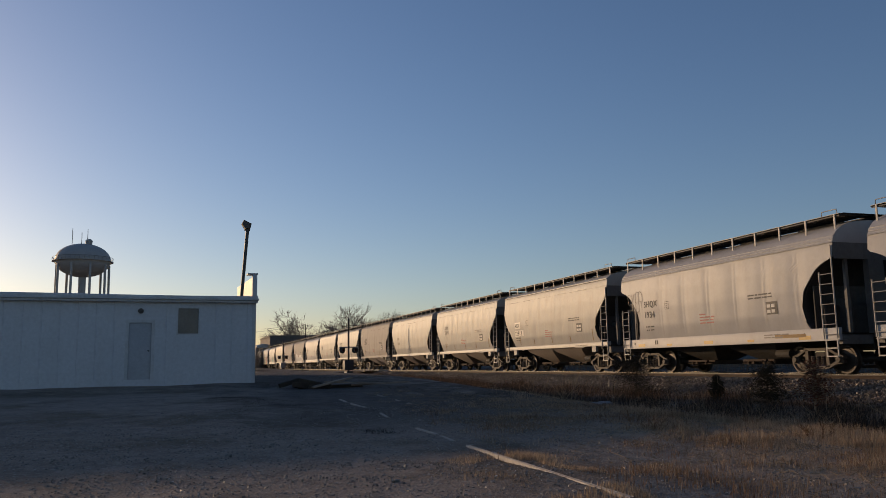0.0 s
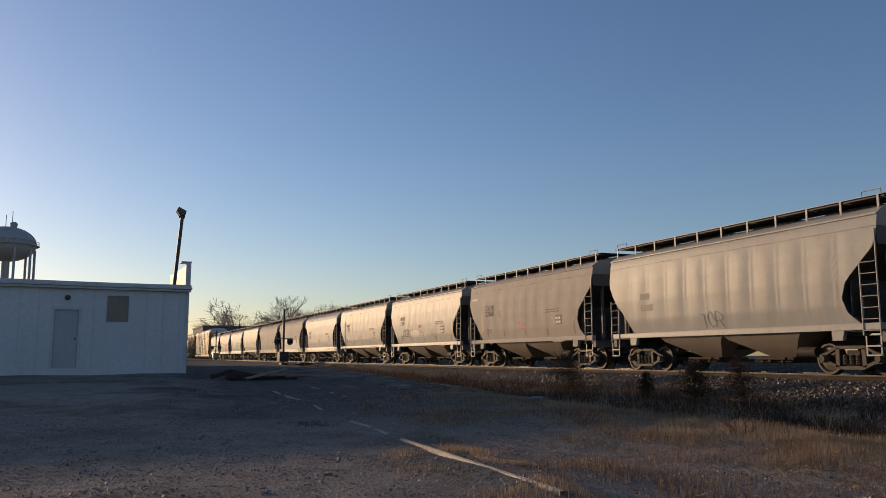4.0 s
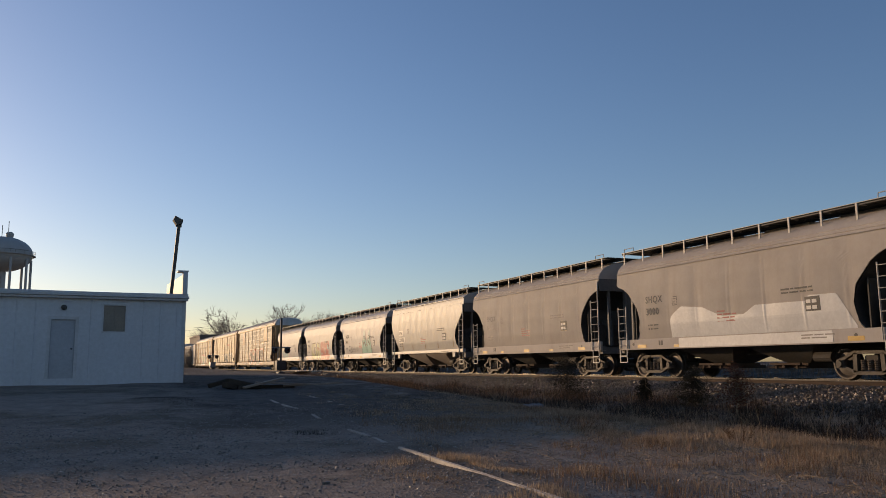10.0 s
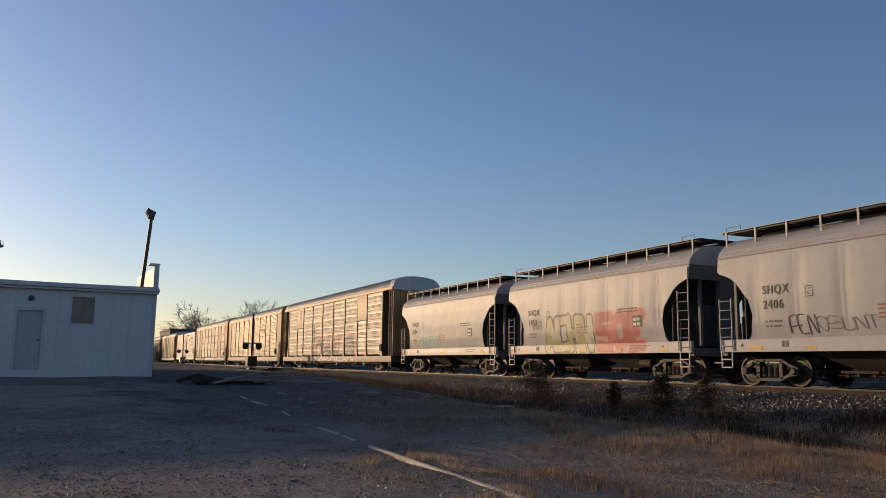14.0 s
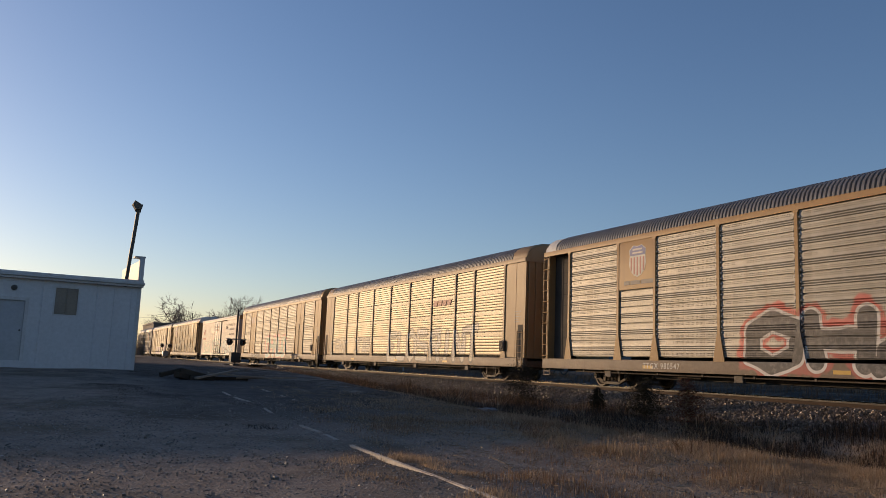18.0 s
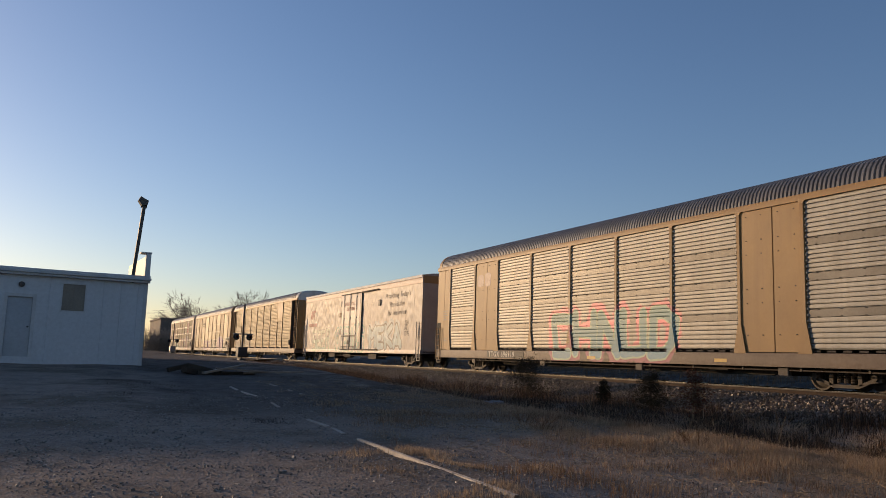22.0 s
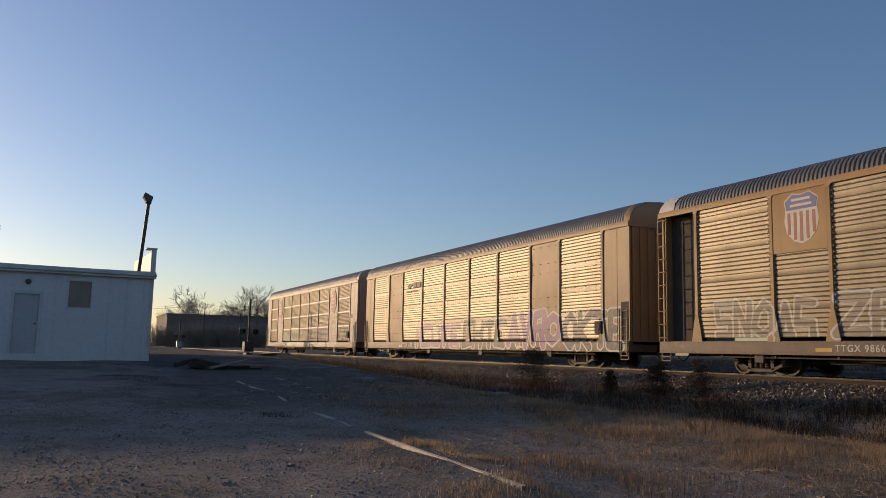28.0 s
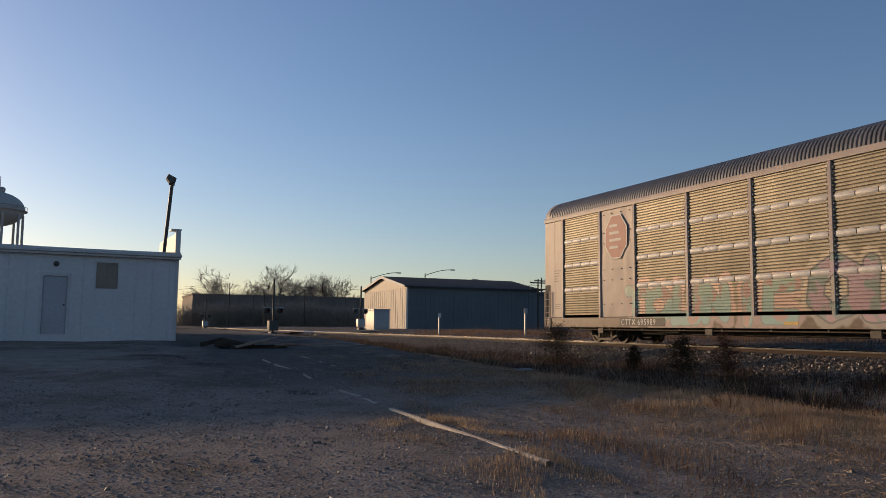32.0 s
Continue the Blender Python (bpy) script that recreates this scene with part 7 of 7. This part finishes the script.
def shield(car, y, z0, z1):
    """An emblem shaped as a shield: blue head, red and white stripes, no words."""
    h, w, x = z1 - z0, (z1 - z0) * 0.40, -PANEL_X - 0.066
    edge = [(0.0, 0.0), (0.45, 0.06), (0.85, 0.22), (1.0, 0.45), (0.92, 0.68), (1.0, 0.86), (0.72, 0.94), (0.5, 1.0), (0.0, 0.96)]
    full = edge + [(-a, b) for a, b in edge[-2:0:-1]]
    part("emblem", Geo().prism([(y + a * w, z0 + b * h) for a, b in full], 0, x, x + 0.004), WHITE_INK, car, "white shield emblem")
    head = [(y + a * w * 0.94, z0 + (0.02 + b * 0.96) * h) for a, b in full if b > 0.62]
    part("emblem_head", Geo().prism(head, 0, x - 0.004, x - 0.001), BLUE_INK, car)
    part("emblem_bar", Geo().box((x - 0.008, y - w * 0.55, z0 + 0.84 * h), (x - 0.005, y + w * 0.55, z0 + 0.89 * h)).box((x - 0.008, y - w * 0.62, z0 + 0.73 * h), (x - 0.005, y + w * 0.62, z0 + 0.78 * h)), WHITE_INK, car)
    g = Geo()
    for k in range(5):
        c = y + (-0.72 + k * 0.36) * w
        lo = z0 + (0.05 + 0.28 * abs(-0.72 + k * 0.36) ** 2) * h
        g.box((x - 0.004, c - 0.085 * w, lo), (x - 0.001, c + 0.085 * w, z0 + 0.62 * h))
    part("emblem_stripes", g, RED_INK, car)


N_LAYOUT = [("E", 1.5), ("L", 2.75), ("B", 2.15), ("L", 2.75), ("L", 2.75), ("L", 2.75), ("L", 2.75), ("L", 2.75), ("B", 2.1), ("L", 2.6), ("E", 1.4)]
F_LAYOUT = [("F" if a == "B" else a, b) for a, b in N_LAYOUT]
U_LAYOUT = [("R", 1.77), ("L", 3.0), ("S", 1.92), ("L", 2.85), ("L", 2.85), ("L", 2.85), ("L", 2.85), ("L", 2.85), ("S", 1.92), ("L", 3.0), ("R", 1.77)]
B_LAYOUT = [("E", 1.72), ("L", 2.85), ("L", 1.95), ("L", 2.75), ("L", 2.9), ("L", 2.8), ("L", 2.8), ("L", 2.85), ("L", 2.0), ("L", 2.9), ("E", 1.75)]
DARK_CAN, BONE, LILAC = (0.035, 0.04, 0.038), (0.50, 0.48, 0.44), (0.22, 0.115, 0.22)
TAG1 = [("OHAUR", 3.2, -6.6, 0.62, 2.45, [(0.05, 0.05, 0.05), (0.09, 0.085, 0.085)], (0.55, 0.53, 0.50), 0.26, 4, (0.36, 0.07, 0.055), 0.07)]
INKY = (0.05, 0.045, 0.04)
TAG2 = [("CPNT", 12.1, 8.6, 0.98, 1.95, [(0.34, 0.31, 0.26), (0.36, 0.33, 0.28)], INKY, 0.07, 3, None, 0.05), ("DFAR", 7.3, 4.5, 0.98, 2.1, [(0.38, 0.34, 0.28), (0.40, 0.37, 0.31)], INKY, 0.07, 5, None, 0.05),
        ("ELOS", 1.5, -4.0, 0.66, 2.45, [(0.40, 0.37, 0.31), (0.46, 0.43, 0.37)], INKY, 0.15, 7, None, 0.085), ("RINT", -4.3, -9.6, 0.66, 2.45, [(0.40, 0.37, 0.31), (0.46, 0.43, 0.37)], INKY, 0.15, 8, None, 0.085)]
TAG3 = [("CHNUD", 2.8, -4.4, 0.66, 2.5, [(0.20, 0.34, 0.38), (0.30, 0.42, 0.34)], (0.42, 0.52, 0.34), 0.17, 3, (0.46, 0.17, 0.19), 0.05)]
TAG5 = [("ICUTE", 5.6, -0.4, 0.62, 1.9, [LILAC, (0.27, 0.17, 0.26)], BONE, 0.17, 4, None, 0.05), ("CHTE", -0.6, -5.0, 0.62, 2.05, [DARK_CAN, (0.06, 0.075, 0.065)], BONE, 0.16, 5, None, 0.05),
        ("AVRO", -5.1, -9.3, 0.62, 2.3, [LILAC, (0.26, 0.15, 0.25)], BONE, 0.18, 6, None, 0.05), ("OKTE", -9.5, -13.4, 0.62, 2.2, [DARK_CAN, (0.06, 0.07, 0.06)], BONE, 0.16, 9, None, 0.05)]
TAG6 = [("TOUNIC", 8.0, -0.2, 0.66, 2.1, [(0.22, 0.38, 0.34), (0.36, 0.44, 0.33), (0.44, 0.28, 0.22)], (0.20, 0.26, 0.22), 0.2, 5, (0.40, 0.29, 0.25), 0.03),
        ("OUSNO", -0.4, -9.2, 0.66, 2.6, [(0.42, 0.27, 0.27), (0.44, 0.33, 0.34), (0.22, 0.27, 0.22)], (0.15, 0.15, 0.14), 0.24, 6, (0.36, 0.32, 0.26), 0.04), ("SNZE", -9.4, -12.3, 1.0, 2.4, [(0.40, 0.36, 0.29), (0.36, 0.33, 0.28)], INKY, 0.09, 8, None, 0.05)]

def rack_spec(front, rear, car):
    TRAIN.append((car, place_of_car(front, rear)))
    return car


def sprayed(tag, name, *paints):
    return [with_spray(p, p.name + name, tag) for p in paints]


p, s, q = sprayed(TAG1, "_tagged_red", RACK_YELLOW, BLUE_ZINC, SILL_BROWN)
rack_a = rack_spec(224.38, 255.45, make_rack("yellow auto rack car with punched bright panels and red spray", "punched", U_LAYOUT, p, s, RACK_ROOF, q, True, True, 0.75, TRIM_WHITE))
shield(rack_a, 7.9, 3.75, 4.85)
bars([(0.3, 0.5, 0.6)], FADED_INK, rack_a, 8.6, 3.5, "emblem_text", 0.1, 0.14, lambda z: PANEL_X + 0.062)
letters("TTGX 980547", 0.25, WHITE_INK, rack_a, 7.6, 0.69, -PANEL_X - 0.074)
p, s, q = sprayed(TAG2, "_tagged_brown", RACK_TAN, LOUVRE_ZINC, SILL_BROWN)
rack_b = rack_spec(257.02, 288.01, make_rack("tan auto rack car with silver louvres and brown sprayed letters", "slat", B_LAYOUT, p, s, RACK_ROOF, q, False, True, 1.15, RACK_TAN, sprayed(TAG2, "_tagged_brown", BRIGHT_BAND)[0]))
g = Geo()
for k in range(4):
    g.prism([(-4.6 - k * 0.52, 3.52), (-5.03 - k * 0.52, 3.52), (-5.15 - k * 0.52, 3.80), (-4.72 - k * 0.52, 3.80)], 0, -PANEL_X - 0.058, -PANEL_X - 0.054)
part("emblem", g, RED_INK, rack_b, "faded red slanted emblem")
p, s, q = sprayed(TAG3, "_tagged_teal", RACK_YELLOW, BLUE_ZINC, SILL_BROWN)
rack_c = rack_spec(289.29, 320.78, make_rack("yellow auto rack car with bright louvres and teal sprayed shapes", "slat", F_LAYOUT, p, s, RACK_ROOF, q, False, True, 0.35, RACK_YELLOW, sprayed(TAG3, "_tagged_teal", BAND_ZINC)[0]))
part("name_board", Geo().box((-PANEL_X - 0.076, 4.9, 0.63), (-PANEL_X - 0.072, 8.1, 0.93)), INK, rack_c)
letters("TTGX 696919", 0.33, WHITE_INK, rack_c, 7.95, 0.68, -PANEL_X - 0.08)
g = Geo()
patch(g, 8.95, 3.9, 4.5, lambda u: 0.3 * (1 - (2 * u - 1) ** 4) ** 0.5 + 0.01, lambda z: PANEL_X + 0.032)
patch(g, 8.25, 3.88, 4.55, lambda u: 0.28 * (1 - (2 * u - 1) ** 6) ** 0.5 + 0.01, lambda z: PANEL_X + 0.032)
part("emblem", g, REEFER_PINK, rack_c, "faded red emblem smudges", angle=0)


# -- the insulated car --
HALF_REEF = 11.6


def reef_bulge(y, z):
    """Dented sheets between upright riveted seams."""
    off = (y + 40) % 1.16 - 0.58
    seam = 0.020 * math.exp(-(off / 0.022) ** 2)
    panel = int((y + 40.58) // 1.16)
    dents = 0.022 * noise.noise((y * 1.9 + panel * 7.3, z * 1.7, 2.0)) + 0.016 * noise.noise((y * 3.6, z * 2.8 + panel * 3.1, 5.0)) + 0.006 * noise.noise((y * 7.5, z * 6.0, 9.0))
    calm = (1 - math.exp(-(off / 0.12) ** 2)) * max(0, min(1, (z - 0.9) * 2.5, (4.66 - z) * 3))
    return dents * calm * (1.25 if y > 1.5 else 0.9) + seam


def reef_side_geo(s):
    rows = []
    for i in range(581):
        y = -HALF_REEF + 2 * HALF_REEF * i / 580
        row = []
        for z in np.linspace(0.92, 4.62, 46):
            row.append((s * (1.50 + reef_bulge(y, z)), y, z))
        rows.append(row)
    return Geo().grid(rows)


def make_reefer():
    car = thing("insulated_box_car", "chalky white insulated box car with rumpled sides and sprayed letters", "freight car", "freight train")
    white, = sprayed([("SEER", 9.3, 4.9, 0.78, 2.5, [(0.15, 0.31, 0.25), (0.42, 0.43, 0.34)], (0.10, 0.10, 0.09), 0.13, 7, (0.42, 0.39, 0.33), 0.03), ("ODEUIS", 3.6, -2.4, 0.78, 2.5, [(0.40, 0.36, 0.31), (0.43, 0.39, 0.34), (0.12, 0.15, 0.2)], (0.05, 0.22, 0.18), 0.17, 11, None, 0.12),
                      ("MEKA", -3.3, -8.7, 0.9, 2.55, [(0.19, 0.33, 0.38), (0.36, 0.46, 0.47)], (0.02, 0.022, 0.025), 0.19, 8, (0.37, 0.43, 0.44), 0.08, -0.06)], "_tagged_green", REEFER_WHITE)
    for s in (-1, 1):
        part("side_wall", reef_side_geo(s), white if s < 0 else REEFER_WHITE, car, angle=60)
        part("upper_band", Geo().slab((min(s * 1.49, s * 1.52), -HALF_REEF, 4.42), (max(s * 1.49, s * 1.52), HALF_REEF, 4.74), 0.006), REEFER_PINK, car)
        part("eave_rail", Geo().slab((min(s * 1.47, s * 1.56), -HALF_REEF, 4.72), (max(s * 1.47, s * 1.56), HALF_REEF, 4.86), 0.012), TRIM_WHITE, car)
        part("side_sill", Geo().slab((min(s * 1.42, s * 1.54), -HALF_REEF, 0.72), (max(s * 1.42, s * 1.54), HALF_REEF, 0.94), 0.012), white, car)
        y = s * (HALF_REEF - 0.02)
        part("end_wall", Geo().prism([(-1.5, 0.75), (1.5, 0.75), (1.5, 4.85), (1.0, 4.94), (0, 5.0), (-1.0, 4.94), (-1.5, 4.85)], 1, y - 0.02, y + 0.02), REEFER_WHITE, car)
        part("end_band", Geo().box((-1.47, y - 0.024, 4.42), (1.47, y + 0.024, 4.82)), RACK_YELLOW, car)
        part("ladder", ladder_geo(-1.58, s * (HALF_REEF - 0.08), s * (HALF_REEF - 0.5), 0.5, 2.7 if s > 0 else 2.4, 7, 0.018), WHITE_IRON, car)
        part("step", stirrup_geo(-1.5, s * (HALF_REEF - 0.3), 0.35, 0.75), WHITE_IRON, car)
        add_truck(car, s * (HALF_REEF - 2.6), 1.75, 0.43)
    roof = Geo()
    roof.grid([[(x, y, z + (0.012 if k % 2 else 0)) for x, z in ((-1.5, 4.84), (-1.0, 4.93), (0, 5.0), (1.0, 4.93), (1.5, 4.84))] for k, y in enumerate(np.linspace(-HALF_REEF, HALF_REEF, 41))])
    part("roof", roof, ROOF_ZINC, car)
    # the plug door, its rods and its pocket track
    part("door", Geo().slab((-1.60, -1.7, 0.98), (-1.54, 2.05, 4.45), 0.02).box((-1.61, -1.7, 2.5), (-1.60, 2.05, 2.56)).box((-1.61, 0.45, 1.0), (-1.598, 0.5, 4.4)), white, car, "plug door with upright rods")
    part("door_track", Geo().box((-1.63, -5.0, 4.46), (-1.53, 2.2, 4.52)).box((-1.63, -5.0, 0.9), (-1.52, 2.2, 0.96)), DARK_FRAME, car)
    # Grey strip puts the shade of the recess beside the door into colour.
    part("door_edge", Geo().box((-1.60, -1.95, 0.98), (-1.50, -1.72, 4.45)), BAND_ZINC, car)
    for q in (-1.05, 0.2, 1.5):
        g = Geo().tube((-1.64, q, 0.95), (-1.64, q, 4.5), 0.022, 6)
        for z in (1.1, 1.9, 2.9, 4.2):
            g.box((-1.66, q - 0.05, z), (-1.6, q + 0.05, z + 0.08))
        part("door_rod", g, SIGNAL_SILVER, car)
    part("door_lower_frame", Geo().box((-1.625, -0.95, 1.75), (-1.602, 1.9, 1.82)).box((-1.625, -0.95, 1.06), (-1.602, 1.9, 1.12)).box((-1.625, 0.1, 1.1), (-1.602, 0.18, 1.8)).box((-1.65, 0.3, 1.25), (-1.60, 0.6, 1.5)), DARK_FRAME, car)
    for y0, z0 in ((-5.1, 3.5), (2.3, 3.75), (2.3, 1.9)):
        part("route_board", Geo().slab((-1.56, y0 - 0.18, z0), (-1.53, y0 + 0.18, z0 + 0.36), 0.01), INK, car)
    for words, q, z in (("Protecting Today's", -6.0, 3.86), ("Perishables", -6.75, 3.36), ("for tomorrow.", -6.5, 2.88)):
        letters(words, 0.42, FADED_INK, car, q, z, 0, skin=lambda z: 1.50, bold=0.004, slant=0.3)
    for word, z in (("CDI", 2.28), ("HEI", 2.0), ("CTIS", 1.72)):
        tag(car, word, -9.25, -9.85, z, z + 0.22, INK, 73, 0.035, lambda z: 1.5)
    letters("BEER BOTTLE", 0.3, RED_INK, car, 1.4, 3.75, -1.612)
    letters("CROSSING", 0.3, RED_INK, car, 0.95, 3.42, -1.612)
    g = Geo()
    patch(g, 9.7, 3.05, 3.75, lambda u: 0.34 * (1 - (2 * u - 1) ** 2) ** 0.5 + 0.01, lambda z: 1.502)
    patch(g, 9.15, 3.05, 3.75, lambda u: 0.1 + 0.2 * (u > 0.75), lambda z: 1.502)
    part("emblem", g, RED_INK, car, "faded red curved emblem", angle=0)
    bars([(0.5, 0.42, 0.5, 0.62)], RED_INK, car, 10.5, 2.55, "emblem_text", 0.1, 0.24, lambda z: 1.502)
    bars([(0.34,), (0.34,)], OCHRE, car, 2.75, 3.2, "yellow_marks", 0.16, 0.14, lambda z: 1.53)
    for ob in car.children:  # painted marks follow the rumpled side
        if ob.name.startswith(("lettering", "sprayed_", "emblem")) and min(v.co.x for v in ob.data.vertices) > -1.58:
            for v in ob.data.vertices:
                v.co.x -= reef_bulge(v.co.y, v.co.z)
    for ob in car.children:  # the body stands 5.1 m tall
        if not ob.name.startswith("truck"):
            for v in ob.data.vertices:
                v.co.z += max(0.0, v.co.z - 0.9) * 0.055
    part("centre_sill", Geo().box((-0.35, -HALF_REEF, 0.55), (0.35, HALF_REEF, 0.9)).box((-1.4, -HALF_REEF, 0.8), (1.4, HALF_REEF, 0.86)), DARK_FRAME, car)
    part("air_gear", Geo().tube((-1.0, 1.2, 0.55), (-1.0, 2.6, 0.55), 0.18, 10).box((-1.35, -4.4, 0.35), (-0.7, -3.0, 0.7)).tube((-1.2, -6, 0.52), (-1.2, 6, 0.52), 0.025, 6).box((-1.3, 4.2, 0.4), (-0.9, 5.6, 0.7)), DARK_FRAME, car)
    part("coupler", coupler_geo(HALF_REEF, 1.0), RUST_STEEL, car)
    return car


TRAIN.append((make_reefer(), place_of_car(323.01, 349.3)))
TAG4 = [("SNO", 11.2, 9.0, 0.98, 2.2, [(0.24, 0.2, 0.15), (0.27, 0.23, 0.17)], BONE, 0.10, 3, None, 0.05), ("AS", 8.9, 7.6, 0.75, 2.2, [(0.2, 0.17, 0.12), (0.24, 0.2, 0.15)], BONE, 0.10, 4, None, 0.05), ("ZEN", 7.1, 3.8, 0.98, 2.2, [(0.24, 0.2, 0.15), (0.27, 0.23, 0.17)], BONE, 0.12, 5, None, 0.05)]
rack_d = rack_spec(352.06, 383.1, make_rack("yellow auto rack car with dull grey panels and a shield emblem", "mesh", U_LAYOUT, *sprayed(TAG4, "_tagged_white", RACK_YELLOW, DULL_ZINC), RACK_ROOF, SILL_BROWN, True, True, 0.75, TRIM_WHITE))
shield(rack_d, 7.9, 3.55, 4.95)
letters("TTGX 986607", 0.24, WHITE_INK, rack_d, 7.0, 0.69, -PANEL_X - 0.074)
p, s, q = sprayed(TAG5, "_tagged_purple", RACK_TAN, LOUVRE_ZINC, SILL_BROWN)
rack_e = rack_spec(385.07, 415.57, make_rack("tan auto rack car with silver louvres and purple sprayed letters", "slat", N_LAYOUT, p, s, RACK_ROOF, q, False, True, 0.35, RACK_TAN, sprayed(TAG5, "_tagged_purple", BRIGHT_BAND)[0]))
letters("TTGX 698139", 0.33, WHITE_INK, rack_e, 7.3, 0.68, -PANEL_X - 0.08)
g = Geo()
for k, w in enumerate((0.9, 0.75, 0.6)):
    g.prism([(6.7, 4.0 + k * 0.11), (6.7 - w * 0.4, 4.0 + k * 0.11), (6.7 - w, 4.22 + k * 0.02), (6.7 - w * 0.5, 4.22 + k * 0.02)], 0, -PANEL_X - 0.06 - k * 0.003, -PANEL_X - 0.056 - k * 0.003)
part("emblem", g, INK, rack_e, "black slanted emblem")
bars([(0.5, 0.5)], INK, rack_e, 5.75, 4.02, "emblem_text", 0.2, 0.3, lambda z: PANEL_X + 0.055)
bars([(0.7, 0.85)], INK, rack_e, 6.7, 3.78, "emblem_text", 0.2, 0.1, lambda z: PANEL_X + 0.055)
p, s, q = sprayed(TAG6, "_tagged_green", RACK_PINK, LOUVRE_ZINC, SILL_BROWN)
rack_f = rack_spec(417.50, 448.54, make_rack("pinkish grey auto rack car with green sprayed letters", "tab", N_LAYOUT, p, s, RACK_ROOF, q, False, False, 0.35, RACK_PINK))
part("name_board", Geo().box((-PANEL_X - 0.076, 5.6, 0.63), (-PANEL_X - 0.072, 8.2, 0.93)), INK, rack_f)
letters("CTTX 695989", 0.29, WHITE_INK, rack_f, 8.1, 0.68, -PANEL_X - 0.08)
for yy in (8.4, -8.12):
    oct_ = [(yy + 0.76 * math.cos(math.pi / 8 + k * math.pi / 4), 3.95 + 0.90 * math.sin(math.pi / 8 + k * math.pi / 4)) for k in range(8)]
    inner = [(yy + 0.70 * math.cos(math.pi / 8 + k * math.pi / 4), 3.95 + 0.84 * math.sin(math.pi / 8 + k * math.pi / 4)) for k in range(8)]
    part("emblem", Geo().prism(oct_, 0, -PANEL_X - 0.070, -PANEL_X - 0.062), WHITE_INK, rack_f, "red eight-sided emblem")
    part("emblem_field", Geo().prism(inner, 0, -PANEL_X - 0.075, -PANEL_X - 0.071), RED_INK, rack_f)
    bars([(0.5,), (0.62,), (0.75,), (0.55,)], WHITE_INK, rack_f, yy + 0.40, 4.32, "emblem_bars", 0.27, 0.1, lambda z: PANEL_X + 0.072)
letters("BI", 0.42, INK, rack_f, -12.35, 2.6, -PANEL_X - 0.06)
rack_f.scale.y = 0.98  # a shorter car than the others
part("end_of_train_device", Geo().slab((-0.15, HALF_RACK + 0.55, 0.9), (0.15, HALF_RACK + 0.75, 1.3), 0.02), SIGNAL_SILVER, rack_f)


def motions():
    for car, start in TRAIN:
        walk(car, [(t, pose(TRACK_X, start - s, RAIL_Z)) for t, s in TRAVEL])


motions()
